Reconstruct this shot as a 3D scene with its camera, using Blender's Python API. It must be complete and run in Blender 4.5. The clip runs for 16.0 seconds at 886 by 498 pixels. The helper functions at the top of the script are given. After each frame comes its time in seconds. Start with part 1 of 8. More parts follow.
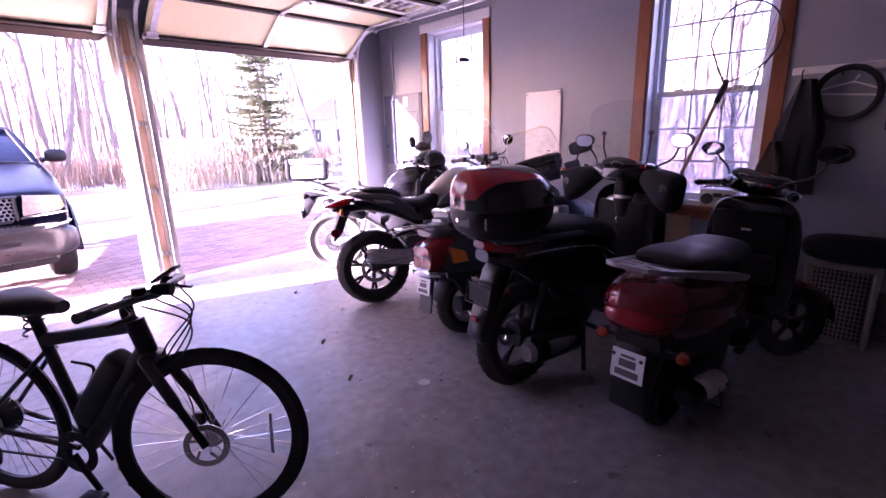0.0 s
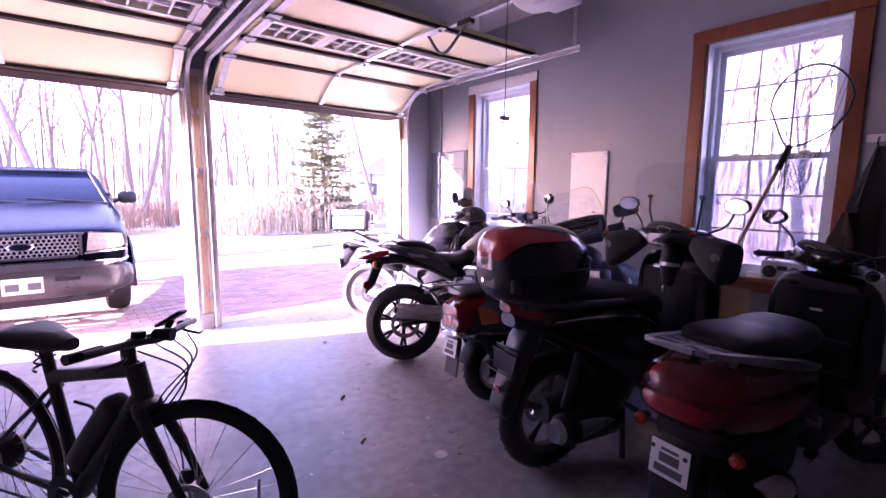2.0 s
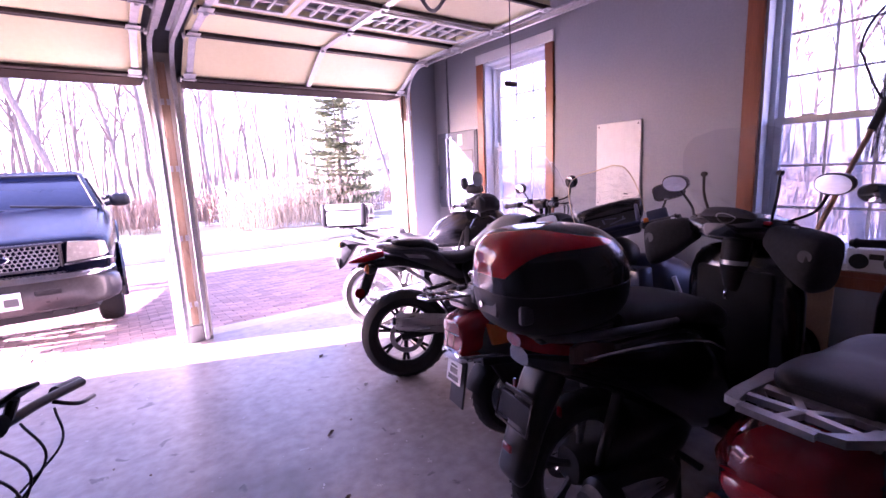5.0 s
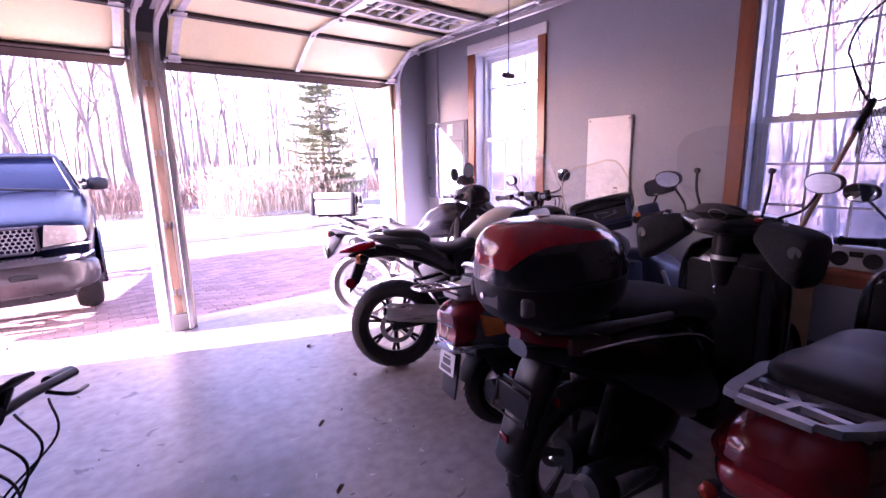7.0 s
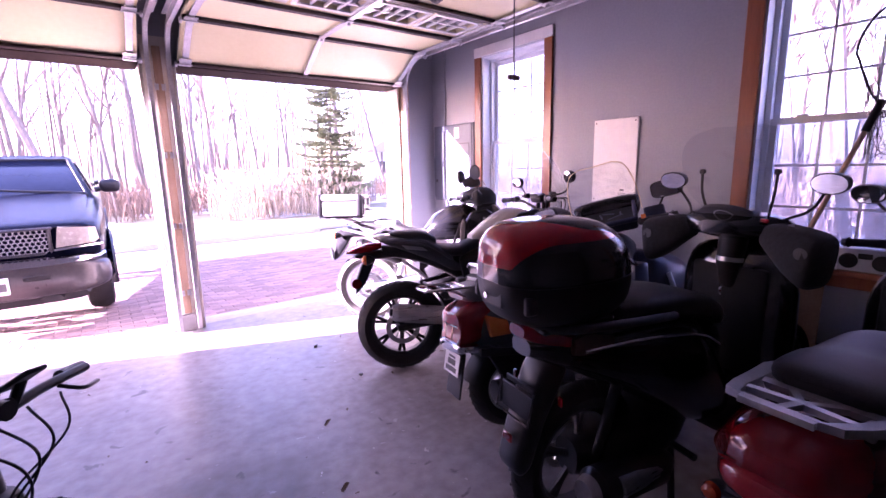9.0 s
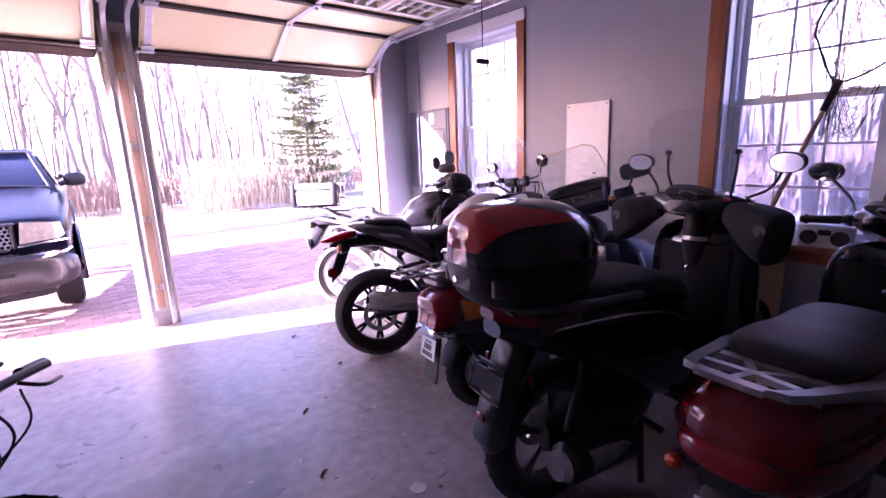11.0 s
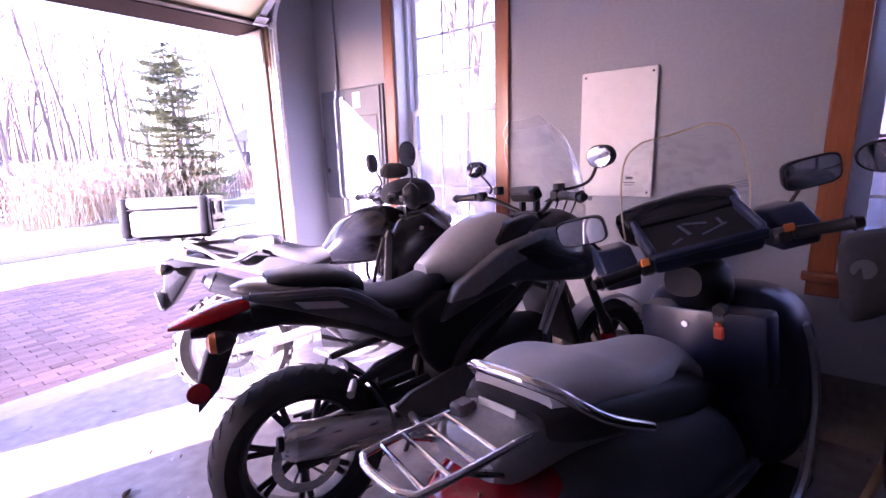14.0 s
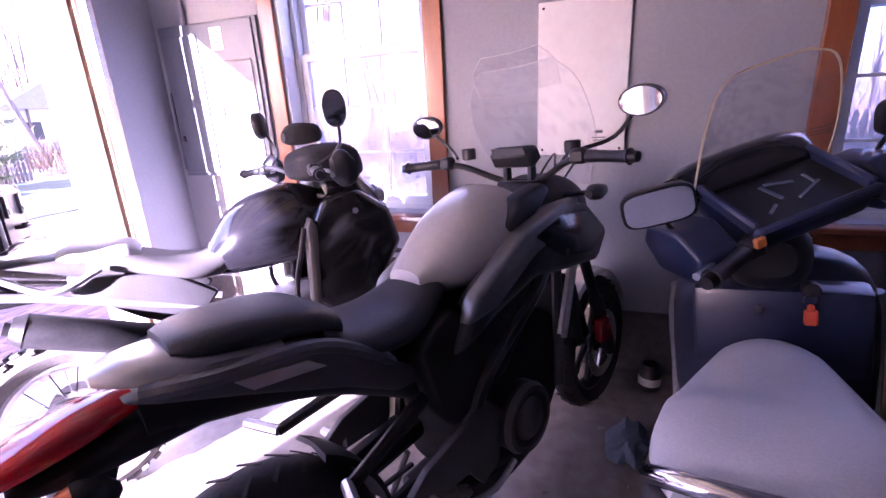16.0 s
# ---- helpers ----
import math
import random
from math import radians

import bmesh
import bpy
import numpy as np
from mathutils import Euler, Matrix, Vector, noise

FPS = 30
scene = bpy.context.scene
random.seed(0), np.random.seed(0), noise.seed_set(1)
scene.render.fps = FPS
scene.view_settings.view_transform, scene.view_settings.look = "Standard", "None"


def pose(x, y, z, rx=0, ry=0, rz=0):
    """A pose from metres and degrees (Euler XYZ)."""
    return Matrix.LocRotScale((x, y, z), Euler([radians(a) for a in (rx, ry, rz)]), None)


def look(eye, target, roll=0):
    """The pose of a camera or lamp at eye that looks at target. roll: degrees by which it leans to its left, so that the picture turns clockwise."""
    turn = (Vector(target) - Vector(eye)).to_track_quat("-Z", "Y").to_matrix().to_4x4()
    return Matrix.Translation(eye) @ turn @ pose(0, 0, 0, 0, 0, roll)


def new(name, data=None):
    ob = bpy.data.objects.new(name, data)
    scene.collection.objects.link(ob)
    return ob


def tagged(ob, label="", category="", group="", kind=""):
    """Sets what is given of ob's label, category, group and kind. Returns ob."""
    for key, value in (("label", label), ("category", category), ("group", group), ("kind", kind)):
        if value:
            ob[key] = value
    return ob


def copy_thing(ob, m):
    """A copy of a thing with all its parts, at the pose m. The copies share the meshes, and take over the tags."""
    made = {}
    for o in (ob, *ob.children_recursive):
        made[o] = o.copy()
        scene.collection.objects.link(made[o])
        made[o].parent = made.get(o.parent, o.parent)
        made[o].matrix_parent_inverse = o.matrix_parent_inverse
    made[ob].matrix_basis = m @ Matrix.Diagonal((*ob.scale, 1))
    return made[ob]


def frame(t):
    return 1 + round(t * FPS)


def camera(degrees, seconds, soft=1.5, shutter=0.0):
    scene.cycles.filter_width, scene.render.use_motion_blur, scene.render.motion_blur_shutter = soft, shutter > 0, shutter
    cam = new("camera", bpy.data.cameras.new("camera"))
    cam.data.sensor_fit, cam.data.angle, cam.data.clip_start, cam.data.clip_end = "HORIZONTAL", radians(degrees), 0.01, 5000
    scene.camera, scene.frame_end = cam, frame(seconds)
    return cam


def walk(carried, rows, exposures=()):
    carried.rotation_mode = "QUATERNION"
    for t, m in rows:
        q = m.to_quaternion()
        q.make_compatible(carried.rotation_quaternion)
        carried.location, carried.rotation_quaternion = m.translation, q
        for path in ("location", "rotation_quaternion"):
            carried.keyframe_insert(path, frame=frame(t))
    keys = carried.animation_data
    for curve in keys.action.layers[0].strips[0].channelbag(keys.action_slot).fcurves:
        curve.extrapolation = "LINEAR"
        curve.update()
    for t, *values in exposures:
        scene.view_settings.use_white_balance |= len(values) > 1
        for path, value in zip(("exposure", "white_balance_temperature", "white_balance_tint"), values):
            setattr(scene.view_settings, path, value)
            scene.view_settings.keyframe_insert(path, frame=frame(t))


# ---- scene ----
cam = camera(88.2, 16.0)
# exposure in stops, white balance in kelvin and tint
LENS = [(0.0, 4.4, 5800, 72), (4.0, 4.32, 5800, 72), (12.0, 4.27, 5800, 72), (13.5, 4.15, 5600, 66), (16.0, 4.25, 5500, 64)]
PATH = [
    (0, (-3.908, -4.88, 1.406), (-2.545, -3.504, 0.909), -1.7),
    (0.5, (-3.931, -4.855, 1.41), (-2.47, -3.529, 1.085), -0.6),
    (1, (-3.953, -4.827, 1.423), (-2.513, -3.467, 1.145), 0.1),
    (1.5, (-3.863, -4.807, 1.455), (-2.588, -3.279, 1.249), -1.6),
    (2, (-3.744, -4.866, 1.395), (-2.504, -3.318, 1.137), 0.5),
    (2.5, (-3.646, -4.8, 1.415), (-2.305, -3.36, 1.056), 1.9),
    (3, (-3.562, -4.67, 1.413), (-2.115, -3.329, 1.083), -2.9),
    (3.5, (-3.355, -4.569, 1.423), (-2.048, -3.092, 1.091), -0.7),
    (4, (-3.264, -4.527, 1.427), (-2.126, -2.912, 1.113), -3.2),
    (6.5, (-3.307, -4.488, 1.419), (-2.132, -2.913, 1.049), -0.9),
    (7, (-3.321, -4.466, 1.429), (-2.119, -2.912, 1.055), -1.2),
    (7.5, (-3.331, -4.477, 1.417), (-2.122, -2.922, 1.069), -0.2),
    (8, (-3.329, -4.495, 1.431), (-2.161, -2.909, 1.085), -1.0),
    (8.5, (-3.359, -4.48, 1.416), (-2.32, -2.805, 1.072), -1.6),
    (9, (-3.322, -4.486, 1.418), (-2.144, -2.91, 1.059), -1.2),
    (11.5, (-3.274, -4.522, 1.41), (-2.042, -3.003, 0.992), -2.2),
    (12, (-3.219, -4.479, 1.4), (-2.089, -2.897, 0.931), -4.5),
    (12.5, (-3.134, -4.155, 1.327), (-1.997, -2.593, 0.81), -3.9),
    (13, (-3.05, -3.81, 1.352), (-1.806, -2.355, 0.773), -3.8),
    (13.5, (-2.735, -3.503, 1.361), (-1.397, -2.111, 0.838), -2.3),
    (14, (-2.549, -3.145, 1.357), (-1.005, -1.943, 0.946), -1.7),
    (14.5, (-2.388, -2.854, 1.35), (-0.794, -1.772, 0.813), -4.0),
    (15, (-2.232, -2.67, 1.341), (-0.579, -1.663, 0.836), -0.9),
    (15.5, (-2.24, -2.541, 1.347), (-0.466, -1.789, 0.813), -1.8),
    (16, (-2.251, -2.481, 1.331), (-0.456, -1.82, 0.748), -3.1),
]
walk(cam, [(t, look(eye, target, roll)) for t, eye, target, roll in PATH], LENS)

# ---- light ----
SUN = Vector((-1.0, 0.37, 0.295)).normalized()      # towards the sun: low, from beyond the open doors
world = bpy.data.worlds.new("sky")
scene.world = world
world.use_nodes = True
wn = world.node_tree
sky = wn.nodes.new("ShaderNodeTexSky")
sky.sky_type, sky.sun_disc = "NISHITA", False
sky.sun_elevation = math.asin(SUN.z)
sky.sun_rotation = math.atan2(SUN.x, SUN.y)
sky.air_density, sky.dust_density, sky.ozone_density = 1.0, 1.5, 1.0
wn.links.new(sky.outputs[0], wn.nodes["Background"].inputs[0])
wn.nodes["Background"].inputs[1].default_value = 0.10
lamp = bpy.data.lights.new("sun", "SUN")
lamp.energy, lamp.angle, lamp.color = 5.0, radians(0.6), (1.0, 0.93, 0.84)
sun = new("sun", lamp)
sun.matrix_world = look(SUN * 30, (0, 0, 0))


# ---- materials ----
def mat(name, c1, c2=None, scale=6.0, rough=0.6, metal=0.0, bump=0.0, fine=0.0, coat=0.0, rvar=0.1, emit=None, island=0.0, obj=0.0, stretch=None):
    """A procedural surface: two colours mixed by noise at two scales, roughness that varies, relief."""
    m = bpy.data.materials.new(name)
    m.use_nodes = True
    t = m.node_tree
    b = t.nodes["Principled BSDF"]
    L = t.links.new
    c2 = c2 or tuple(c * 0.8 for c in c1)
    co = t.nodes.new("ShaderNodeTexCoord")
    src = co.outputs["Object"]
    if stretch:
        mp = t.nodes.new("ShaderNodeMapping")
        mp.inputs["Scale"].default_value = stretch
        L(src, mp.inputs[0])
        src = mp.outputs[0]
    n1 = t.nodes.new("ShaderNodeTexNoise")
    n1.inputs["Scale"].default_value, n1.inputs["Detail"].default_value = scale, 5
    n2 = t.nodes.new("ShaderNodeTexNoise")
    n2.inputs["Scale"].default_value, n2.inputs["Detail"].default_value = (fine or scale * 9), 4
    L(src, n1.inputs["Vector"]), L(src, n2.inputs["Vector"])
    mx = t.nodes.new("ShaderNodeMath")
    mx.operation = "MULTIPLY_ADD"
    mx.inputs[1].default_value = 0.45
    L(n2.outputs[0], mx.inputs[0])
    ml = t.nodes.new("ShaderNodeMath")
    ml.operation = "MULTIPLY"
    ml.inputs[1].default_value = 0.55
    L(n1.outputs[0], ml.inputs[0]), L(ml.outputs[0], mx.inputs[2])
    ramp = t.nodes.new("ShaderNodeValToRGB")
    ramp.color_ramp.elements[0].position, ramp.color_ramp.elements[1].position = 0.36, 0.64
    ramp.color_ramp.elements[0].color, ramp.color_ramp.elements[1].color = (*c1, 1), (*c2, 1)
    L(mx.outputs[0], ramp.inputs[0])
    col = ramp.outputs[0]
    if island or obj:
        if obj:
            gi = t.nodes.new("ShaderNodeObjectInfo").outputs["Random"]
        else:
            gi = t.nodes.new("ShaderNodeNewGeometry").outputs["Random Per Island"]
        hv = t.nodes.new("ShaderNodeHueSaturation")
        mr = t.nodes.new("ShaderNodeMapRange")
        mr.inputs[3].default_value, mr.inputs[4].default_value = 1 - (island or obj), 1 + (island or obj)
        L(gi, mr.inputs[0]), L(mr.outputs[0], hv.inputs["Value"]), L(col, hv.inputs["Color"])
        col = hv.outputs[0]
    L(col, b.inputs["Base Color"])
    rr = t.nodes.new("ShaderNodeMapRange")
    rr.inputs[3].default_value, rr.inputs[4].default_value = max(0.02, rough - rvar), min(1, rough + rvar)
    L(n1.outputs[0], rr.inputs[0]), L(rr.outputs[0], b.inputs["Roughness"])
    b.inputs["Metallic"].default_value = metal
    b.inputs["Coat Weight"].default_value = coat
    b.inputs["Coat Roughness"].default_value = 0.08
    if bump:
        bp = t.nodes.new("ShaderNodeBump")
        bp.inputs["Strength"].default_value, bp.inputs["Distance"].default_value = min(1, bump), 0.01 * max(1, bump)
        L(mx.outputs[0], bp.inputs["Height"]), L(bp.outputs[0], b.inputs["Normal"])
    if emit:
        b.inputs["Emission Color"].default_value, b.inputs["Emission Strength"].default_value = (*emit[:3], 1), emit[3]
    return m


def glassy(name, tint=(1, 1, 1), gloss=0.06, haze=0.0, hazecol=(0.6, 0.62, 0.68)):
    """A clear pane: see-through, with gloss by angle and a little dirt."""
    m = bpy.data.materials.new(name)
    m.use_nodes = True
    t = m.node_tree
    L = t.links.new
    t.nodes.remove(t.nodes["Principled BSDF"])
    out = t.nodes["Material Output"]
    tr, gl, df = (t.nodes.new("ShaderNodeBsdf" + k) for k in ("Transparent", "Glossy", "Diffuse"))
    tr.inputs[0].default_value = (*tint, 1)
    gl.inputs["Roughness"].default_value = gloss
    df.inputs[0].default_value = (*hazecol, 1)
    lw = t.nodes.new("ShaderNodeLayerWeight")
    lw.inputs[0].default_value = 0.5
    pw = t.nodes.new("ShaderNodeMath")
    pw.operation = "POWER"
    pw.inputs[1].default_value = 4.0
    fr = t.nodes.new("ShaderNodeMath")
    fr.operation = "MULTIPLY_ADD"
    fr.inputs[1].default_value, fr.inputs[2].default_value = 0.5, 0.02
    L(lw.outputs["Facing"], pw.inputs[0]), L(pw.outputs[0], fr.inputs[0])
    m1, m2 = t.nodes.new("ShaderNodeMixShader"), t.nodes.new("ShaderNodeMixShader")
    nz = t.nodes.new("ShaderNodeTexNoise")
    nz.inputs["Scale"].default_value = 5
    mr = t.nodes.new("ShaderNodeMath")
    mr.operation = "MULTIPLY"
    mr.inputs[1].default_value = haze * 2
    L(nz.outputs[0], mr.inputs[0]), L(mr.outputs[0], m1.inputs[0])
    L(tr.outputs[0], m1.inputs[1]), L(df.outputs[0], m1.inputs[2])
    L(fr.outputs[0], m2.inputs[0]), L(m1.outputs[0], m2.inputs[1]), L(gl.outputs[0], m2.inputs[2])
    L(m2.outputs[0], out.inputs[0])
    return m


WALL = mat("painted_wall", (0.315, 0.33, 0.365), (0.36, 0.375, 0.41), 1.3, 0.72, bump=0.08, fine=60)
CEIL = mat("ceiling_paint", (0.5, 0.49, 0.5), (0.57, 0.56, 0.57), 1.0, 0.8, bump=0.08, fine=50)
CONC = mat("sealed_concrete", (0.20, 0.175, 0.165), (0.37, 0.345, 0.345), 1.1, 0.40, bump=0.12, fine=14, rvar=0.2)
STEM = mat("foundation_concrete", (0.11, 0.10, 0.10), (0.19, 0.18, 0.17), 3, 0.9, bump=0.4)
APRON = mat("apron_concrete", (0.36, 0.35, 0.35), (0.47, 0.46, 0.45), 2.2, 0.85, bump=0.25)
WOOD = mat("varnished_wood", (0.23, 0.066, 0.022), (0.33, 0.105, 0.038), 3, 0.38, bump=0.1, stretch=(8, 8, 0.6), coat=0.3)
OLDWOOD = mat("bare_wood_post", (0.40, 0.24, 0.14), (0.52, 0.36, 0.24), 3, 0.7, bump=0.2, stretch=(9, 9, 0.5))
VINYL = mat("white_vinyl", (0.72, 0.74, 0.80), (0.78, 0.80, 0.84), 4, 0.4)
WHITE = mat("white_paint", (0.78, 0.77, 0.75), (0.84, 0.83, 0.81), 3, 0.55, bump=0.04)
CREAM = mat("cream_steel_skin", (0.80, 0.72, 0.42), (0.85, 0.78, 0.49), 1.2, 0.5, bump=0.05, fine=30)
CREAMJ = mat("cream_jamb_paint", (0.66, 0.60, 0.50), (0.74, 0.69, 0.60), 4, 0.6, bump=0.08)
STRUT = mat("brown_stile_steel", (0.022, 0.013, 0.011), (0.04, 0.024, 0.02), 5, 0.45)
# Brown head board; the recess's shade is put into its dark, matt colour.
DARKHEAD = mat("shaded_brown_head", (0.018, 0.010, 0.008), (0.03, 0.018, 0.014), 5, 0.9)
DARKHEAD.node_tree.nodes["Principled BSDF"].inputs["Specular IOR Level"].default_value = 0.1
GALV = mat("galvanised_steel", (0.50, 0.50, 0.52), (0.68, 0.68, 0.70), 16, 0.42, 0.55, bump=0.05, fine=70)
DARKSTEEL = mat("dark_steel", (0.05, 0.05, 0.055), (0.09, 0.09, 0.09), 8, 0.42, 0.7)
GLASS = glassy("window_glass", (0.97, 0.98, 1.0), 0.02, 0.02)
SCREEN = glassy("insect_screen", (0.70, 0.74, 0.84), 0.5, 0.30, (0.66, 0.69, 0.78))
BRICK = mat("clay_paver", (0.25, 0.158, 0.145), (0.34, 0.225, 0.205), 9, 0.85, bump=0.35, fine=60, obj=0.28)
BRICKS = mat("clay_paver_field", (0.25, 0.158, 0.145), (0.34, 0.225, 0.205), 9, 0.85, bump=0.35, fine=60, island=0.28)
SAND = mat("joint_sand", (0.13, 0.105, 0.09), (0.2, 0.17, 0.14), 30, 0.95)
GREYBOX = mat("grey_enamel", (0.12, 0.14, 0.18), (0.15, 0.17, 0.215), 5, 0.45)
PAPER = mat("paper", (0.75, 0.75, 0.74), (0.82, 0.82, 0.8), 10, 0.8)
BLACKP = mat("black_plastic", (0.012, 0.012, 0.014), (0.022, 0.022, 0.025), 14, 0.42, bump=0.04, fine=160)
GREYTXT = mat("print_grey", (0.12, 0.12, 0.13), None, 10, 0.7)
HOUSE = mat("house_siding", (0.55, 0.53, 0.5), (0.65, 0.63, 0.6), 2, 0.8, bump=0.1)
BARK = mat("grey_bark", (0.12, 0.095, 0.085), (0.24, 0.2, 0.18), 7, 0.95, bump=0.6, stretch=(4, 4, 0.7))
TWIG = mat("bare_twigs", (0.13, 0.095, 0.085), (0.22, 0.17, 0.15), 5, 0.95)
NEEDLE = mat("conifer_needles", (0.15, 0.17, 0.085), (0.25, 0.27, 0.15), 4, 0.8, island=0.35)
REED = mat("dry_reeds", (0.46, 0.36, 0.25), (0.64, 0.52, 0.38), 6, 0.9, island=0.3)
BRUSH = mat("winter_brush", (0.17, 0.11, 0.08), (0.28, 0.19, 0.13), 4, 0.95, island=0.35)
REDLEAF = mat("dry_red_leaves", (0.35, 0.10, 0.04), (0.45, 0.16, 0.06), 4, 0.8, island=0.2)


def ground_mat():
    """Winter lawn with patches of old snow."""
    m = mat("winter_lawn", (0.20, 0.19, 0.10), (0.30, 0.26, 0.15), 1.6, 0.95, bump=0.6, fine=40)
    t = m.node_tree
    b = t.nodes["Principled BSDF"]
    old = b.inputs["Base Color"].links[0].from_socket
    n = t.nodes.new("ShaderNodeTexNoise")
    n.inputs["Scale"].default_value, n.inputs["Detail"].default_value = 0.35, 6
    co = t.nodes.new("ShaderNodeTexCoord")
    t.links.new(co.outputs["Object"], n.inputs["Vector"])
    r = t.nodes.new("ShaderNodeValToRGB")
    r.color_ramp.elements[0].position, r.color_ramp.elements[1].position = 0.50, 0.56
    t.links.new(n.outputs[0], r.inputs[0])
    x = t.nodes.new("ShaderNodeMixRGB")
    x.inputs[2].default_value = (0.78, 0.8, 0.84, 1)
    t.links.new(r.outputs[0], x.inputs[0]), t.links.new(old, x.inputs[1]), t.links.new(x.outputs[0], b.inputs["Base Color"])
    return m


LAWN = ground_mat()


def floor_stains(m):
    """Pale spots of paint and dark oil marks on the slab, irregular."""
    t = m.node_tree
    b = t.nodes["Principled BSDF"]
    co = t.nodes.new("ShaderNodeTexCoord")
    for sc, lo, hi, colour in ((0.9, 0.56, 0.70, (0.13, 0.115, 0.11, 1)), (19, 0.70, 0.74, (0.48, 0.47, 0.48, 1)), (8, 0.66, 0.70, (0.09, 0.085, 0.085, 1))):
        old = b.inputs["Base Color"].links[0].from_socket
        n = t.nodes.new("ShaderNodeTexNoise")
        n.inputs["Scale"].default_value, n.inputs["Detail"].default_value, n.inputs["Distortion"].default_value = sc, 6, 0.4
        r = t.nodes.new("ShaderNodeValToRGB")
        r.color_ramp.elements[0].position, r.color_ramp.elements[1].position = lo, hi
        x = t.nodes.new("ShaderNodeMixRGB")
        x.inputs[2].default_value = colour
        s = t.nodes.new("ShaderNodeMath")
        s.operation = "MULTIPLY"
        s.inputs[1].default_value = 0.7
        t.links.new(co.outputs["Object"], n.inputs["Vector"]), t.links.new(n.outputs[0], r.inputs[0])
        t.links.new(r.outputs[0], s.inputs[0]), t.links.new(s.outputs[0], x.inputs[0])
        t.links.new(old, x.inputs[1]), t.links.new(x.outputs[0], b.inputs["Base Color"])


floor_stains(CONC)


# ---- mesh helpers ----
def part(name, bm, material, parent=None, label="", smooth=True, angle=38):
    """Link a bmesh as ONE mesh object, under its thing or part."""
    me = bpy.data.meshes.new(name)
    bmesh.ops.recalc_face_normals(bm, faces=bm.faces)
    bm.to_mesh(me)
    bm.free()
    me.materials.append(material)
    if smooth:
        me.polygons.foreach_set("use_smooth", [True] * len(me.polygons))
        me.set_sharp_from_angle(angle=radians(angle))
    ob = new(name, me)
    ob.parent = parent
    if label:
        ob["label"] = label
    return ob


def thing(name, m, label, category, group=""):
    """An Empty at the base of a thing."""
    e = new(name)
    e.empty_display_size = 0.1
    e.matrix_basis = m
    return tagged(e, label, category, group)


def B():
    return bmesh.new()


def box(bm, c, s, bev=0.0, m=None, seg=1):
    r = bmesh.ops.create_cube(bm, size=1.0)
    vs = r["verts"]
    for v in vs:
        v.co = Vector((v.co.x * s[0], v.co.y * s[1], v.co.z * s[2]))
    if bev:
        es = list({e for v in vs for e in v.link_edges})
        g = bmesh.ops.bevel(bm, geom=es, offset=bev, segments=seg, affect="EDGES", profile=0.5)
        vs = list({v for f in g["faces"] for v in f.verts} | {v for v in vs if v.is_valid})
    for v in vs:
        v.co = (m @ v.co if m else v.co) + Vector(c)
    return bm


def boxes(*rows, bev=0.0):
    bm = B()
    for c, s in rows:
        box(bm, c, s, bev)
    return bm


def span(x0, x1, y0, y1, z0, z1, bev=0.0, bm=None):
    return box(bm or B(), ((x0 + x1) / 2, (y0 + y1) / 2, (z0 + z1) / 2), (abs(x1 - x0), abs(y1 - y0), abs(z1 - z0)), bev)


def rings(bm, rs, closed=False, cap=True):
    """Skin a row of rings with equal counts."""
    vv = [[bm.verts.new(p) for p in r] for r in rs]
    n = len(vv[0])
    pairs = list(zip(vv, vv[1:])) + ([(vv[-1], vv[0])] if closed else [])
    for a, b in pairs:
        for i in range(n):
            j = (i + 1) % n
            bm.faces.new((a[i], a[j], b[j], b[i]))
    if cap and not closed:
        bm.faces.new(vv[0]), bm.faces.new(list(reversed(vv[-1])))
    return bm


def tube(bm, pts, r, n=8, closed=False, cap=True):
    """A round tube along points; r a number or one radius per point."""
    pts = [Vector(p) for p in pts]
    k = len(pts)
    rad = r if isinstance(r, (list, tuple)) else [r] * k
    up = None
    rs = []
    for i, p in enumerate(pts):
        a = pts[(i - 1) % k] if (i or closed) else p
        b = pts[(i + 1) % k] if (i < k - 1 or closed) else p
        d = (b - a).normalized()
        if up is None:
            up = d.orthogonal().normalized()
        up = (up - d * up.dot(d))
        up = up.normalized() if up.length > 1e-6 else d.orthogonal().normalized()
        s = d.cross(up)
        rs.append([p + (up * math.cos(2 * math.pi * q / n) + s * math.sin(2 * math.pi * q / n)) * rad[i] for q in range(n)])
    return rings(bm, rs, closed, cap)


def smoothline(pts, k=6):
    """Catmull-Rom points through a few."""
    pts = [Vector(p) for p in pts]
    q = [pts[0] * 2 - pts[1]] + pts + [pts[-1] * 2 - pts[-2]]
    out = []
    for i in range(1, len(q) - 2):
        a, b, c, d = q[i - 1:i + 3]
        for s in range(k):
            t = s / k
            out.append(0.5 * ((2 * b) + (c - a) * t + (2 * a - 5 * b + 4 * c - d) * t * t + (3 * b - a - 3 * c + d) * t ** 3))
    return out + [pts[-1]]


def lathe(bm, prof, c=(0, 0, 0), axis="Y", n=32, cap=True, ang=2 * math.pi):
    """Turn a profile of (radius, along) round an axis."""
    rs = []
    c = Vector(c)
    for r, h in prof:
        row = []
        for i in range(n):
            a = ang * i / n
            u, v = r * math.cos(a), r * math.sin(a)
            row.append(c + Vector({"X": (h, u, v), "Y": (u, h, v), "Z": (u, v, h)}[axis]))
        rs.append(row)
    return rings(bm, rs, False, cap)


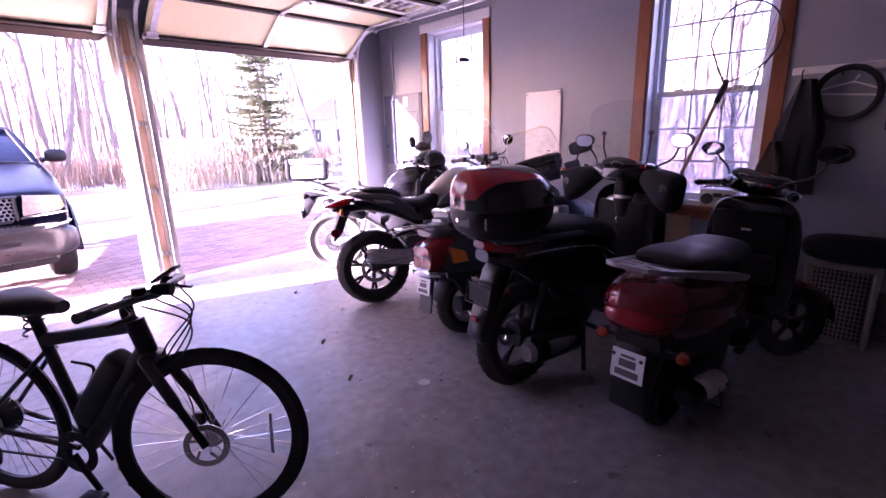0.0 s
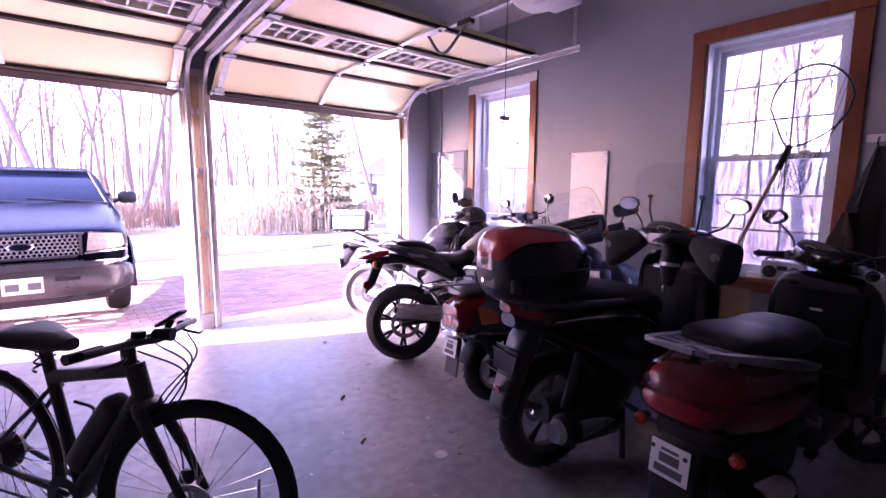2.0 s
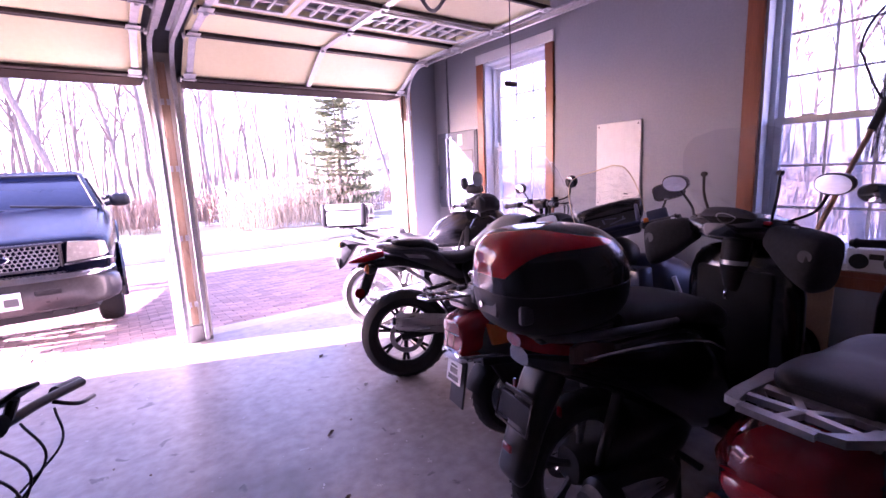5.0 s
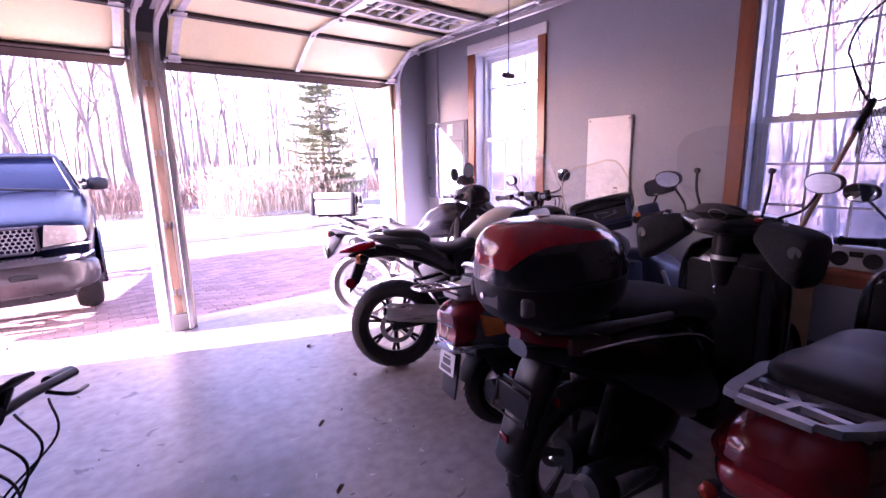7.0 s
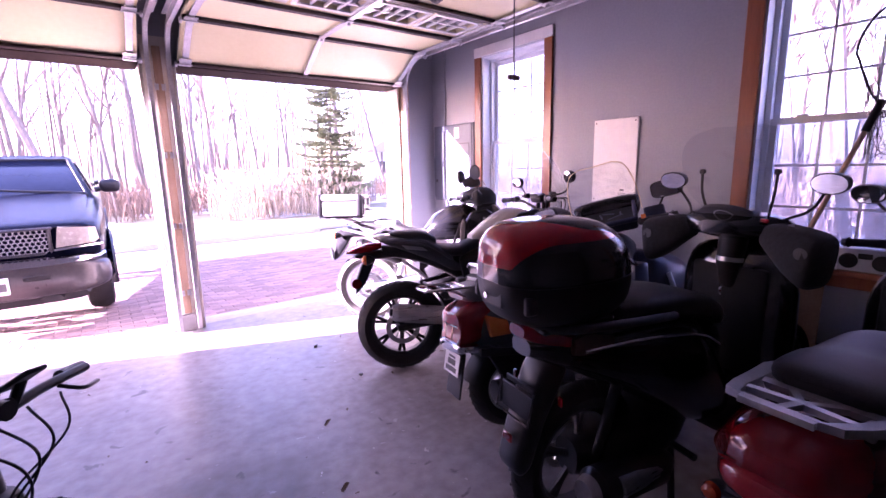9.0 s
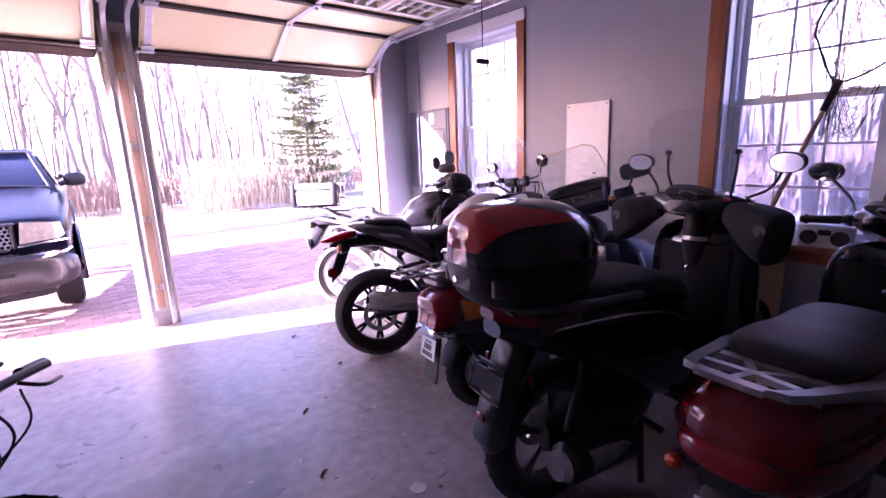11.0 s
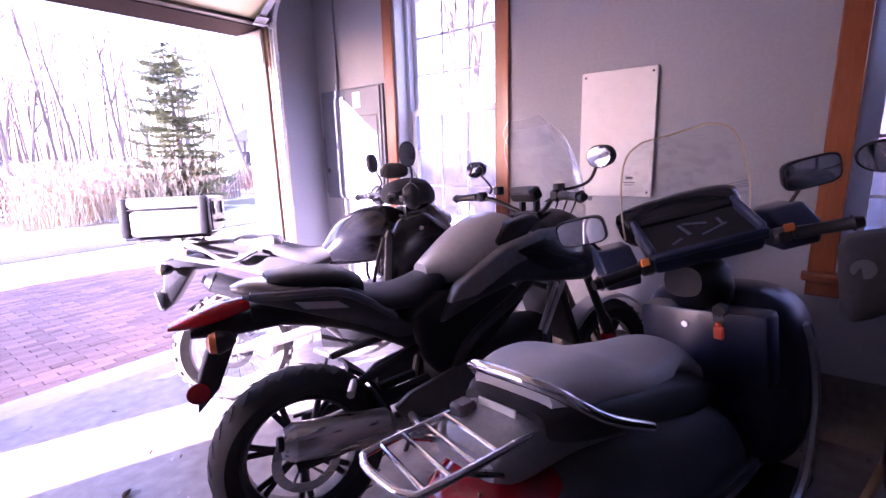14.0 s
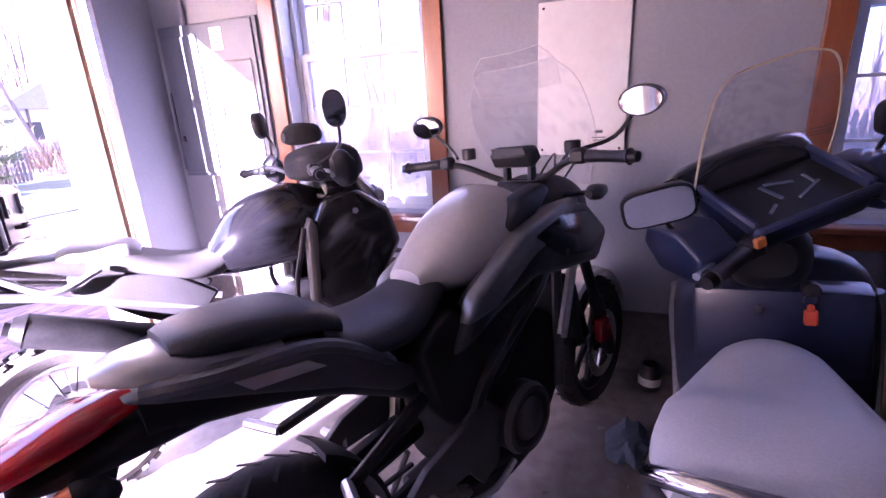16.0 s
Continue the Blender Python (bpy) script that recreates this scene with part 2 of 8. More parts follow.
def sring(c, w, h, p=2.6, n=20, tilt=0.0, top=1.0):
    """A rounded cross-section in the plane across x: half width w, half height h, squareness p; top narrows the upper half."""
    out = []
    for i in range(n):
        a = 2 * math.pi * i / n
        ca, sa = math.cos(a), math.sin(a)
        y = w * math.copysign(abs(ca) ** (2 / p), ca)
        z = h * math.copysign(abs(sa) ** (2 / p), sa)
        if sa > 0:
            y *= 1 + (top - 1) * abs(sa)
        out.append(Vector((c[0] + z * tilt, c[1] + y, c[2] + z)))
    return out


def loft(secs, n=20, k=4, bm=None):
    """A body along x from sections (x, z, half width, half height, squareness, tilt, top), eased between."""
    bm = bm or B()
    full = [tuple(s) + (2.6, 0.0, 1.0)[len(s) - 4:] for s in secs]
    rows = []
    q = [np.array(s, float) for s in full]
    q = [2 * q[0] - q[1]] + q + [2 * q[-1] - q[-2]]
    for i in range(1, len(q) - 2):
        a, b, c, d = q[i - 1:i + 3]
        for s in range(k):
            t = s / k
            rows.append(0.5 * ((2 * b) + (c - a) * t + (2 * a - 5 * b + 4 * c - d) * t * t + (3 * b - a - 3 * c + d) * t ** 3))
    rows.append(q[-2])
    return rings(bm, [sring((r[0], 0, r[1]), max(r[2], 0.002), max(r[3], 0.002), max(r[4], 1.2), n, r[5], r[6]) for r in rows])


def prism(outline, y0, y1, bev=0.006, bm=None, swell=0.0, m=None):
    """A plate cut to an outline in x and z, from y0 to y1, with bevelled edges."""
    own = B()
    a = [own.verts.new((x, y0, z)) for x, z in outline]
    f = own.faces.new(a)
    g = bmesh.ops.extrude_face_region(own, geom=[f])
    for v in g["geom"]:
        if isinstance(v, bmesh.types.BMVert):
            v.co.y = y1
    if bev:
        es = [e for e in own.edges if e.is_boundary or len(e.link_faces) == 2]
        bmesh.ops.bevel(own, geom=es, offset=bev, segments=2, affect="EDGES", profile=0.5, clamp_overlap=True)
    if bm is None:
        if m:
            own.transform(m)
        return own
    me = bpy.data.meshes.new("tmp")
    if m:
        own.transform(m)
    own.to_mesh(me)
    own.free()
    bm.from_mesh(me)
    bpy.data.meshes.remove(me)
    return bm


def setting(name, bm, material, label="", smooth=False):
    return tagged(part(name, bm, material, None, label, smooth), kind="structure")


def disc(bm, c, r, h, axis="Y", n=20, bev=0.15):
    e = min(r, h) * bev
    return lathe(bm, [(r - e, -h / 2), (r, -h / 2 + e), (r, h / 2 - e), (r - e, h / 2)], c, axis, n)


# ---- the garage shell ----
DX = [(-2.69, -0.49), (-5.30, -2.91)]     # the two door openings
HEAD, YI, YO = 2.27, 0.10, 0.36           # head height, inner and outer face of the door wall
CEILZ, BACK, LEFT = 3.15, -7.4, -5.9

setting("floor", span(LEFT - 0.3, 0.3, BACK - 0.3, 0.16, -0.25, 0.0), CONC, "grey sealed concrete slab with stains and dust")
setting("ceiling", span(LEFT - 0.3, 0.3, BACK - 0.3, YO, CEILZ, CEILZ + 0.2), CEIL, "plain painted garage ceiling")
# Out-of-view walls, coloured dark to cut the bounce light in the room.
DIM = mat("unseen_low_bounce_wall", (0.13, 0.125, 0.13), (0.17, 0.165, 0.17), 1.3, 0.8, bump=0.1)
setting("wall_south", span(LEFT - 0.3, 0.3, BACK - 0.3, BACK, 0.0, CEILZ), DIM, "plain back wall out of view, darkened to cut bounce light")
setting("wall_west", span(LEFT - 0.3, LEFT, BACK, YO, 0.0, CEILZ), DIM, "plain side wall out of view, darkened to cut bounce light")
bm = B()
for x0, x1, z0 in ((LEFT, DX[1][0], -0.02), (DX[1][0], DX[1][1], HEAD + 0.02), (DX[1][1], DX[0][0], -0.02), (DX[0][0], DX[0][1], HEAD + 0.02), (DX[0][1], 0.0, -0.02)):
    span(x0, x1, YI, YO, z0, CEILZ, bm=bm)
setting("wall_north", bm, WALL, "grey painted wall with two wide door openings")

WIN = [(-1.615, -0.775, 0.80, 2.50), (-4.14, -3.31, 0.80, 2.48)]   # y from, y to, z from, z to
WX = 0.24
bm = B()
ys = [BACK, WIN[1][0], WIN[1][1], WIN[0][0], WIN[0][1], YO]
for a, b in zip(ys, ys[1:]):
    w = next((w for w in WIN if abs(w[0] - a) < 1e-6), None)
    if w:
        span(0.0, WX, a, b, 0.33, w[2], bm=bm), span(0.0, WX, a, b, w[3], CEILZ, bm=bm)
    else:
        span(0.0, WX, a, b, 0.33, CEILZ, bm=bm)
setting("wall_east", bm, WALL, "lavender grey painted wall with two windows")
setting("foundation", span(0.004, WX, BACK, YO, 0.0, 0.33), STEM, "dark bare concrete base under the painted wall")


def window(name, y0, y1, z0, z1, head):
    """A double-hung window: wood casing, deep reveal, two sashes with thin grilles, each light a pane."""
    root = thing(name, Matrix.Identity(4), "white double-hung window with wooden casing in the grey wall", "window")
    root["kind"] = "structure"
    cw = 0.095
    part("side_casing", span(-0.022, -0.001, y0 - cw, y0, z0 - 0.06, z1, 0.005), WOOD, root, "orange-brown varnished wood casing")
    part("side_casing", span(-0.022, -0.001, y1, y1 + cw, z0 - 0.06, z1, 0.005), WOOD, root, "orange-brown varnished wood casing")
    part("head_casing", span(-0.024, -0.001, y0 - cw - 0.004, y1 + cw + 0.004, z1, z1 + cw, 0.005), head, root)
    part("window_sill", span(-0.07, 0.10, y0 - cw - 0.02, y1 + cw + 0.02, z0 - 0.035, z0 - 0.004, 0.006), WOOD, root, "varnished wood sill")
    part("apron_trim", span(-0.018, -0.001, y0 - cw, y1 + cw, z0 - 0.11, z0 - 0.037, 0.004), WOOD, root)
    # reveal lining
    bm = B()
    span(0.001, 0.10, y0 + 0.001, y0 + 0.014, z0, z1, bm=bm), span(0.001, 0.10, y1 - 0.014, y1 - 0.001, z0, z1, bm=bm)
    span(0.001, 0.10, y0 + 0.014, y1 - 0.014, z1 - 0.014, z1 - 0.001, bm=bm)
    part("reveal", bm, VINYL, root)
    bm = B()
    f = 0.045
    for a, b, c, d in ((y0 + 0.002, y0 + f, z0, z1 - 0.002), (y1 - f, y1 - 0.002, z0, z1 - 0.002), (y0 + f, y1 - f, z1 - f, z1 - 0.002), (y0 + f, y1 - f, z0, z0 + 0.03)):
        span(0.102, 0.20, a, b, c, d, bm=bm)
    part("window_frame", bm, VINYL, root)
    zm = 1.645
    for k, (a, b, x) in enumerate(((zm - 0.02, z1 - f, 0.165), (z0 + 0.03, zm + 0.02, 0.128))):
        s = part("upper_sash" if k == 0 else "lower_sash", B_frame(x, y0 + f, y1 - f, a, b, 0.038), VINYL, root)
        yy = np.linspace(y0 + f + 0.038, y1 - f - 0.038, 4)
        zz = np.linspace(a + 0.038, b - 0.038, 4)
        for i in range(1, 3):
            part("grille_bar", span(x - 0.006, x + 0.006, yy[i] - 0.007, yy[i] + 0.007, zz[0], zz[-1]), VINYL, s, smooth=False)
            part("grille_bar", span(x - 0.005, x + 0.005, yy[0], yy[-1], zz[i] - 0.007, zz[i] + 0.007), VINYL, s, smooth=False)
        for i in range(3):
            for j in range(3):
                p = part("pane", span(x + 0.007, x + 0.011, yy[i], yy[i + 1], zz[j], zz[j + 1]), GLASS, s, smooth=False)
                p.visible_shadow = False
        if k == 1:
            for yv in (y0 + 0.25 * (y1 - y0), y0 + 0.75 * (y1 - y0)):
                part("sash_lock", span(x - 0.02, x + 0.015, yv - 0.03, yv + 0.03, b, b + 0.014, 0.004), VINYL, s)
    p = part("insect_screen", span(0.19, 0.193, y0 + f, y1 - f, z0 + 0.03, zm), SCREEN, root, smooth=False)
    p.visible_shadow = False
    return root


def B_frame(x, y0, y1, z0, z1, w, d=0.03):
    bm = B()
    span(x - d / 2, x + d / 2, y0, y0 + w, z0, z1, bm=bm), span(x - d / 2, x + d / 2, y1 - w, y1, z0, z1, bm=bm)
    span(x - d / 2, x + d / 2, y0 + w, y1 - w, z0, z0 + w, bm=bm), span(x - d / 2, x + d / 2, y0 + w, y1 - w, z1 - w, z1, bm=bm)
    return bm


# The first window's head casing is pale, its sides are wood-coloured.
window("window_1", *WIN[0], WHITE)
window("window_2", *WIN[1], WOOD)

# jambs and the post between the doors
for k, (x0, x1) in enumerate(DX):
    r = thing("door_jamb", Matrix.Identity(4), "cream painted jamb and head of a garage door opening", "door frame")
    r["kind"] = "structure"
    part("side_board", span(x0 + 0.001, x0 + 0.022, 0.066, YO + 0.02, 0.0, HEAD, 0.003), CREAMJ, r)
    part("side_board", span(x1 - 0.022, x1 - 0.001, 0.066, YO + 0.02, 0.0, HEAD, 0.003), CREAMJ, r)
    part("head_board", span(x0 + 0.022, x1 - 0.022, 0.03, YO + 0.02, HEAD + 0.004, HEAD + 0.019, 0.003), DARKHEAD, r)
setting("trim_post", span(-2.83, -2.77, 0.045, YI - 0.002, 0.16, 2.42, 0.004), OLDWOOD, "worn reddish wooden board on the door post")
setting("trim_post_face", span(-2.909, -2.691, 0.07, YI - 0.001, 0.0, 2.5, 0.004), CREAMJ, "cream painted door post")
setting("trim_post_foot", span(-2.86, -2.74, 0.03, YI - 0.003, 0.0, 0.15, 0.004), APRON, "worn concrete foot of the door post")
setting("trim_jamb", span(-0.475, -0.375, 0.045, YI - 0.002, 0.0, 2.35, 0.004), OLDWOOD, "reddish wooden board beside the door opening")


# ---- overhead doors, tracks, opener ----
ZR, RC = 2.55, 0.30


def track_line(x, y_back=-2.5):
    pts = [(x, 0.0, 0.02), (x, 0.0, 1.1), (x, 0.0, ZR - RC)]
    for i in range(1, 9):
        a = math.pi / 2 * i / 8
        pts.append((x, -RC + RC * math.cos(a), ZR - RC + RC * math.sin(a)))
    return pts + [(x, -1.2, ZR), (x, y_back, ZR)]


def channel(pts, w=0.05, d=0.026, th=0.004):
    """A thin rolled C-channel swept along a path that stays in one plane across x."""
    bm = B()
    prof = [(-d, -w / 2), (d * 0.2, -w / 2), (d * 0.2, w / 2), (-d, w / 2), (-d, w / 2 - th * 2), (d * 0.2 - th, w / 2 - th * 2), (d * 0.2 - th, -w / 2 + th * 2), (-d, -w / 2 + th * 2)]
    pts = [Vector(p) for p in pts]
    rs = []
    for i, p in enumerate(pts):
        dv = (pts[min(i + 1, len(pts) - 1)] - pts[max(i - 1, 0)]).normalized()
        nv = Vector((1, 0, 0)).cross(dv)
        rs.append([p + Vector((u, 0, 0)) + nv * v for u, v in prof])
    return rings(bm, rs)


def track(x, side):
    r = thing("door_track", Matrix.Identity(4), "galvanised steel garage door track curving under the ceiling", "door track", "door tracks")
    ob = part("rail", channel(track_line(x)), GALV, r)
    if side < 0:
        ob.data.transform(Matrix.Translation((2 * x, 0, 0)) @ Matrix.Diagonal((-1, 1, 1, 1)))
    for z in (0.35, 0.95, 1.55, 2.1):
        part("track_bracket", boxes(((x + side * 0.03, 0.04, z), (0.004, 0.07, 0.05)), ((x + side * 0.04, 0.042, z), (0.03, 0.006, 0.05))), GALV, r)
    for y in (-1.3, -2.44):
        part("hanger_strap", boxes(((x + side * 0.012, y, (ZR + CEILZ) / 2), (0.004, 0.032, CEILZ - ZR - 0.01))), GALV, r)
    part("angle_iron", boxes(((x + side * 0.022, -1.35, ZR + 0.03), (0.035, 2.1, 0.004)), ((x + side * 0.006, -1.35, ZR + 0.012), (0.004, 2.1, 0.035))), GALV, r)
    return r


def roll_door(x0, x1):
    """A raised sectional door: four steel sections, dark stiles, a row of windows, struts and hinges."""
    r = thing("garage_door", Matrix.Identity(4), "raised cream sectional garage door with a row of small windows", "garage door", "garage doors")
    L = 0.555
    ends = [(0.01, HEAD + 0.03)]
    ends.append((ends[-1][0] - L * math.sin(radians(57)) , ends[-1][1] + L * math.cos(radians(57)) ))
    ends[1] = (-0.44, 2.555)
    for i in range(3):
        ends.append((ends[-1][0] - L - 0.006, ends[-1][1] + 0.008))
    xa, xb = x0 + 0.03, x1 - 0.03
    for i in range(4):
        (ya, za), (yb, zb) = ends[i], ends[i + 1]
        u = Vector((0, yb - ya, zb - za))
        ln = u.length
        u.normalize()
        nrm = Vector((1, 0, 0)).cross(u)
        if nrm.z > 0:
            nrm = -nrm
        rot = Matrix((Vector((1, 0, 0)), u, -nrm)).transposed().to_4x4()
        base = Matrix.Translation((0, ya, za)) @ rot
        s = part("door_section", span(xa, xb, 0.004, ln - 0.004, 0.0, 0.035, 0.003) if i != 2 else window_section(xa, xb, ln), CREAM, r)
        s.data.transform(base)
        st = B()
        for v in (0.014, ln - 0.014):
            box(st, ((xa + xb) / 2, v, -0.016), (xb - xa, 0.026, 0.03), 0.004)
        o = part("stiles", st, STRUT, s, "dark brown steel rails along the section's edges")
        o.data.transform(base)
        for xx in ([xa + 0.05, (xa + xb) / 2, xb - 0.05]):
            o = part("centre_stile", box(B(), (xx, ln / 2, -0.020), (0.05, ln - 0.06, 0.010), 0.003), GALV, s)
            o.data.transform(base)
            h = boxes(((xx, ln - 0.005, -0.036), (0.055, 0.10, 0.006)), ((xx, ln - 0.005, -0.046), (0.024, 0.022, 0.02)), bev=0.002)
            o = part("hinge", h, GALV, s)
            o.data.transform(base)
        for xx, sd in ((xa, -1), (xb, 1)):
            h = B()
            tube(h, [(xx - sd * 0.10, 0.04, -0.05), (xx + sd * 0.02, 0.04, -0.05)], 0.006)
            disc(h, (xx + sd * 0.02, 0.04, -0.05), 0.022, 0.018, "X", 12)
            box(h, (xx - sd * 0.05, 0.05, -0.035), (0.09, 0.09, 0.006), 0.002)
            o = part("roller", h, GALV, s)
            o.data.transform(base)
        if i == 2:
            o = part("window_grid", window_grid(xa, xb, ln), WHITE, s, "white moulded frames with four pairs of small lights")
            o.data.transform(base)
            g = part("glass", span(xa + 0.1, xb - 0.1, 0.14, ln - 0.14, 0.012, 0.016), GLASS, s, smooth=False)
            g.data.transform(base)
            g.visible_shadow = False
    part("bottom_seal", box(B(), ((x0 + x1) / 2, 0.012, HEAD + 0.022), (x1 - x0 - 0.06, 0.045, 0.022), 0.006), BLACKP, r)
    return r


WCELL = 4


def cells(xa, xb):
    w = (xb - xa - 0.12) / WCELL
    return [(xa + 0.06 + i * w + 0.045, xa + 0.06 + (i + 1) * w - 0.045) for i in range(WCELL)]


def window_section(xa, xb, ln):
    bm = B()
    span(xa, xb, 0.004, 0.13, 0.0, 0.035, bm=bm), span(xa, xb, ln - 0.13, ln - 0.004, 0.0, 0.035, bm=bm)
    cs = cells(xa, xb)
    xs = [xa] + [v for c in cs for v in c] + [xb]
    for a, b in zip(xs[::2], xs[1::2]):
        span(a, b, 0.13, ln - 0.13, 0.0, 0.035, bm=bm)
    return bm


def window_grid(xa, xb, ln):
    bm = B()
    for a, b in cells(xa, xb):
        span(a - 0.03, b + 0.03, 0.10, 0.135, -0.012, 0.0, bm=bm), span(a - 0.03, b + 0.03, ln - 0.135, ln - 0.10, -0.012, 0.0, bm=bm)
        for x in (a - 0.03, b):
            span(x, x + 0.03, 0.135, ln - 0.135, -0.012, 0.0, bm=bm)
        for k in (1, 2, 3):
            c = a + (b - a) * k / 4
            span(c - 0.006, c + 0.006, 0.135, ln - 0.135, -0.006, 0.012, bm=bm)
        span(a, b, ln / 2 - 0.006, ln / 2 + 0.006, -0.004, 0.010, bm=bm)
    return bm


track(-0.44, 1), track(-2.735, -1), track(-2.865, 1), track(-5.16, -1)
roll_door(*DX[0])
roll_door(*DX[1])

op = thing("door_opener", pose(-1.5, -3.05, 2.50), "white ceiling garage door opener with a steel rail", "door opener")
bm = loft([(-0.22, 0.06, 0.10, 0.055), (-0.17, 0.05, 0.135, 0.075), (0.0, 0.045, 0.14, 0.085), (0.17, 0.05, 0.135, 0.075), (0.22, 0.06, 0.10, 0.055)], 24)
bm.transform(pose(0, 0, 0, 0, 0, 90))
part("housing", bm, WHITE, op)
part("light_cover", box(B(), (0, -0.05, -0.035), (0.20, 0.20, 0.035), 0.015, seg=2), VINYL, op, "milky light cover")
part("vent_panel", box(B(), (0.0, 0.2, 0.05), (0.18, 0.06, 0.07), 0.008), BLACKP, op)
part("rail", boxes(((0, 1.65, 0.10), (0.035, 2.95, 0.05)), bev=0.003), GALV, op)
part("trolley", boxes(((0, 0.75, 0.065), (0.05, 0.14, 0.04)), bev=0.004), BLACKP, op)
bm = tube(B(), smoothline([(0, 0.75, 0.05), (-0.02, 0.98, -0.10), (0, 1.2, 0.09)], 5), 0.012, 6)
part("curved_arm", bm, DARKSTEEL, op)
for sx in (-0.09, 0.09):
    part("hanger_strap", boxes(((sx * 1.4, 0, 0.36), (0.03, 0.004, 0.58)), bev=0.0), GALV, op)
cord = thing("pull_cord", pose(-1.52, -2.72, 1.86), "red-brown knob on a hanging release cord", "pull cord")
part("cord", tube(B(), [(0, 0, 0), (0, 0, 0.72)], 0.003, 5), DARKSTEEL, cord)
part("knob", loft([(-0.04, 0, 0.008, 0.008), (-0.03, 0, 0.013, 0.013), (0.03, 0, 0.013, 0.013), (0.04, 0, 0.008, 0.008)], 10), mat("cord_knob_red", (0.12, 0.02, 0.02), None, 8, 0.5), cord)

# ---- things on the east wall ----
wb = thing("white_panel", pose(0, -2.355, 1.425), "plain white board screwed to the grey wall", "wall panel")
part("board", box(B(), (-0.012, 0, 0), (0.018, 0.385, 0.65), 0.004), WHITE, wb)
for y in (-0.17, 0.17):
    for z in (-0.30, 0.30):
        part("screw", disc(B(), (-0.022, y, z), 0.006, 0.004, "X", 10), DARKSTEEL, wb)
part("emblem", boxes(((-0.0225, -0.08, -0.225), (0.002, 0.035, 0.012)), ((-0.0225, -0.08, -0.25), (0.002, 0.06, 0.004)), ((-0.0225, -0.08, -0.262), (0.002, 0.05, 0.003))), GREYTXT, wb, "small grey printed mark")

eb = thing("breaker_box", pose(0, -0.30, 1.44), "blue-grey electrical breaker panel with a paper note", "breaker panel")
part("cabinet", box(B(), (-0.010, 0.0, 0), (0.018, 0.71, 0.86), 0.003), GREYBOX, eb)
sb = part("side_cover", box(B(), (-0.024, 0.205, -0.02), (0.012, 0.27, 0.78), 0.003), GREYBOX, eb)
part("cover_lip", box(B(), (-0.034, 0.338, -0.16), (0.010, 0.016, 0.46), 0.003), GREYBOX, sb)
part("latch", box(B(), (-0.036, 0.30, -0.20), (0.014, 0.022, 0.034), 0.004), DARKSTEEL, sb)
fp = part("main_cover", box(B(), (-0.024, -0.135, 0.0), (0.012, 0.39, 0.84), 0.003), GREYBOX, eb)
dr = part("door", box(B(), (-0.033, -0.16, -0.09), (0.006, 0.27, 0.60), 0.002), GREYBOX, fp)
part("door_rim", boxes(((-0.0365, -0.16, 0.215), (0.003, 0.28, 0.006)), ((-0.0365, -0.298, -0.09), (0.003, 0.006, 0.60)), ((-0.0365, -0.022, -0.09), (0.003, 0.006, 0.60))), DARKSTEEL, dr)
part("pull", box(B(), (-0.040, -0.05, -0.05), (0.008, 0.018, 0.06), 0.003), DARKSTEEL, dr)
part("note", box(B(), (-0.0312, -0.08, 0.335), (0.002, 0.085, 0.12)), PAPER, eb, "white paper note", smooth=False)
for i in range(5):
    part("print_line", box(B(), (-0.0326, -0.08, 0.37 - i * 0.018), (0.001, 0.065 - 0.01 * (i % 2), 0.004)), GREYTXT, eb, smooth=False)
part("conduit", tube(B(), [(-0.012, 0.15, 0.43), (-0.012, 0.15, 1.69)], 0.012, 10), WALL, eb, "conduit painted like the wall")

# ---- outside ----
def driveway_z(y):
    return -0.012 - 0.055 * max(0.0, y - 0.40) * (1 if y < 8 else 0) - (0.42 if y >= 8 else 0)


bm = B()
N = 40
xs = [-2500, -300, -60] + list(np.linspace(-30, 40, 30)) + [80, 300, 2500]
ysg = [-2500, -300, -60, -30, -9, YO + 0.02, 0.4, 2, 4, 6, 8, 10, 12, 15, 19, 24, 30, 40, 70, 300, 2500]
grid = []
for y in ysg:
    row = []
    for x in xs:
        z = -0.06 - 0.055 * min(max(0.0, y - 0.4), 7.6)
        if y > 15:
            z += 0.02 * min(y - 15, 15)
        if y < 0 and x < 0.3:
            z = -0.4
        row.append(bm.verts.new((x, y, z - 0.02)))
    grid.append(row)
for a, b in zip(grid, grid[1:]):
    for i in range(len(xs) - 1):
        bm.faces.new((a[i], a[i + 1], b[i + 1], b[i]))
tagged(part("ground", bm, LAWN, None, "winter lawn with patches of snow", True), kind="structure")

setting("pavement_apron", span(-9.0, 1.5, 0.165, 0.42, -0.3, -0.008), APRON, "narrow concrete apron before the garage doors")


def slope(x0, x1, y0, y1, lift, th, n=8):
    bm = B()
    yy = np.linspace(y0, y1, n)
    top = lambda y: -0.012 - 0.055 * max(0.0, y - 0.42) + lift
    rings(bm, [[(x0, y, top(y) - th), (x1, y, top(y) - th), (x1, y, top(y)), (x0, y, top(y))] for y in yy])
    return bm


drive = setting("road_driveway", slope(-11.0, 2.4, 0.425, 7.2, -0.012, 0.1), SAND, "driveway of red brick pavers")
setting("pavement_lane", slope(-40, 40, 9.3, 12.6, 0.055 * 2.6, 0.12), APRON, "pale concrete lane beyond the driveway")
setting("kerb", slope(-40, 2.0, 8.9, 9.1, 0.055 * 1.2 + 0.05, 0.15), APRON, "low stone edging along the lawn")

# ---- the woods and garden ----
rng = random.Random(5)


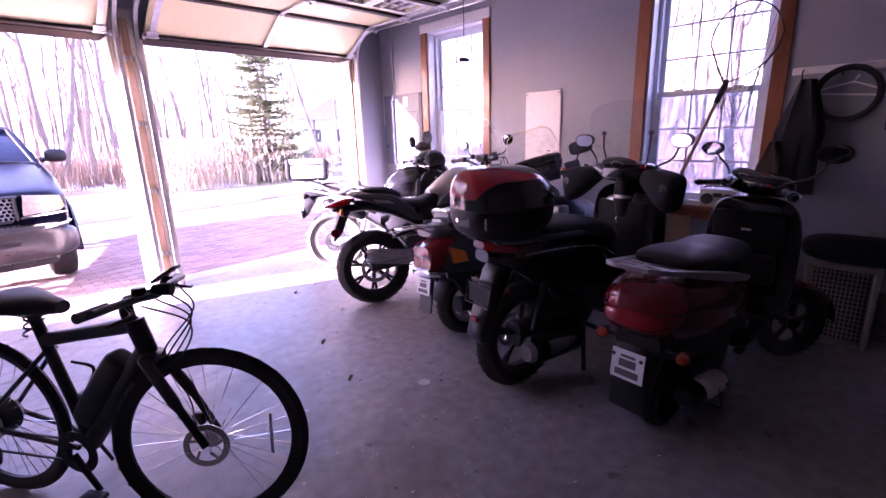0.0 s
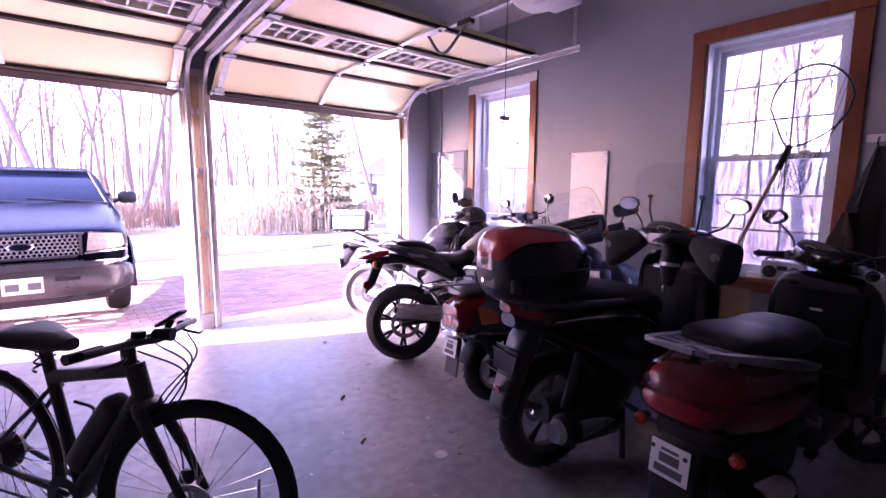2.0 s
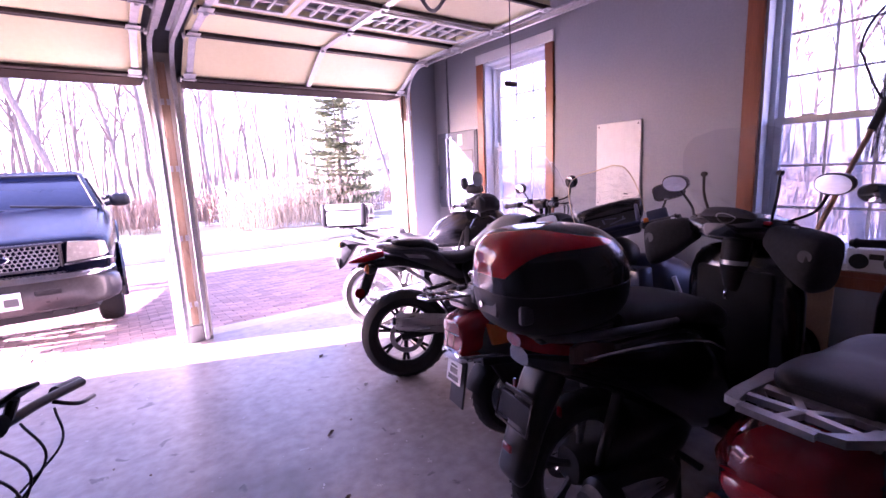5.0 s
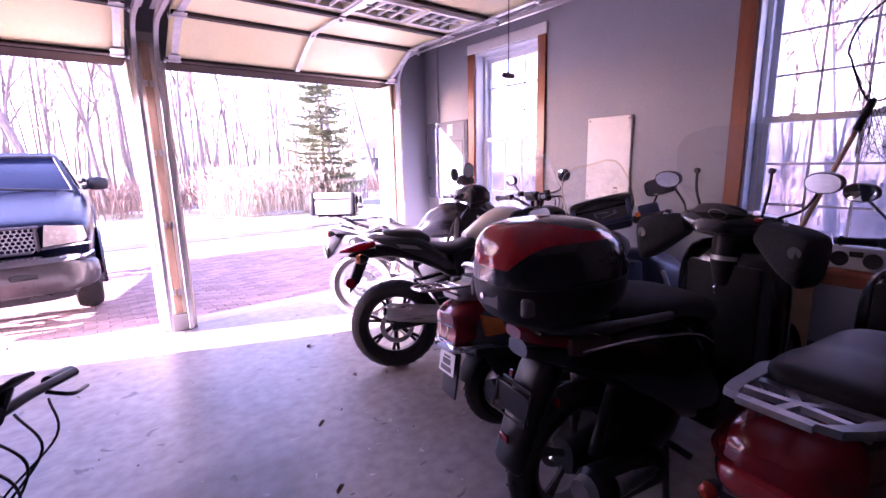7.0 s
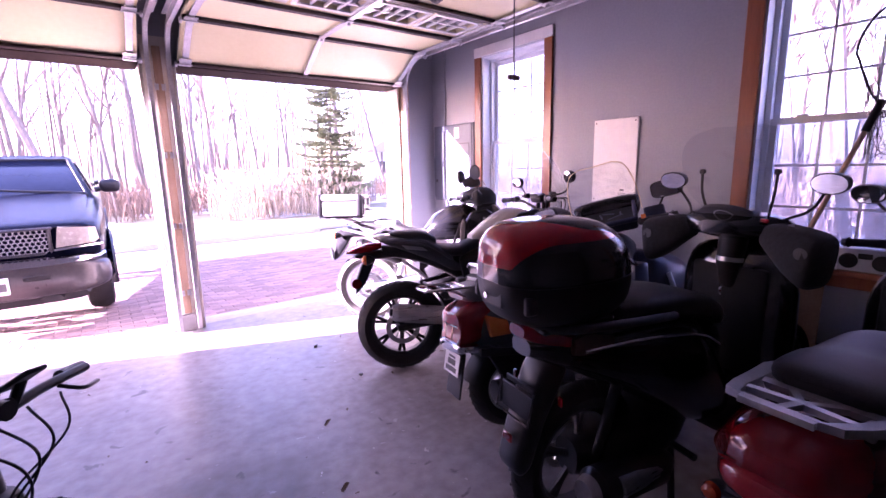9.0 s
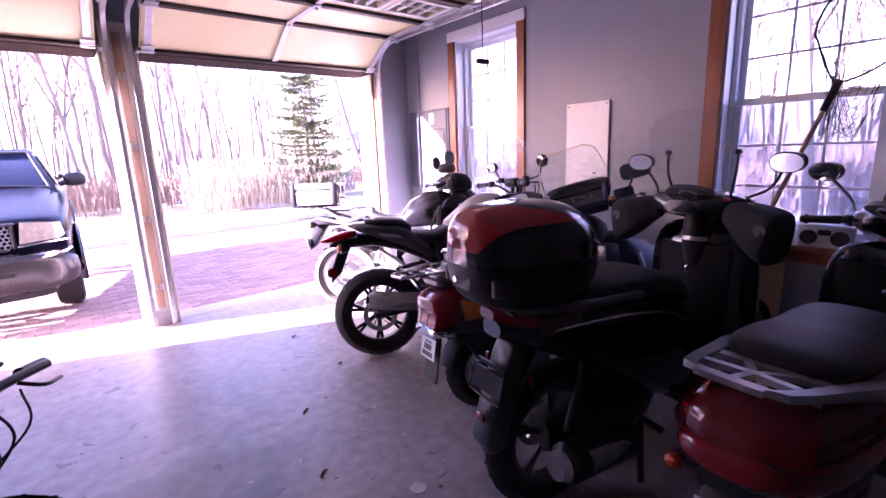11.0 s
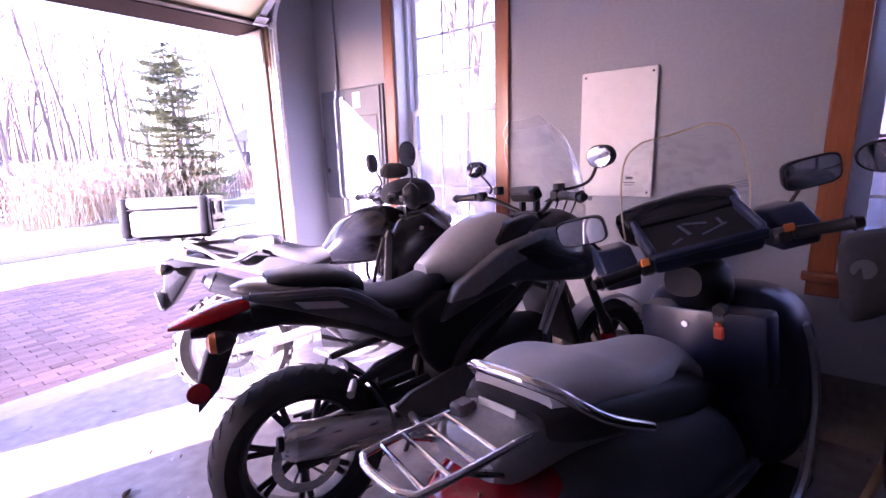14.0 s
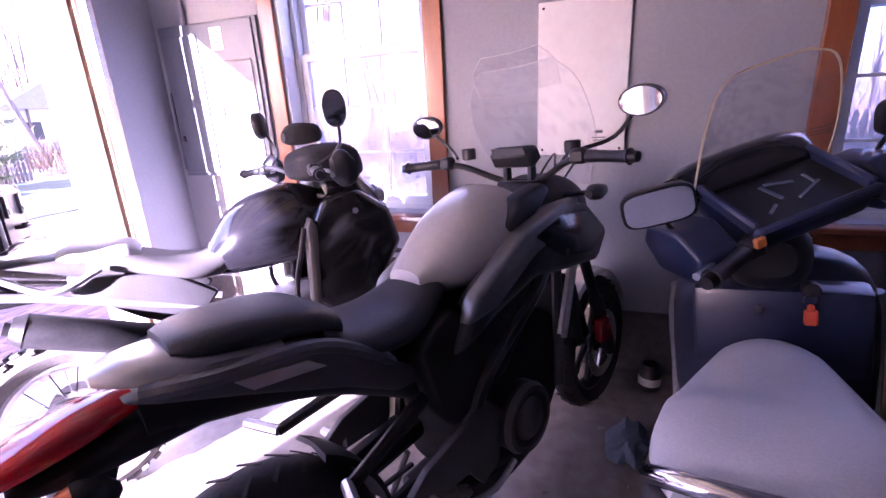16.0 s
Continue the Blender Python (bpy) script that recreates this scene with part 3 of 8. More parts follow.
def bare_tree(name, height, seed, spread=0.5, lean=0.0):
    """A leafless tree: tapered trunk, limbs and fine twigs."""
    g = random.Random(seed)
    trunk, crown = B(), B()
    limbs = []

    def grow(p, d, ln, r, depth, bm):
        pts, rad = [p], [r]
        q, v = p.copy(), d.copy()
        k = 5 if depth < 2 else 3
        for i in range(k):
            v = (v + Vector((g.uniform(-1, 1), g.uniform(-1, 1), g.uniform(-0.3, 0.7))) * 0.13).normalized()
            q = q + v * ln / k
            pts.append(q.copy()), rad.append(max(0.006, r * (1 - 0.75 * (i + 1) / k)))
        tube(bm, pts, rad, 6 if depth == 0 else (4 if depth == 1 else 3))
        if depth >= 3:
            return
        for i in range((9, 5, 4)[depth]):
            t = g.uniform(0.35 if depth == 0 else 0.2, 1.0)
            j = min(k - 1, int(t * k))
            b = pts[j].lerp(pts[j + 1], t * k - j)
            side = Vector((g.uniform(-1, 1), g.uniform(-1, 1), g.uniform(0.1, 1.0))).normalized()
            nd = (v * (1 - spread) + side * spread).normalized()
            grow(b, nd, ln * g.uniform(0.32, 0.55), rad[j] * 0.55, depth + 1, crown)

    grow(Vector((0, 0, -0.3)), Vector((lean, 0, 1)).normalized(), height, height * 0.010 + 0.02, 0, trunk)
    r = thing(name, pose(0, 0, 0), "bare grey winter tree in the woods", "tree", "bare trees of the woods")
    part("trunk", trunk, BARK, r)
    part("crown", crown, TWIG, r)
    return r


def gz(x, y):
    z = -0.08 - 0.055 * min(max(0.0, y - 0.4), 7.6)
    return z + (0.02 * min(y - 15, 15) if y > 15 else 0)


protos = [bare_tree("tree", 11, 1, 0.6), bare_tree("tree", 13, 2, 0.55, 0.12), bare_tree("tree", 9, 3, 0.65), bare_tree("tree", 14, 4, 0.5, -0.1), bare_tree("tree", 10, 8, 0.7, 0.2)]
spots = []
for i in range(62):
    x = rng.uniform(-26, 4.5)
    y = rng.uniform(17, 36) + max(0, x) * 1.2
    spots.append((x, y))
for i in range(70):
    spots.append((rng.uniform(7, 26), rng.uniform(-16, 9)))
for i in range(12):
    spots.append((rng.uniform(9, 30), rng.uniform(24, 40)))
for i, (x, y) in enumerate(spots):
    p = protos[i % 5]
    m = pose(x, y, gz(x, y), 0, 0, rng.uniform(0, 360))
    if i < 5:
        p.matrix_basis = m
        p.scale = (1, 1, 1)
    else:
        c = copy_thing(p, m)
        s = rng.uniform(0.75, 1.15)
        c.scale = (s, s, s)


def leafy_oak(x, y):
    """A bare oak near the drive that still holds a scatter of dry orange leaves."""
    r = bare_tree("tree", 10.5, 17, 0.72, 0.1)
    r.matrix_basis = pose(x, y, gz(x, y), 0, 0, 40)
    tagged(r, "bare oak holding a few dry orange leaves", "tree", "bare trees of the woods")
    crown = next(c for c in r.children if c.name.startswith("crown"))
    g = random.Random(6)
    pts = [v.co for v in crown.data.vertices if 2.0 < v.co.z < 7.5]
    bm = B()
    for k in range(420):
        c = pts[g.randrange(len(pts))] + Vector((g.uniform(-0.1, 0.1), g.uniform(-0.1, 0.1), g.uniform(-0.15, 0)))
        a, w = g.uniform(0, 6.28), g.uniform(0.035, 0.075)
        u, v = Vector((math.cos(a), math.sin(a), g.uniform(-0.5, 0.2))) * w, Vector((g.uniform(-0.5, 0.5), g.uniform(-0.5, 0.5), -1)) * w * 1.3
        bm.faces.new([bm.verts.new(c + q) for q in (u * 0.2, u + v * 0.5, v * 1.2, v * 0.5 - u)])
    tagged(part("leaves", bm, REDLEAF, r, "dry orange leaves", smooth=False), kind="stuff")


leafy_oak(-6.4, 13.6)


def strands(spots, h0, h1, w, g, bend=0.35, per=10, fluffy=False):
    """Many thin upright blades or stems in clumps."""
    bm = B()
    for x, y in spots:
        for i in range(per):
            a = g.uniform(0, 2 * math.pi)
            h = g.uniform(h0, h1)
            lean = g.uniform(0, bend)
            b = Vector((x + g.uniform(-0.35, 0.35), y + g.uniform(-0.35, 0.35), gz(x, y) - 0.05))
            side = Vector((math.cos(a + 1.57), math.sin(a + 1.57), 0)) * w
            m1 = b + Vector((math.cos(a) * lean * 0.3 * h, math.sin(a) * lean * 0.3 * h, h * 0.55))
            top = b + Vector((math.cos(a) * lean * h, math.sin(a) * lean * h, h))
            v = [bm.verts.new(q) for q in (b - side, b + side, m1 + side, m1 - side, top)]
            bm.faces.new(v[:4]), bm.faces.new((v[3], v[2], v[4]))
            if fluffy:
                k = [bm.verts.new(top + q) for q in (side * 3, Vector((math.cos(a) * 0.12, math.sin(a) * 0.12, 0.10)), side * -3, Vector((0, 0, -0.22)))]
                bm.faces.new(k)
    return bm


g = random.Random(11)
tagged(part("reeds", strands([(g.uniform(0.6, 6.5), g.uniform(14.0, 17.0)) for _ in range(95)], 0.6, 2.0, 0.014, g, 0.9, 16, True), REED, None, "tall tan dry reeds on the lawn's edge", False), category="reeds", kind="stuff")
tagged(part("undergrowth", strands([(g.uniform(-28, 6), g.uniform(16.5, 24)) for _ in range(300)] + [(g.uniform(-22, 2), g.uniform(19, 28)) for _ in range(460)] + [(g.uniform(6, 20), g.uniform(-15, 9)) for _ in range(420)] + [(g.uniform(6, 26), g.uniform(18, 26)) for _ in range(160)], 0.3, 1.7, 0.013, g, 0.9, 16), BRUSH, None, "tangled brown winter brush along the woods", False), category="brush", kind="stuff")
# thin far stems fill the woods
bm = B()
for i in range(420):
    x, y = g.uniform(-45, 30), g.uniform(30, 52)
    h, r = g.uniform(7, 14), g.uniform(0.03, 0.12)
    dx = g.uniform(-1.2, 1.2)
    tube(bm, [(x, y, 0), (x + dx * 0.4, y, h * 0.5), (x + dx, y, h)], [r, r * 0.7, r * 0.2], 4)
    for k in range(5):
        z = h * g.uniform(0.35, 0.95)
        tube(bm, [(x + dx * z / h, y, z), (x + dx * z / h + g.uniform(-1.8, 1.8), y, z + g.uniform(0.4, 1.8))], [r * 0.35, 0.01], 3)
for i in range(200):
    x, y = g.uniform(30, 50), g.uniform(-30, 20)
    h, r = g.uniform(7, 14), g.uniform(0.04, 0.12)
    tube(bm, [(x, y, 0), (x, y + g.uniform(-1, 1), h)], [r, r * 0.2], 4)
tagged(part("far_woods", bm, TWIG, None, "distant bare winter woods", False), category="woods", kind="stuff")


def conifer(x, y, h, seed):
    """An evergreen with uneven layered boughs that sweep up at the tips, with gaps between them."""
    g = random.Random(seed)
    r = thing("conifer", pose(x, y, gz(x, y)), "olive green evergreen with layered uneven boughs", "tree")
    part("trunk", tube(B(), [(0, 0, -0.2), (0.08, 0, h * 0.5), (-0.05, 0, h)], [0.11, 0.07, 0.012], 7), BARK, r)
    bm = B()
    z = 0.6
    while z < h - 0.05:
        f = (h - z) / h
        reach = h * (0.10 + 0.24 * f) * (1 if f > 0.12 else f / 0.12) + 0.10
        for k in range(7):
            if g.random() < 0.30:
                continue
            a = g.uniform(0, 2 * math.pi)
            L = reach * g.uniform(0.45, 1.25)
            d = Vector((math.cos(a), math.sin(a), 0))
            s = Vector((-d.y, d.x, 0))
            rise = g.uniform(0.05, 0.35)
            n = max(5, int(L / 0.07))
            for i in range(n):
                t = (i + 0.5) / n
                c = Vector((0, 0, z)) + d * L * t + Vector((0, 0, rise * L * t * t - 0.16 * L * t))
                for sd in (-1, 1):
                    for q in range(2):
                        w = (0.20 * L * math.sin(math.pi * min(1, 0.25 + t * 0.8)) + 0.06) * g.uniform(0.4, 1.15)
                        tip = c + s * sd * w + d * w * g.uniform(0.3, 0.9) + Vector((0, 0, g.uniform(-0.10, 0.08)))
                        e = d * 0.035
                        v = [bm.verts.new(u) for u in (c - e, c + e, tip + e * 0.3, tip - e * 0.6 - Vector((0, 0, 0.03)))]
                        bm.faces.new(v)
        z += g.uniform(0.13, 0.24)
    part("crown", bm, NEEDLE, r, smooth=False)
    return r


conifer(5.2, 15.2, 6.0, 3)
pole = thing("utility_pole", pose(8.6, 22.0, gz(8.6, 22.0)), "dark wooden utility pole behind the evergreen", "pole")
part("post", tube(B(), [(0, 0, -0.3), (0, 0, 7.2)], [0.13, 0.10], 10), BARK, pole)
part("crossarm", box(B(), (0, 0, 6.7), (1.6, 0.09, 0.11), 0.01), BARK, pole)
# garden fence seen beyond the reeds and through the windows
def fence(m, n):
    r = thing("garden_fence", m, "weathered grey picket fence across the lawn", "fence")
    for i in range(n):
        x = i * 0.14
        part("picket", prism([(x, 0.0), (x + 0.085, 0.0), (x + 0.085, 1.0), (x + 0.042, 1.07), (x, 1.0)], -0.01, 0.01, 0), BARK, r, smooth=False)
    for z in (0.25, 0.8):
        part("rail", span(0, n * 0.14, 0.012, 0.05, z, z + 0.07), BARK, r, smooth=False)
    return r


fence(pose(4.2, 17.6, gz(4, 17.6), 0, 0, 4), 34)
fence(pose(8.2, -9.0, -0.1, 0, 0, 92), 60)
hs = thing("neighbour_house", pose(20.5, 33.0, gz(15, 33)), "pale neighbouring house behind the garden", "house")
part("wall", span(-4, 4, 0, 6, -0.2, 3.0), HOUSE, hs, smooth=False)
part("roof", prism([(-4.4, 2.95), (4.4, 2.95), (0, 5.4)], -0.4, 6.4, 0), mat("slate_roof", (0.30, 0.29, 0.29), (0.36, 0.35, 0.35), 4, 0.9), hs, smooth=False)
for x in (-2.4, 0.0, 2.4):
    w = part("window", span(x - 0.5, x + 0.5, -0.04, 0.0, 0.9, 2.2), WHITE, hs, smooth=False)
    part("pane", span(x - 0.43, x + 0.43, -0.05, -0.042, 0.97, 2.13), DARKSTEEL, w, smooth=False)

# ---- vehicle materials ----
for m_ in (BLACKP,):
    m_.node_tree.nodes["Principled BSDF"].inputs["Specular IOR Level"].default_value = 0.3
RUBBER = mat("tyre_rubber", (0.010, 0.010, 0.011), (0.022, 0.021, 0.021), 12, 0.75, bump=0.15, fine=120)
# Lightened rubber: sun on the knobby tyres is put into its colour.
RUBLIT = mat("sunlit_knobby_rubber", (0.09, 0.085, 0.08), (0.15, 0.14, 0.13), 12, 0.85, bump=0.2, fine=90)
GLOSSBLK = mat("gloss_black_paint", (0.007, 0.007, 0.009), (0.012, 0.012, 0.015), 4, 0.18, coat=0.8, rvar=0.06)
SATBLK = mat("satin_black_metal", (0.016, 0.016, 0.018), (0.028, 0.028, 0.03), 10, 0.4, 0.3)
VINYLBLK = mat("black_seat_vinyl", (0.018, 0.018, 0.021), (0.032, 0.032, 0.036), 9, 0.5, bump=0.25, fine=220)
# Black seat vinyl with the sun's brightness mixed into its colour.
VINYLSUN = mat("sunlit_black_vinyl", (0.09, 0.088, 0.09), (0.13, 0.127, 0.13), 6, 0.42, bump=0.2, fine=240)
CASTSILVER = mat("dull_cast_silver", (0.24, 0.24, 0.25), (0.32, 0.32, 0.33), 9, 0.38, 0.6, bump=0.08)
BEIGEPLASTIC = mat("grey_beige_plastic", (0.30, 0.27, 0.24), (0.38, 0.35, 0.31), 6, 0.6)
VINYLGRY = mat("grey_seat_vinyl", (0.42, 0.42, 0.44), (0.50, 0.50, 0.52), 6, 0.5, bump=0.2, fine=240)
SILVER = mat("silver_grey_paint", (0.42, 0.41, 0.40), (0.48, 0.47, 0.46), 5, 0.3, 0.4, coat=0.5, rvar=0.06)
GUNMETAL = mat("matt_grey_plastic", (0.055, 0.055, 0.059), (0.08, 0.08, 0.085), 8, 0.5, bump=0.08, fine=160)
SATSILVER = mat("satin_grey_paint", (0.13, 0.13, 0.135), (0.18, 0.18, 0.185), 5, 0.35, 0.3, coat=0.3)
COWL = mat("satin_dark_cowl", (0.018, 0.018, 0.021), (0.028, 0.028, 0.032), 8, 0.34, bump=0.04, fine=160)
# Lighter copy of NAVY, with light on the rim put into its colour.
NAVYLIT = mat("lit_navy_plastic", (0.018, 0.024, 0.062), (0.026, 0.034, 0.08), 6, 0.5)
NAVY = mat("navy_blue_paint", (0.009, 0.013, 0.038), (0.014, 0.020, 0.055), 5, 0.36, coat=0.2)
WINERED = mat("dark_red_paint", (0.12, 0.0025, 0.004), (0.165, 0.004, 0.006), 4, 0.14, 0.15, coat=0.6, rvar=0.05)
CASERED = mat("bright_red_gloss", (0.40, 0.006, 0.008), (0.48, 0.010, 0.012), 4, 0.12, coat=0.7, rvar=0.06)
CHROME = mat("chrome", (0.75, 0.75, 0.77), (0.82, 0.82, 0.84), 6, 0.12, 1.0, rvar=0.06)
BRUSHED = mat("brushed_steel", (0.40, 0.39, 0.39), (0.55, 0.54, 0.53), 5, 0.3, 1.0, bump=0.06, stretch=(1, 18, 18))
ALU = mat("cast_aluminium", (0.45, 0.45, 0.46), (0.58, 0.58, 0.59), 9, 0.42, 0.85, bump=0.08)
CASEALU = mat("silver_case_shell", (0.62, 0.62, 0.63), (0.72, 0.72, 0.73), 5, 0.4, 0.35, bump=0.05)
REDLENS = mat("red_lens", (0.22, 0.004, 0.008), (0.28, 0.010, 0.012), 20, 0.09, coat=0.6)
AMBER = mat("amber_lens", (0.65, 0.16, 0.03), (0.7, 0.22, 0.05), 20, 0.15, coat=0.6)
REDAMBER = mat("orange_red_lens", (0.42, 0.05, 0.015), (0.5, 0.08, 0.02), 20, 0.2, coat=0.5)
CLEARLENS = mat("clear_lens", (0.55, 0.55, 0.55), (0.7, 0.7, 0.7), 30, 0.12, 0.2, coat=0.6)
MIRROR = mat("mirror_glass", (0.9, 0.9, 0.9), (0.92, 0.92, 0.92), 3, 0.03, 1.0, rvar=0.01)
SHIELD = glassy("clear_windscreen", (0.95, 0.96, 0.975), 0.05, 0.05)
PALESHIELD = mat("pale_grey_plastic", (0.36, 0.35, 0.38), (0.43, 0.42, 0.45), 8, 0.35)
SMOKELENS = mat("smoked_lens", (0.09, 0.06, 0.05), (0.14, 0.09, 0.07), 20, 0.12, coat=0.5)
EDGE = mat("yellowed_screen_edge", (0.55, 0.45, 0.28), (0.62, 0.52, 0.35), 8, 0.4)
# Pale rim tube; the glint along the screen's edge is painted in.
CLEAREDGE = mat("glinting_screen_edge", (0.42, 0.42, 0.45), (0.5, 0.5, 0.53), 8, 0.25)
PLATE = mat("white_plate", (0.72, 0.72, 0.73), (0.78, 0.78, 0.79), 8, 0.4)
DULLBLK = mat("dull_black_plastic", (0.007, 0.007, 0.008), (0.012, 0.012, 0.013), 10, 0.6, bump=0.06, fine=140)
for m_, v_ in ((DULLBLK, 0.15), (VINYLBLK, 0.3), (SATBLK, 0.35)):
    m_.node_tree.nodes["Principled BSDF"].inputs["Specular IOR Level"].default_value = v_
CLOTH = mat("black_nylon", (0.014, 0.014, 0.016), (0.028, 0.028, 0.032), 7, 0.9, bump=0.5, fine=60)
ORANGETAG = mat("orange_tag", (0.75, 0.09, 0.03), (0.8, 0.13, 0.05), 6, 0.6)


def moved(ob, m):
    ob.data.transform(m)
    return ob


def steering(x, z, deg, rake=0.0):
    return Matrix.Translation((x, 0, z)) @ pose(0, 0, 0, 0, 0, deg) @ Matrix.Translation((-x, 0, -z))


I4 = Matrix.Identity(4)


def wheel(root, c, R, w, rr, nsp, m=I4, rim=SATBLK, tyre=RUBBER, disc_r=0.0, disc_y=-0.06, wire=False, knobs=False, wide=0.03, name="wheel"):
    """A wheel: tyre, rim, hub, each spoke, brake disc."""
    c = Vector(c)
    h = w / 2
    prof = [(rr, -h * 0.62), (rr + 0.012, -h * 0.80), ((R + rr) / 2, -h), (R - 0.030, -h * 0.86), (R - 0.008, -h * 0.45), (R, 0), (R - 0.008, h * 0.45), (R - 0.030, h * 0.86), ((R + rr) / 2, h), (rr + 0.012, h * 0.80), (rr, h * 0.62)]
    t = moved(part(name, lathe(B(), prof, c, "Y", 56, cap=False), tyre, root, "black rubber tyre"), m)
    t.name = name
    bm = B()
    n = 44 if knobs else 30
    for i in range(n):
        a = 2 * math.pi * i / n
        for k in (-1, 1):
            rot = Matrix.Rotation(-a - (0.05 * k), 4, "Y")
            if knobs:
                box(bm, (0, 0, 0), (0.026, w * 0.22, 0.012), 0, m=None)
                bm.verts.ensure_lookup_table()
                vs = bm.verts[len(bm.verts) - 8:]
                for v in vs:
                    v.co = c + rot @ (v.co + Vector((0, k * w * (0.15 if i % 2 else 0.33), R - (0.001 if i % 2 else 0.012))))
            else:
                box(bm, (0, 0, 0), (0.009, w * 0.36, 0.003), 0)
                bm.verts.ensure_lookup_table()
                vs = bm.verts[len(bm.verts) - 8:]
                sk = Matrix.Rotation(radians(38 * k), 4, "Z")
                for v in vs:
                    u = sk @ v.co
                    yy = u.y + k * w * 0.22
                    v.co = c + rot @ Vector((u.x, yy, R - 0.001 - 0.9 * (abs(yy) / h) ** 2.2 * 0.022 + u.z))
    tagged(moved(part("tread", bm, tyre, t, smooth=False), m), kind="stuff")
    ri = rr - 0.024
    prof = [(ri, -h * 0.35), (rr - 0.008, -h * 0.66), (rr + 0.006, -h * 0.66), (rr + 0.002, -h * 0.4), (rr - 0.006, 0), (rr + 0.002, h * 0.4), (rr + 0.006, h * 0.66), (rr - 0.008, h * 0.66), (ri, h * 0.35), (ri, -h * 0.35)]
    rm = moved(part("rim", lathe(B(), prof, c, "Y", 44, cap=False), rim, root), m)
    hubr = 0.045 if not wire else 0.03
    hb = lathe(B(), [(0.012, -h * 0.95), (hubr * 0.7, -h * 0.95), (hubr, -h * 0.7), (hubr * 0.8, 0), (hubr, h * 0.7), (hubr * 0.7, h * 0.95), (0.012, h * 0.95)], c, "Y", 18)
    moved(part("hub", hb, rim if not wire else ALU, rm), m)
    for i in range(nsp):
        a = 2 * math.pi * (i + 0.2) / nsp
        bm = B()
        if wire:
            s = 1 if i % 2 else -1
            a2 = a + (0.35 if (i // 2) % 2 else -0.35)
            tube(bm, [c + Vector((hubr * math.cos(a2), s * h * 0.7, hubr * math.sin(a2))), c + Vector((rr * math.cos(a), 0, rr * math.sin(a)))], 0.0016 if rr > 0.25 and w < 0.06 else 0.0026, 4)
        else:
            for s in (-1, 1):
                a2 = a + s * 0.10
                tube(bm, [c + Vector((hubr * 0.8 * math.cos(a), 0, hubr * 0.8 * math.sin(a))), c + Vector((rr * 0.55 * math.cos(a + s * 0.04), 0, rr * 0.55 * math.sin(a + s * 0.04))), c + Vector((rr * 0.98 * math.cos(a2), 0, rr * 0.98 * math.sin(a2)))], [0.016, 0.012, 0.012], 6)
        moved(part("spoke", bm, rim if not wire else CHROME, rm), m)
    if disc_r:
        d = lathe(B(), [(disc_r * 0.72, -0.002), (disc_r, -0.002), (disc_r, 0.002), (disc_r * 0.72, 0.002), (disc_r * 0.72, -0.002)], c + Vector((0, disc_y, 0)), "Y", 36, cap=False)
        for i in range(5):
            a = 2 * math.pi * i / 5
            tube(d, [c + Vector((0.03 * math.cos(a), disc_y, 0.03 * math.sin(a))), c + Vector((disc_r * 0.76 * math.cos(a + 0.3), disc_y, disc_r * 0.76 * math.sin(a + 0.3)))], 0.006, 4)
        moved(part("brake_disc", d, BRUSHED, rm), m)
    return t


def mirror(root, base, head, w, hh, m=I4, turn=0.0, shape=3.0, shell=SATBLK):
    """A rear-view mirror: curved stalk, shell, glass towards the rider."""
    base, head = Vector(base), Vector(head)
    mid = base.lerp(head, 0.5) + Vector((0.05, 0, -0.03))
    st = moved(part("mirror_stalk", tube(B(), smoothline([base, mid, head], 5), 0.006, 8), SATBLK, root), m)
    t = Matrix.Translation(head) @ pose(0, 0, 0, 0, -8, turn)
    bm = B()
    rs = [sring((x, 0, 0), w * k / 2, hh * k / 2, shape, 28) for x, k in ((0.04, 0.25), (0.036, 0.6), (0.022, 0.92), (0.0, 1.0), (-0.006, 0.99))]
    rings(bm, rs)
    bm.transform(t)
    moved(part("mirror_shell", bm, shell, root), m)
    bm = rings(B(), [sring((-0.0065, 0, 0), w * 0.46, hh * 0.44, shape, 28), sring((-0.009, 0, 0), w * 0.455, hh * 0.435, shape, 28)])
    bm.transform(t)
    moved(part("mirror_glass", bm, MIRROR, root, "mirror glass"), m)
    return st


def grip(root, a, b, m=I4, r=0.017, lever=True, mat_=BLACKP):
    a, b = Vector(a), Vector(b)
    g = moved(part("grip", tube(B(), [a, a.lerp(b, 0.04), a.lerp(b, 0.5), a.lerp(b, 0.94), b], [r, r * 1.1, r * 0.96, r, r * 1.35], 12), mat_, root), m)
    moved(part("bar_end", tube(B(), [b, b + (b - a).normalized() * 0.022], [r * 1.05, r * 0.85], 12), SATBLK, g), m)
    moved(part("switch_box", box(B(), a - (b - a).normalized() * 0.03, (0.045, 0.05, 0.045), 0.01), BLACKP, root), m)
    if lever:
        d = Vector((0.06, 0, -0.01))
        moved(part("lever", tube(B(), smoothline([a + d * 0.6 - (b - a) * 0.2, a + d, a.lerp(b, 0.6) + d * 0.9, b + d * 0.8], 4), [0.007] * 12 + [0.010], 6), ALU, root), m)
    return g


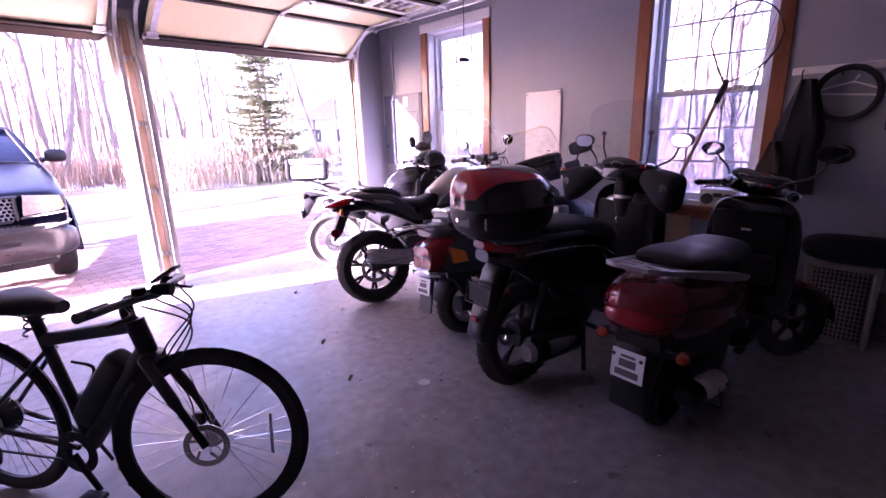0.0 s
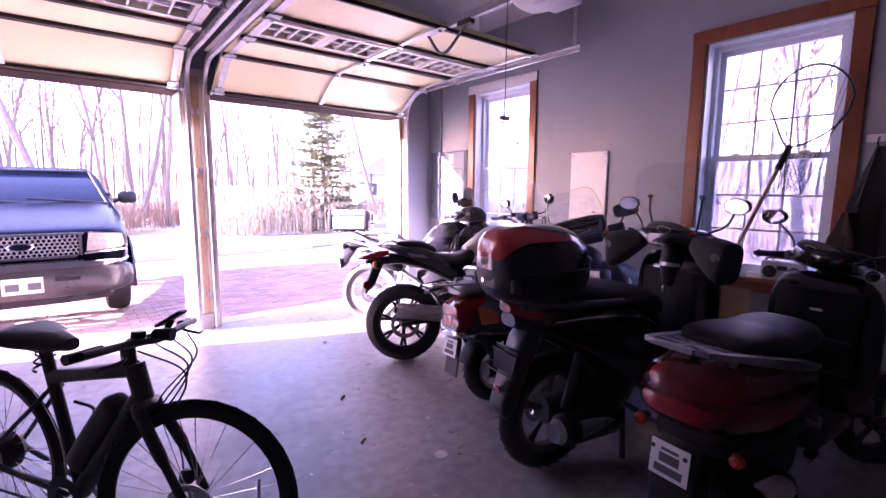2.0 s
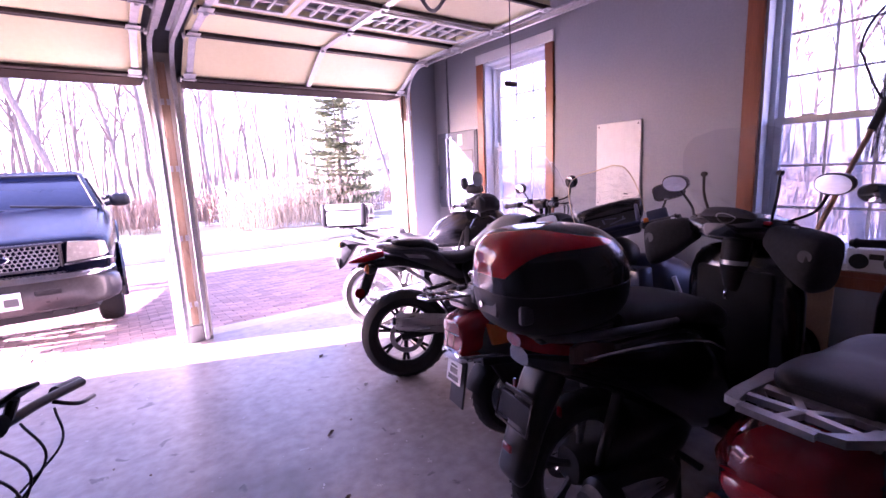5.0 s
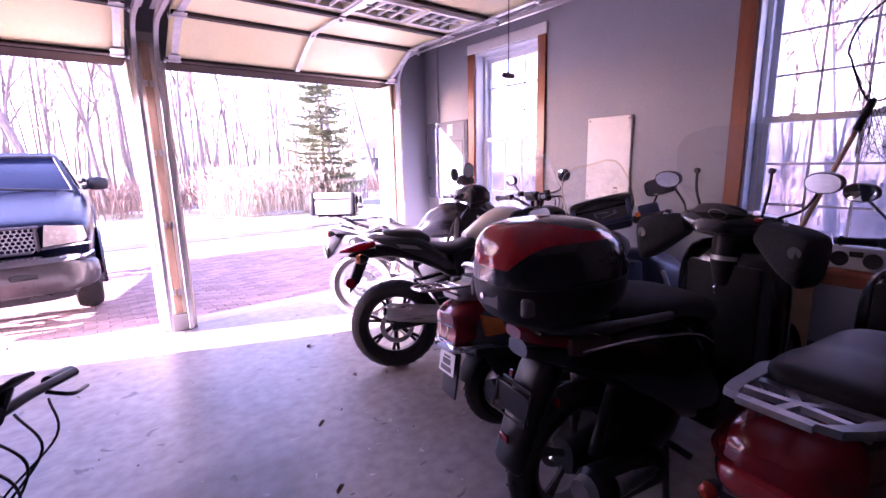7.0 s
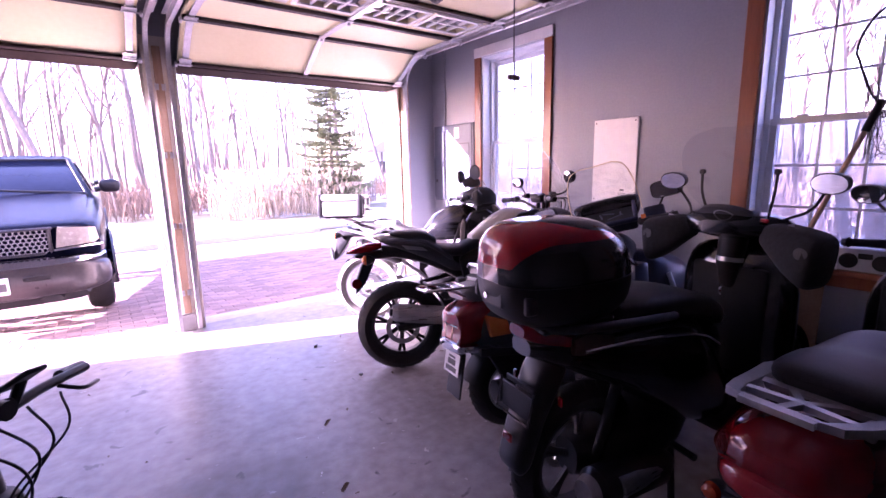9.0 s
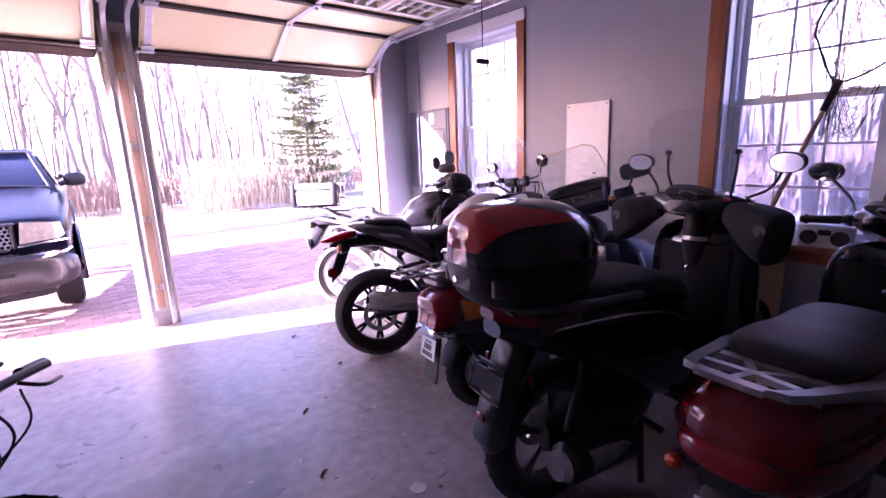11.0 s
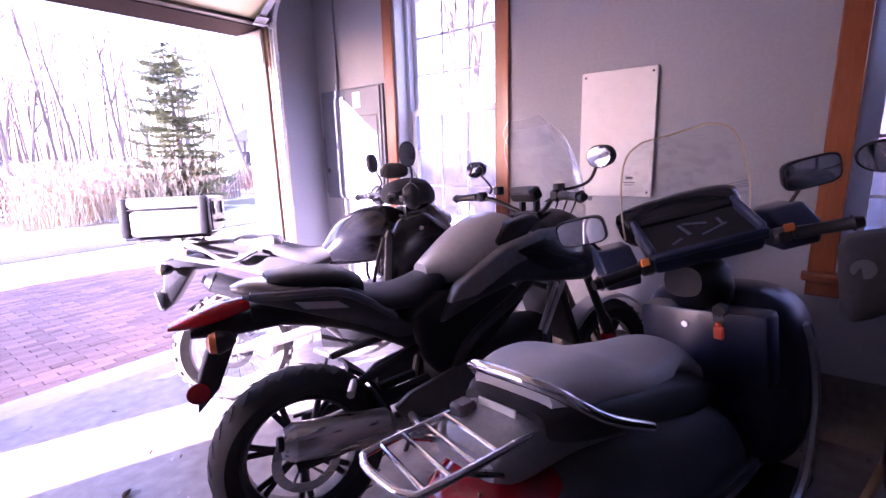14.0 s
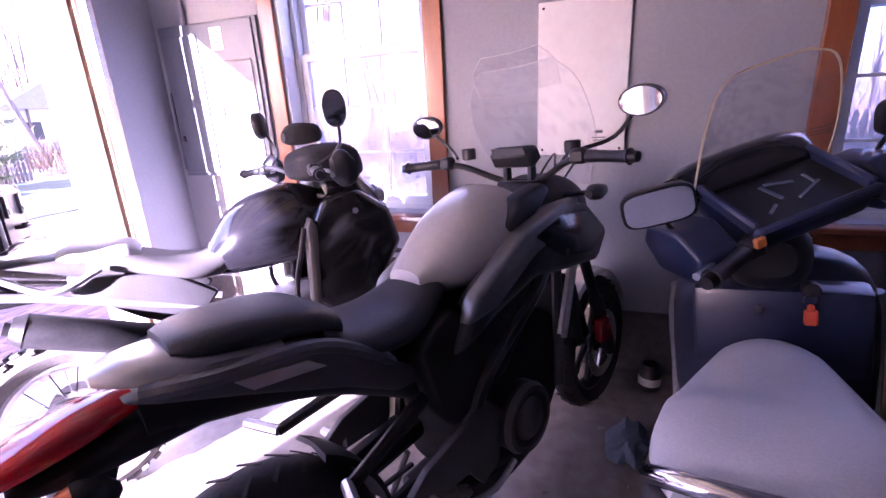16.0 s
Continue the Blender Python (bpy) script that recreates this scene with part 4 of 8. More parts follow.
def plate(root, c, w, h, tilt, m=I4, lines=3, ring=True):
    """A number plate whose writing is shown as plain bars."""
    t = Matrix.Translation(c) @ pose(0, 0, 0, 0, tilt, 0)
    bm = box(B(), (0, 0, 0), (0.004, w, h), 0.0015)
    bm.transform(t)
    p = moved(part("number_plate", bm, PLATE, root, "white number plate"), m)
    rows = [(0.30, 0.45, 0.09), (0.06, 0.52, 0.26), (-0.27, 0.72, 0.22)][:lines] if lines > 1 else [(0.0, 0.75, 0.42)]
    for z, ww, hh in rows:
        bm = box(B(), (-0.0028, 0, z * h), (0.0012, ww * w, hh * h))
        bm.transform(t)
        moved(part("print_bar", bm, GREYTXT, p, smooth=False), m)
    return p


def indicator(root, c, d, m=I4, lens=AMBER, r=0.03):
    """A turn signal on a short stem."""
    c, d = Vector(c), Vector(d)
    s = moved(part("indicator", tube(B(), [c, c + d * 0.6, c + d], [0.010, 0.009, 0.012], 8), BLACKP, root), m)
    bm = B()
    e = c + d * 1.15
    rings(bm, [[e + Vector((x, r * k * math.cos(a), r * k * math.sin(a))) for a in np.linspace(0, 2 * math.pi, 16, endpoint=False)] for x, k in ((0.045, 0.2), (0.03, 0.7), (0.0, 1.0), (-0.012, 1.02))])
    moved(part("indicator_shell", bm, BLACKP, s), m)
    bm = rings(B(), [[e + Vector((x, r * k * math.cos(a), r * k * math.sin(a))) for a in np.linspace(0, 2 * math.pi, 16, endpoint=False)] for x, k in ((-0.012, 0.98), (-0.030, 0.85), (-0.040, 0.4))])
    moved(part("indicator_lens", bm, lens, s, "amber lens"), m)


def windscreen(root, secs, m=I4, rim=None, name="windscreen"):
    """A curved clear screen from rows (x, z, half width, bow), with thickness."""
    n = 12
    rows = []
    q = [np.array(s, float) for s in secs]
    q = [2 * q[0] - q[1]] + q + [2 * q[-1] - q[-2]]
    for i in range(1, len(q) - 2):
        a, b, c, d = q[i - 1:i + 3]
        for s in range(4):
            t = s / 4
            rows.append(0.5 * ((2 * b) + (c - a) * t + (2 * a - 5 * b + 4 * c - d) * t * t + (3 * b - a - 3 * c + d) * t ** 3))
    rows.append(q[-2])
    bm = B()
    vs = []
    for x, z, w, bow in rows:
        vs.append([bm.verts.new((x - bow * (abs(u) ** 2), u * w, z)) for u in np.linspace(-1, 1, n)])
    for a, b in zip(vs, vs[1:]):
        for i in range(n - 1):
            bm.faces.new((a[i], a[i + 1], b[i + 1], b[i]))
    edge = [v.co.copy() for v in [r[0] for r in vs] + vs[-1][1:-1] + [r[-1] for r in reversed(vs)]]
    bmesh.ops.solidify(bm, geom=bm.faces[:], thickness=0.003)
    s = moved(part(name, bm, SHIELD, root, "clear plastic windscreen"), m)
    s.visible_shadow = False
    if rim:
        moved(part("screen_edge", tube(B(), edge, 0.0028 if rim is EDGE else 0.0014, 5), rim, s), m)
    return s


def exhaust(root, a, b, r, mat_=BRUSHED, cap=BRUSHED):
    a, b = Vector(a), Vector(b)
    d = (b - a).normalized()
    e = part("silencer", tube(B(), [a, a + d * 0.02, a.lerp(b, 0.5), b - d * 0.03, b], [r * 0.8, r, r * 1.02, r, r * 0.6], 22), mat_, root, "round silencer")
    part("end_cap", tube(B(), [a - d * 0.012, a + d * 0.022], [r * 0.72, r * 1.03], 22), cap, e)
    part("outlet", tube(B(), [a - d * 0.03, a - d * 0.008], r * 0.4, 14), SATBLK, e)
    return e


# ---- bike B: grey naked motorcycle with a clear screen ----
def road_bike():
    r = thing("motorcycle", pose(-1.71, -1.83, 0, 0, 0, -24.5) @ pose(0, 0, 0, -4.5, 0, 0), "silver grey and black road motorcycle leaning on its stand", "motorcycle", "parked motorcycles")
    wheel(r, (0, 0, 0.313), 0.313, 0.16, 0.217, 7, disc_r=0.12, disc_y=-0.075, name="rear_wheel")
    S = steering(1.2, 1.0, 3)
    wheel(r, (1.55, 0, 0.30), 0.30, 0.12, 0.217, 7, S, disc_r=0.15, disc_y=-0.07, name="front_wheel")
    for y in (-0.095, 0.095):
        moved(part("fork_leg", tube(B(), [(1.56, y, 0.27), (1.43, y, 0.55), (1.42, y, 0.57), (1.19, y, 1.05)], [0.030, 0.030, 0.021, 0.021], 12), SATBLK, r), S)
        part("swingarm", tube(B(), [(-0.04, y * 1.05, 0.31), (0.2, y * 1.0, 0.34), (0.58, y * 0.9, 0.40)], [0.022, 0.03, 0.036], 8), SATBLK, r)
    bm = rings(B(), [[Vector((1.55 + rr * math.cos(a), y, 0.30 + rr * math.sin(a))) for rr, y in ((0.315, -0.055), (0.330, -0.045), (0.337, 0), (0.330, 0.045), (0.315, 0.055), (0.328, 0))] for a in np.linspace(radians(20), radians(140), 12)])
    moved(part("front_fender", bm, SILVER, r), S)
    bm = rings(B(), [[Vector((rr * math.cos(a), y, 0.313 + rr * math.sin(a))) for rr, y in ((0.325, -0.07), (0.34, -0.06), (0.345, 0), (0.34, 0.06), (0.325, 0.07), (0.335, 0))] for a in np.linspace(radians(5), radians(58), 10)])
    part("rear_hugger", bm, BLACKP, r)
    # engine, frame
    part("engine", loft([(0.56, 0.42, 0.13, 0.13, 4), (0.68, 0.42, 0.17, 0.17, 4), (0.86, 0.43, 0.17, 0.17, 4), (1.0, 0.47, 0.15, 0.15, 4), (1.1, 0.52, 0.10, 0.10, 4)], 20), DULLBLK, r)
    part("clutch_cover", disc(B(), (0.74, -0.18, 0.44), 0.105, 0.07, "Y", 28, 0.3), SATBLK, r)
    part("clutch_ring", lathe(B(), [(0.085, -0.225), (0.10, -0.225), (0.108, -0.205), (0.10, -0.20), (0.085, -0.20), (0.085, -0.225)], (0.74, 0, 0.44), "Y", 28, cap=False), GUNMETAL, r, "worn engine cover ring")
    part("clutch_cap", lathe(B(), [(0.005, -0.235), (0.05, -0.232), (0.062, -0.222), (0.066, -0.21)], (0.74, 0, 0.44), "Y", 24), GUNMETAL, r)
    part("belly_pan", loft([(0.48, 0.24, 0.09, 0.04), (0.7, 0.22, 0.13, 0.055), (0.95, 0.25, 0.12, 0.06), (1.08, 0.32, 0.07, 0.05)], 16), BLACKP, r)
    for y in (-0.17, 0.17):
        part("frame_spar", tube(B(), smoothline([(0.52, y * 0.85, 0.40), (0.62, y, 0.62), (0.9, y, 0.80), (1.15, y * 0.5, 0.95)], 5), 0.022, 8), SATBLK, r)
        part("down_tube", tube(B(), [(1.12, y * 0.6, 0.86), (0.98, y * 1.02, 0.42)], 0.018, 8), GUNMETAL, r)
        part("foot_bracket", prism([(0.30, 0.46), (0.36, 0.50), (0.60, 0.56), (0.66, 0.50), (0.62, 0.36), (0.55, 0.33), (0.50, 0.40), (0.34, 0.40)], y * 1.0, y * 1.12, 0.004), GUNMETAL, r)
        part("footpeg", tube(B(), [(0.36, y * 1.0, 0.42), (0.35, y * 1.65, 0.42)], 0.015, 8), ALU, r)
        part("pillion_peg", tube(B(), [(0.17, y * 0.9, 0.58), (0.13, y * 1.5, 0.585)], 0.014, 8), ALU, r)
        part("pillion_bracket", tube(B(), [(0.45, y * 0.7, 0.64), (0.17, y * 0.95, 0.575)], [0.02, 0.015], 8), SATBLK, r)
    part("brake_pedal", tube(B(), smoothline([(0.42, -0.22, 0.36), (0.55, -0.23, 0.34), (0.64, -0.23, 0.37)], 4), 0.009, 6), ALU, r)
    part("radiator", box(B(), (1.16, 0, 0.62), (0.04, 0.32, 0.28), 0.008, Matrix.Rotation(radians(-18), 4, "Y")), SATBLK, r)
    exhaust(r, (-0.07, -0.165, 0.44), (0.30, -0.15, 0.385), 0.062)
    part("exhaust_pipe", tube(B(), smoothline([(0.28, -0.15, 0.39), (0.45, -0.13, 0.33), (0.62, -0.08, 0.22), (0.95, -0.05, 0.22), (1.12, -0.03, 0.42)], 5), 0.022, 10), BRUSHED, r)
    part("chain_guard", prism([(0.02, 0.40), (0.5, 0.46), (0.5, 0.43), (0.02, 0.36)], 0.08, 0.11, 0.003), BLACKP, r)
    part("chain", boxes(((0.26, 0.095, 0.40), (0.54, 0.012, 0.012)), ((0.26, 0.095, 0.27), (0.54, 0.012, 0.012))), SATBLK, r)
    # bodywork
    part("tank_cover", loft([(0.52, 0.90, 0.06, 0.03, 2.6), (0.59, 0.915, 0.105, 0.07, 2.6, 0, 0.8), (0.70, 0.95, 0.145, 0.115, 2.7, 0, 0.7), (0.82, 0.975, 0.16, 0.135, 2.7, 0, 0.62), (0.93, 0.97, 0.15, 0.12, 2.7, 0, 0.66), (1.03, 0.95, 0.12, 0.07, 2.7, 0, 0.8)], 28), SILVER, r, "silver grey painted tank cover")
    for y in (-1, 1):
        part("tank_inlay", prism([(0.80, 0.965), (0.78, 1.00), (0.86, 1.07), (0.98, 1.095), (1.02, 1.07), (0.93, 1.0)], y * 0.09, y * 0.158, 0.014), BLACKP, r, "matt black knee pad", angle=60)
        part("side_cowl", prism([(0.50, 0.72), (0.58, 0.86), (0.82, 0.99), (1.02, 1.03), (1.18, 1.0), (1.33, 0.88), (1.25, 0.78), (1.06, 0.80), (0.86, 0.83), (0.66, 0.78)], y * 0.125, y * 0.20, 0.03), COWL, r, "dark grey side cowl", angle=60)
        part("cowl_top", prism([(0.54, 0.80), (0.58, 0.865), (0.80, 0.985), (1.0, 1.03), (1.12, 1.03), (1.02, 0.95), (0.84, 0.90), (0.66, 0.81)], y * 0.15, y * 0.205, 0.014), SATSILVER, r, "satin grey upper cowl", angle=60)
        part("frame_strut", tube(B(), [(1.06, y * 0.185, 0.80), (0.95, y * 0.205, 0.62)], 0.010, 8), ALU, r)
        part("frame_strut", tube(B(), [(1.11, y * 0.175, 0.80), (0.97, y * 0.205, 0.60)], 0.010, 8), ALU, r)
        part("shroud", prism([(0.84, 0.96), (1.0, 1.0), (1.16, 0.975), (1.27, 0.88), (1.18, 0.83), (1.0, 0.86)], y * 0.19, y * 0.207, 0.008), GLOSSBLK, r, angle=60)
        part("lower_cowl", prism([(0.40, 0.78), (0.52, 0.84), (0.86, 0.82), (0.92, 0.76), (0.72, 0.58), (0.50, 0.52), (0.44, 0.60)], y * 0.10, y * 0.165, 0.02), DULLBLK, r, angle=60)
        part("tail_panel", prism([(-0.15, 0.925), (0.0, 0.925), (0.18, 0.895), (0.28, 0.84), (0.40, 0.74), (0.50, 0.68), (0.36, 0.69), (0.24, 0.76), (0.04, 0.845), (-0.10, 0.90)], y * 0.07, y * 0.125, 0.012), GUNMETAL, r, angle=60)
        part("grab_rail", tube(B(), smoothline([(-0.12, y * 0.11, 0.925), (-0.02, y * 0.150, 0.92), (0.15, y * 0.158, 0.905), (0.26, y * 0.14, 0.845), (0.36, y * 0.12, 0.77)], 5), [0.015] * 20 + [0.009], 8), GUNMETAL, r)
        part("rail_inlay", prism([(0.01, 0.888), (0.15, 0.868), (0.19, 0.838), (0.04, 0.858)], y * 0.124, y * 0.129, 0.002), SILVER, r, "silver strip behind the grab rail")
    part("tail_cowl", loft([(-0.17, 0.94, 0.03, 0.010), (-0.12, 0.937, 0.07, 0.026), (-0.02, 0.92, 0.10, 0.036), (0.12, 0.89, 0.11, 0.045)], 20), SILVER, r, "silver tail cowl")
    part("pillion_seat", loft([(-0.06, 0.96, 0.07, 0.016), (-0.02, 0.957, 0.10, 0.028), (0.06, 0.95, 0.12, 0.034), (0.18, 0.935, 0.125, 0.036), (0.25, 0.90, 0.11, 0.035)], 22), VINYLBLK, r)
    part("rider_seat", loft([(0.20, 0.89, 0.12, 0.035), (0.28, 0.84, 0.145, 0.04), (0.42, 0.825, 0.14, 0.045), (0.52, 0.85, 0.11, 0.05), (0.60, 0.89, 0.085, 0.045)], 22), VINYLBLK, r)
    part("subframe", loft([(-0.12, 0.85, 0.07, 0.035), (0.2, 0.79, 0.09, 0.06), (0.5, 0.68, 0.10, 0.12), (0.62, 0.62, 0.10, 0.12)], 16), SATBLK, r)
    # tail lamp and plate carrier
    # Brighter red than REDLENS; the sun on this lamp is in the colour.
    part("tail_lamp", loft([(-0.36, 0.845, 0.035, 0.008), (-0.30, 0.855, 0.06, 0.022), (-0.20, 0.875, 0.06, 0.03), (-0.12, 0.885, 0.04, 0.02)], 18), CASERED, r, "red tail lamp")
    part("rear_fender", loft([(-0.30, 0.815, 0.05, 0.012), (-0.18, 0.82, 0.065, 0.03), (0.0, 0.83, 0.07, 0.04), (0.12, 0.80, 0.06, 0.05)], 16), BLACKP, r)
    part("plate_carrier", prism([(-0.24, 0.81), (-0.16, 0.81), (-0.24, 0.63), (-0.31, 0.56), (-0.30, 0.66)], -0.055, 0.055, 0.008), BLACKP, r, angle=60)
    part("red_reflector", disc(B(), (-0.30, -0.064, 0.635), 0.034, 0.012, "Y", 20), REDLENS, r)
    for y in (-1, 1):
        indicator(r, (-0.22, y * 0.05, 0.80), (0, y * 0.055, 0), r=0.036)
        moved(part("front_indicator", loft([(1.10, 1.04, 0.012, 0.012), (1.14, 1.04, 0.028, 0.026), (1.19, 1.04, 0.02, 0.02)], 12), BLACKP, r), Matrix.Translation((0, y * 0.24, 0)))
        part("indicator_arm", tube(B(), [(1.14, y * 0.12, 1.03), (1.14, y * 0.23, 1.04)], 0.009, 6), BLACKP, r)
    # front
    part("headlamp_cowl", loft([(1.06, 1.02, 0.10, 0.05), (1.18, 1.0, 0.15, 0.10), (1.30, 0.95, 0.13, 0.10), (1.38, 0.90, 0.07, 0.05), (1.41, 0.88, 0.02, 0.015)], 20), GUNMETAL, r)
    part("headlamp", loft([(1.34, 0.96, 0.09, 0.05), (1.385, 0.945, 0.07, 0.04), (1.40, 0.94, 0.03, 0.02)], 16), CLEARLENS, r)
    windscreen(r, [(1.30, 1.05, 0.17, 0.05), (1.24, 1.22, 0.235, 0.07), (1.17, 1.38, 0.215, 0.06), (1.13, 1.46, 0.14, 0.04)], rim=CLEAREDGE)
    windscreen(r, [(1.15, 1.38, 0.16, 0.05), (1.12, 1.45, 0.16, 0.05), (1.09, 1.50, 0.11, 0.03)], rim=CLEAREDGE, name="screen_spoiler")
    part("dash", box(B(), (1.06, 0, 1.17), (0.06, 0.17, 0.06), 0.012, Matrix.Rotation(radians(-30), 4, "Y")), BLACKP, r)
    part("dash_face", box(B(), (1.028, 0, 1.183), (0.006, 0.13, 0.045), 0.002, Matrix.Rotation(radians(-30), 4, "Y")), GUNMETAL, r)
    moved(part("handlebar", tube(B(), smoothline([(0.98, -0.30, 1.16), (1.02, -0.2, 1.15), (1.08, -0.07, 1.09), (1.08, 0.07, 1.09), (1.02, 0.2, 1.15), (0.98, 0.30, 1.16)], 6), 0.011, 10), SATBLK, r), S)
    moved(part("bar_clamp", boxes(((1.09, 0, 1.07), (0.10, 0.16, 0.04)), bev=0.008), SATBLK, r), S)
    for y in (-0.05, 0.05):
        part("dash_bracket", box(B(), (1.08, y, 1.12), (0.03, 0.02, 0.10), 0.004), SATBLK, r)
    for y in (-1, 1):
        grip(r, (0.99, y * 0.28, 1.165), (0.955, y * 0.41, 1.16), S)
        mirror(r, (1.03, y * 0.23, 1.18), (1.07, y * 0.40, 1.30), 0.13, 0.085, S, y * 8, 2.0)
        moved(part("reservoir", disc(B(), (1.06, y * 0.2, 1.19), 0.025, 0.04, "Z", 14), BLACKP, r), S)
    for k in range(3):
        moved(part("cable", tube(B(), smoothline([(1.02, -0.22 + 0.03 * k, 1.14), (1.20, -0.16 + 0.05 * k, 1.16), (1.26, -0.05 + 0.05 * k, 1.05), (1.15, 0, 0.95)], 6), 0.004, 6), BLACKP, r), S)
    part("side_stand", tube(B(), [(0.55, 0.14, 0.28), (0.48, 0.24, 0.005)], 0.011, 8), SATBLK, r)
    part("red_caliper", box(B(), (1.45, -0.10, 0.42), (0.07, 0.05, 0.11), 0.01), REDLENS, r, "red fork reflector")
    return r


road_bike()


# ---- bike A: black adventure motorcycle with a silver top case ----
def adventure_bike():
    r = thing("motorcycle", pose(-1.42, -0.66, 0, 0, 0, -38.5) @ pose(0, 0, 0, -4, 0, 0), "black adventure motorcycle with knobby tyre and silver top case", "motorcycle", "parked motorcycles")
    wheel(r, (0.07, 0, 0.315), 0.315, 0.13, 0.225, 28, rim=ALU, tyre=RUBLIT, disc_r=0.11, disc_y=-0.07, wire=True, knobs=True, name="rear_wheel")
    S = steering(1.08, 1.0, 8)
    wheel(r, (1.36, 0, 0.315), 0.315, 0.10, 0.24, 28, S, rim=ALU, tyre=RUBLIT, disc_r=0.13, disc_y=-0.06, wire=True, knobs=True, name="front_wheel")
    for y in (-0.09, 0.09):
        moved(part("fork_leg", tube(B(), [(1.36, y, 0.29), (1.25, y, 0.60), (1.07, y, 1.05)], [0.028, 0.026, 0.020], 10), ALU, r), S)
        part("swingarm", tube(B(), [(0.03, y * 1.1, 0.315), (0.3, y, 0.34), (0.58, y * 0.9, 0.40)], [0.024, 0.028, 0.034], 8), ALU, r, "bright aluminium swingarm")
    part("engine", loft([(0.55, 0.40, 0.12, 0.14, 4), (0.72, 0.42, 0.16, 0.17, 4), (0.95, 0.46, 0.14, 0.17, 4), (1.04, 0.5, 0.08, 0.1, 4)], 18), SATBLK, r)
    part("skid_plate", loft([(0.55, 0.23, 0.09, 0.03), (0.8, 0.22, 0.12, 0.04), (1.05, 0.32, 0.09, 0.05)], 14), ALU, r)
    part("tank", loft([(0.60, 0.80, 0.09, 0.06), (0.70, 0.86, 0.15, 0.13, 2.5, 0, 0.8), (0.86, 0.90, 0.19, 0.165, 2.5, 0, 0.68), (1.0, 0.905, 0.19, 0.155, 2.5, 0, 0.68), (1.14, 0.88, 0.14, 0.11, 2.5, 0, 0.8)], 26), GLOSSBLK, r, "gloss black fuel tank")
    part("seat", loft([(0.22, 0.875, 0.11, 0.03), (0.34, 0.86, 0.13, 0.045), (0.50, 0.805, 0.14, 0.05), (0.62, 0.80, 0.12, 0.055), (0.72, 0.84, 0.09, 0.05)], 20), VINYLSUN, r, "black rider seat lightened as if sunlit")
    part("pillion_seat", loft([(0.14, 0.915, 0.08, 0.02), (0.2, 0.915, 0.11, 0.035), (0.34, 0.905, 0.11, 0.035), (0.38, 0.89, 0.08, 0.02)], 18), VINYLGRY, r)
    part("tail", loft([(-0.12, 0.90, 0.05, 0.012), (0.0, 0.895, 0.085, 0.03), (0.2, 0.87, 0.10, 0.05), (0.45, 0.80, 0.10, 0.06)], 18), GUNMETAL, r)
    for y in (-1, 1):
        part("side_panel", prism([(0.16, 0.86), (0.46, 0.80), (0.60, 0.70), (0.50, 0.58), (0.34, 0.66), (0.16, 0.80)], y * 0.085, y * 0.125, 0.01), GUNMETAL, r, angle=60)
        part("fairing", prism([(0.93, 0.60), (0.95, 0.88), (1.02, 1.0), (1.16, 1.03), (1.30, 0.93), (1.34, 0.78), (1.22, 0.60), (1.05, 0.50)], y * 0.17, y * 0.255, 0.028), GLOSSBLK, r, "black side fairing", angle=60)
        part("fairing_edge", prism([(0.915, 0.60), (0.935, 0.90), (0.955, 0.94), (0.975, 0.90), (0.95, 0.60)], y * 0.20, y * 0.262, 0.006), GUNMETAL, r, "grey leading edge of the fairing", angle=60)
        part("fairing_screw", disc(B(), (1.14, y * 0.256, 0.94), 0.012, 0.006, "Y", 12), ALU, r)
        part("fairing_guard", tube(B(), smoothline([(0.93, y * 0.23, 0.90), (0.86, y * 0.25, 0.62), (0.98, y * 0.23, 0.44), (1.10, y * 0.2, 0.50)], 6), 0.011, 8), SATBLK, r)
        part("frame_rail", tube(B(), [(0.62, y * 0.11, 0.62), (0.1, y * 0.12, 0.80), (-0.15, y * 0.10, 0.86)], 0.015, 8), ALU, r)
        part("rack_rail", tube(B(), smoothline([(0.26, y * 0.14, 0.87), (0.12, y * 0.15, 0.82), (-0.02, y * 0.14, 0.90), (-0.2, y * 0.11, 0.955)], 5), 0.012, 8), ALU, r, "bright rack tube")
        indicator(r, (-0.2, y * 0.05, 0.80), (0, y * 0.06, 0))
        part("footpeg", tube(B(), [(0.5, y * 0.14, 0.36), (0.5, y * 0.25, 0.36)], 0.014, 8), ALU, r)
    part("rack_plate", boxes(((-0.16, 0, 0.965), (0.40, 0.24, 0.012)), bev=0.004), SATBLK, r)
    for k in range(4):
        part("rack_bar", tube(B(), [(-0.3 + k * 0.1, -0.12, 0.95), (-0.3 + k * 0.1, 0.12, 0.95)], 0.008, 6), ALU, r)
    part("rear_fender", prism([(-0.22, 0.84), (-0.02, 0.86), (0.06, 0.78), (-0.08, 0.78), (-0.20, 0.60), (-0.25, 0.56), (-0.24, 0.68)], -0.07, 0.07, 0.01), BLACKP, r, angle=60)
    part("tail_lamp", box(B(), (-0.215, 0, 0.79), (0.03, 0.10, 0.045), 0.01), REDLENS, r)
    plate(r, (-0.262, 0, 0.63), 0.178, 0.10, -12)
    exhaust(r, (0.02, -0.19, 0.735), (0.40, -0.17, 0.575), 0.055, SATBLK, SATBLK)
    part("exhaust_pipe", tube(B(), smoothline([(0.38, -0.17, 0.58), (0.55, -0.14, 0.45), (0.75, -0.12, 0.28), (1.0, -0.06, 0.3)], 5), 0.02, 10), BRUSHED, r)
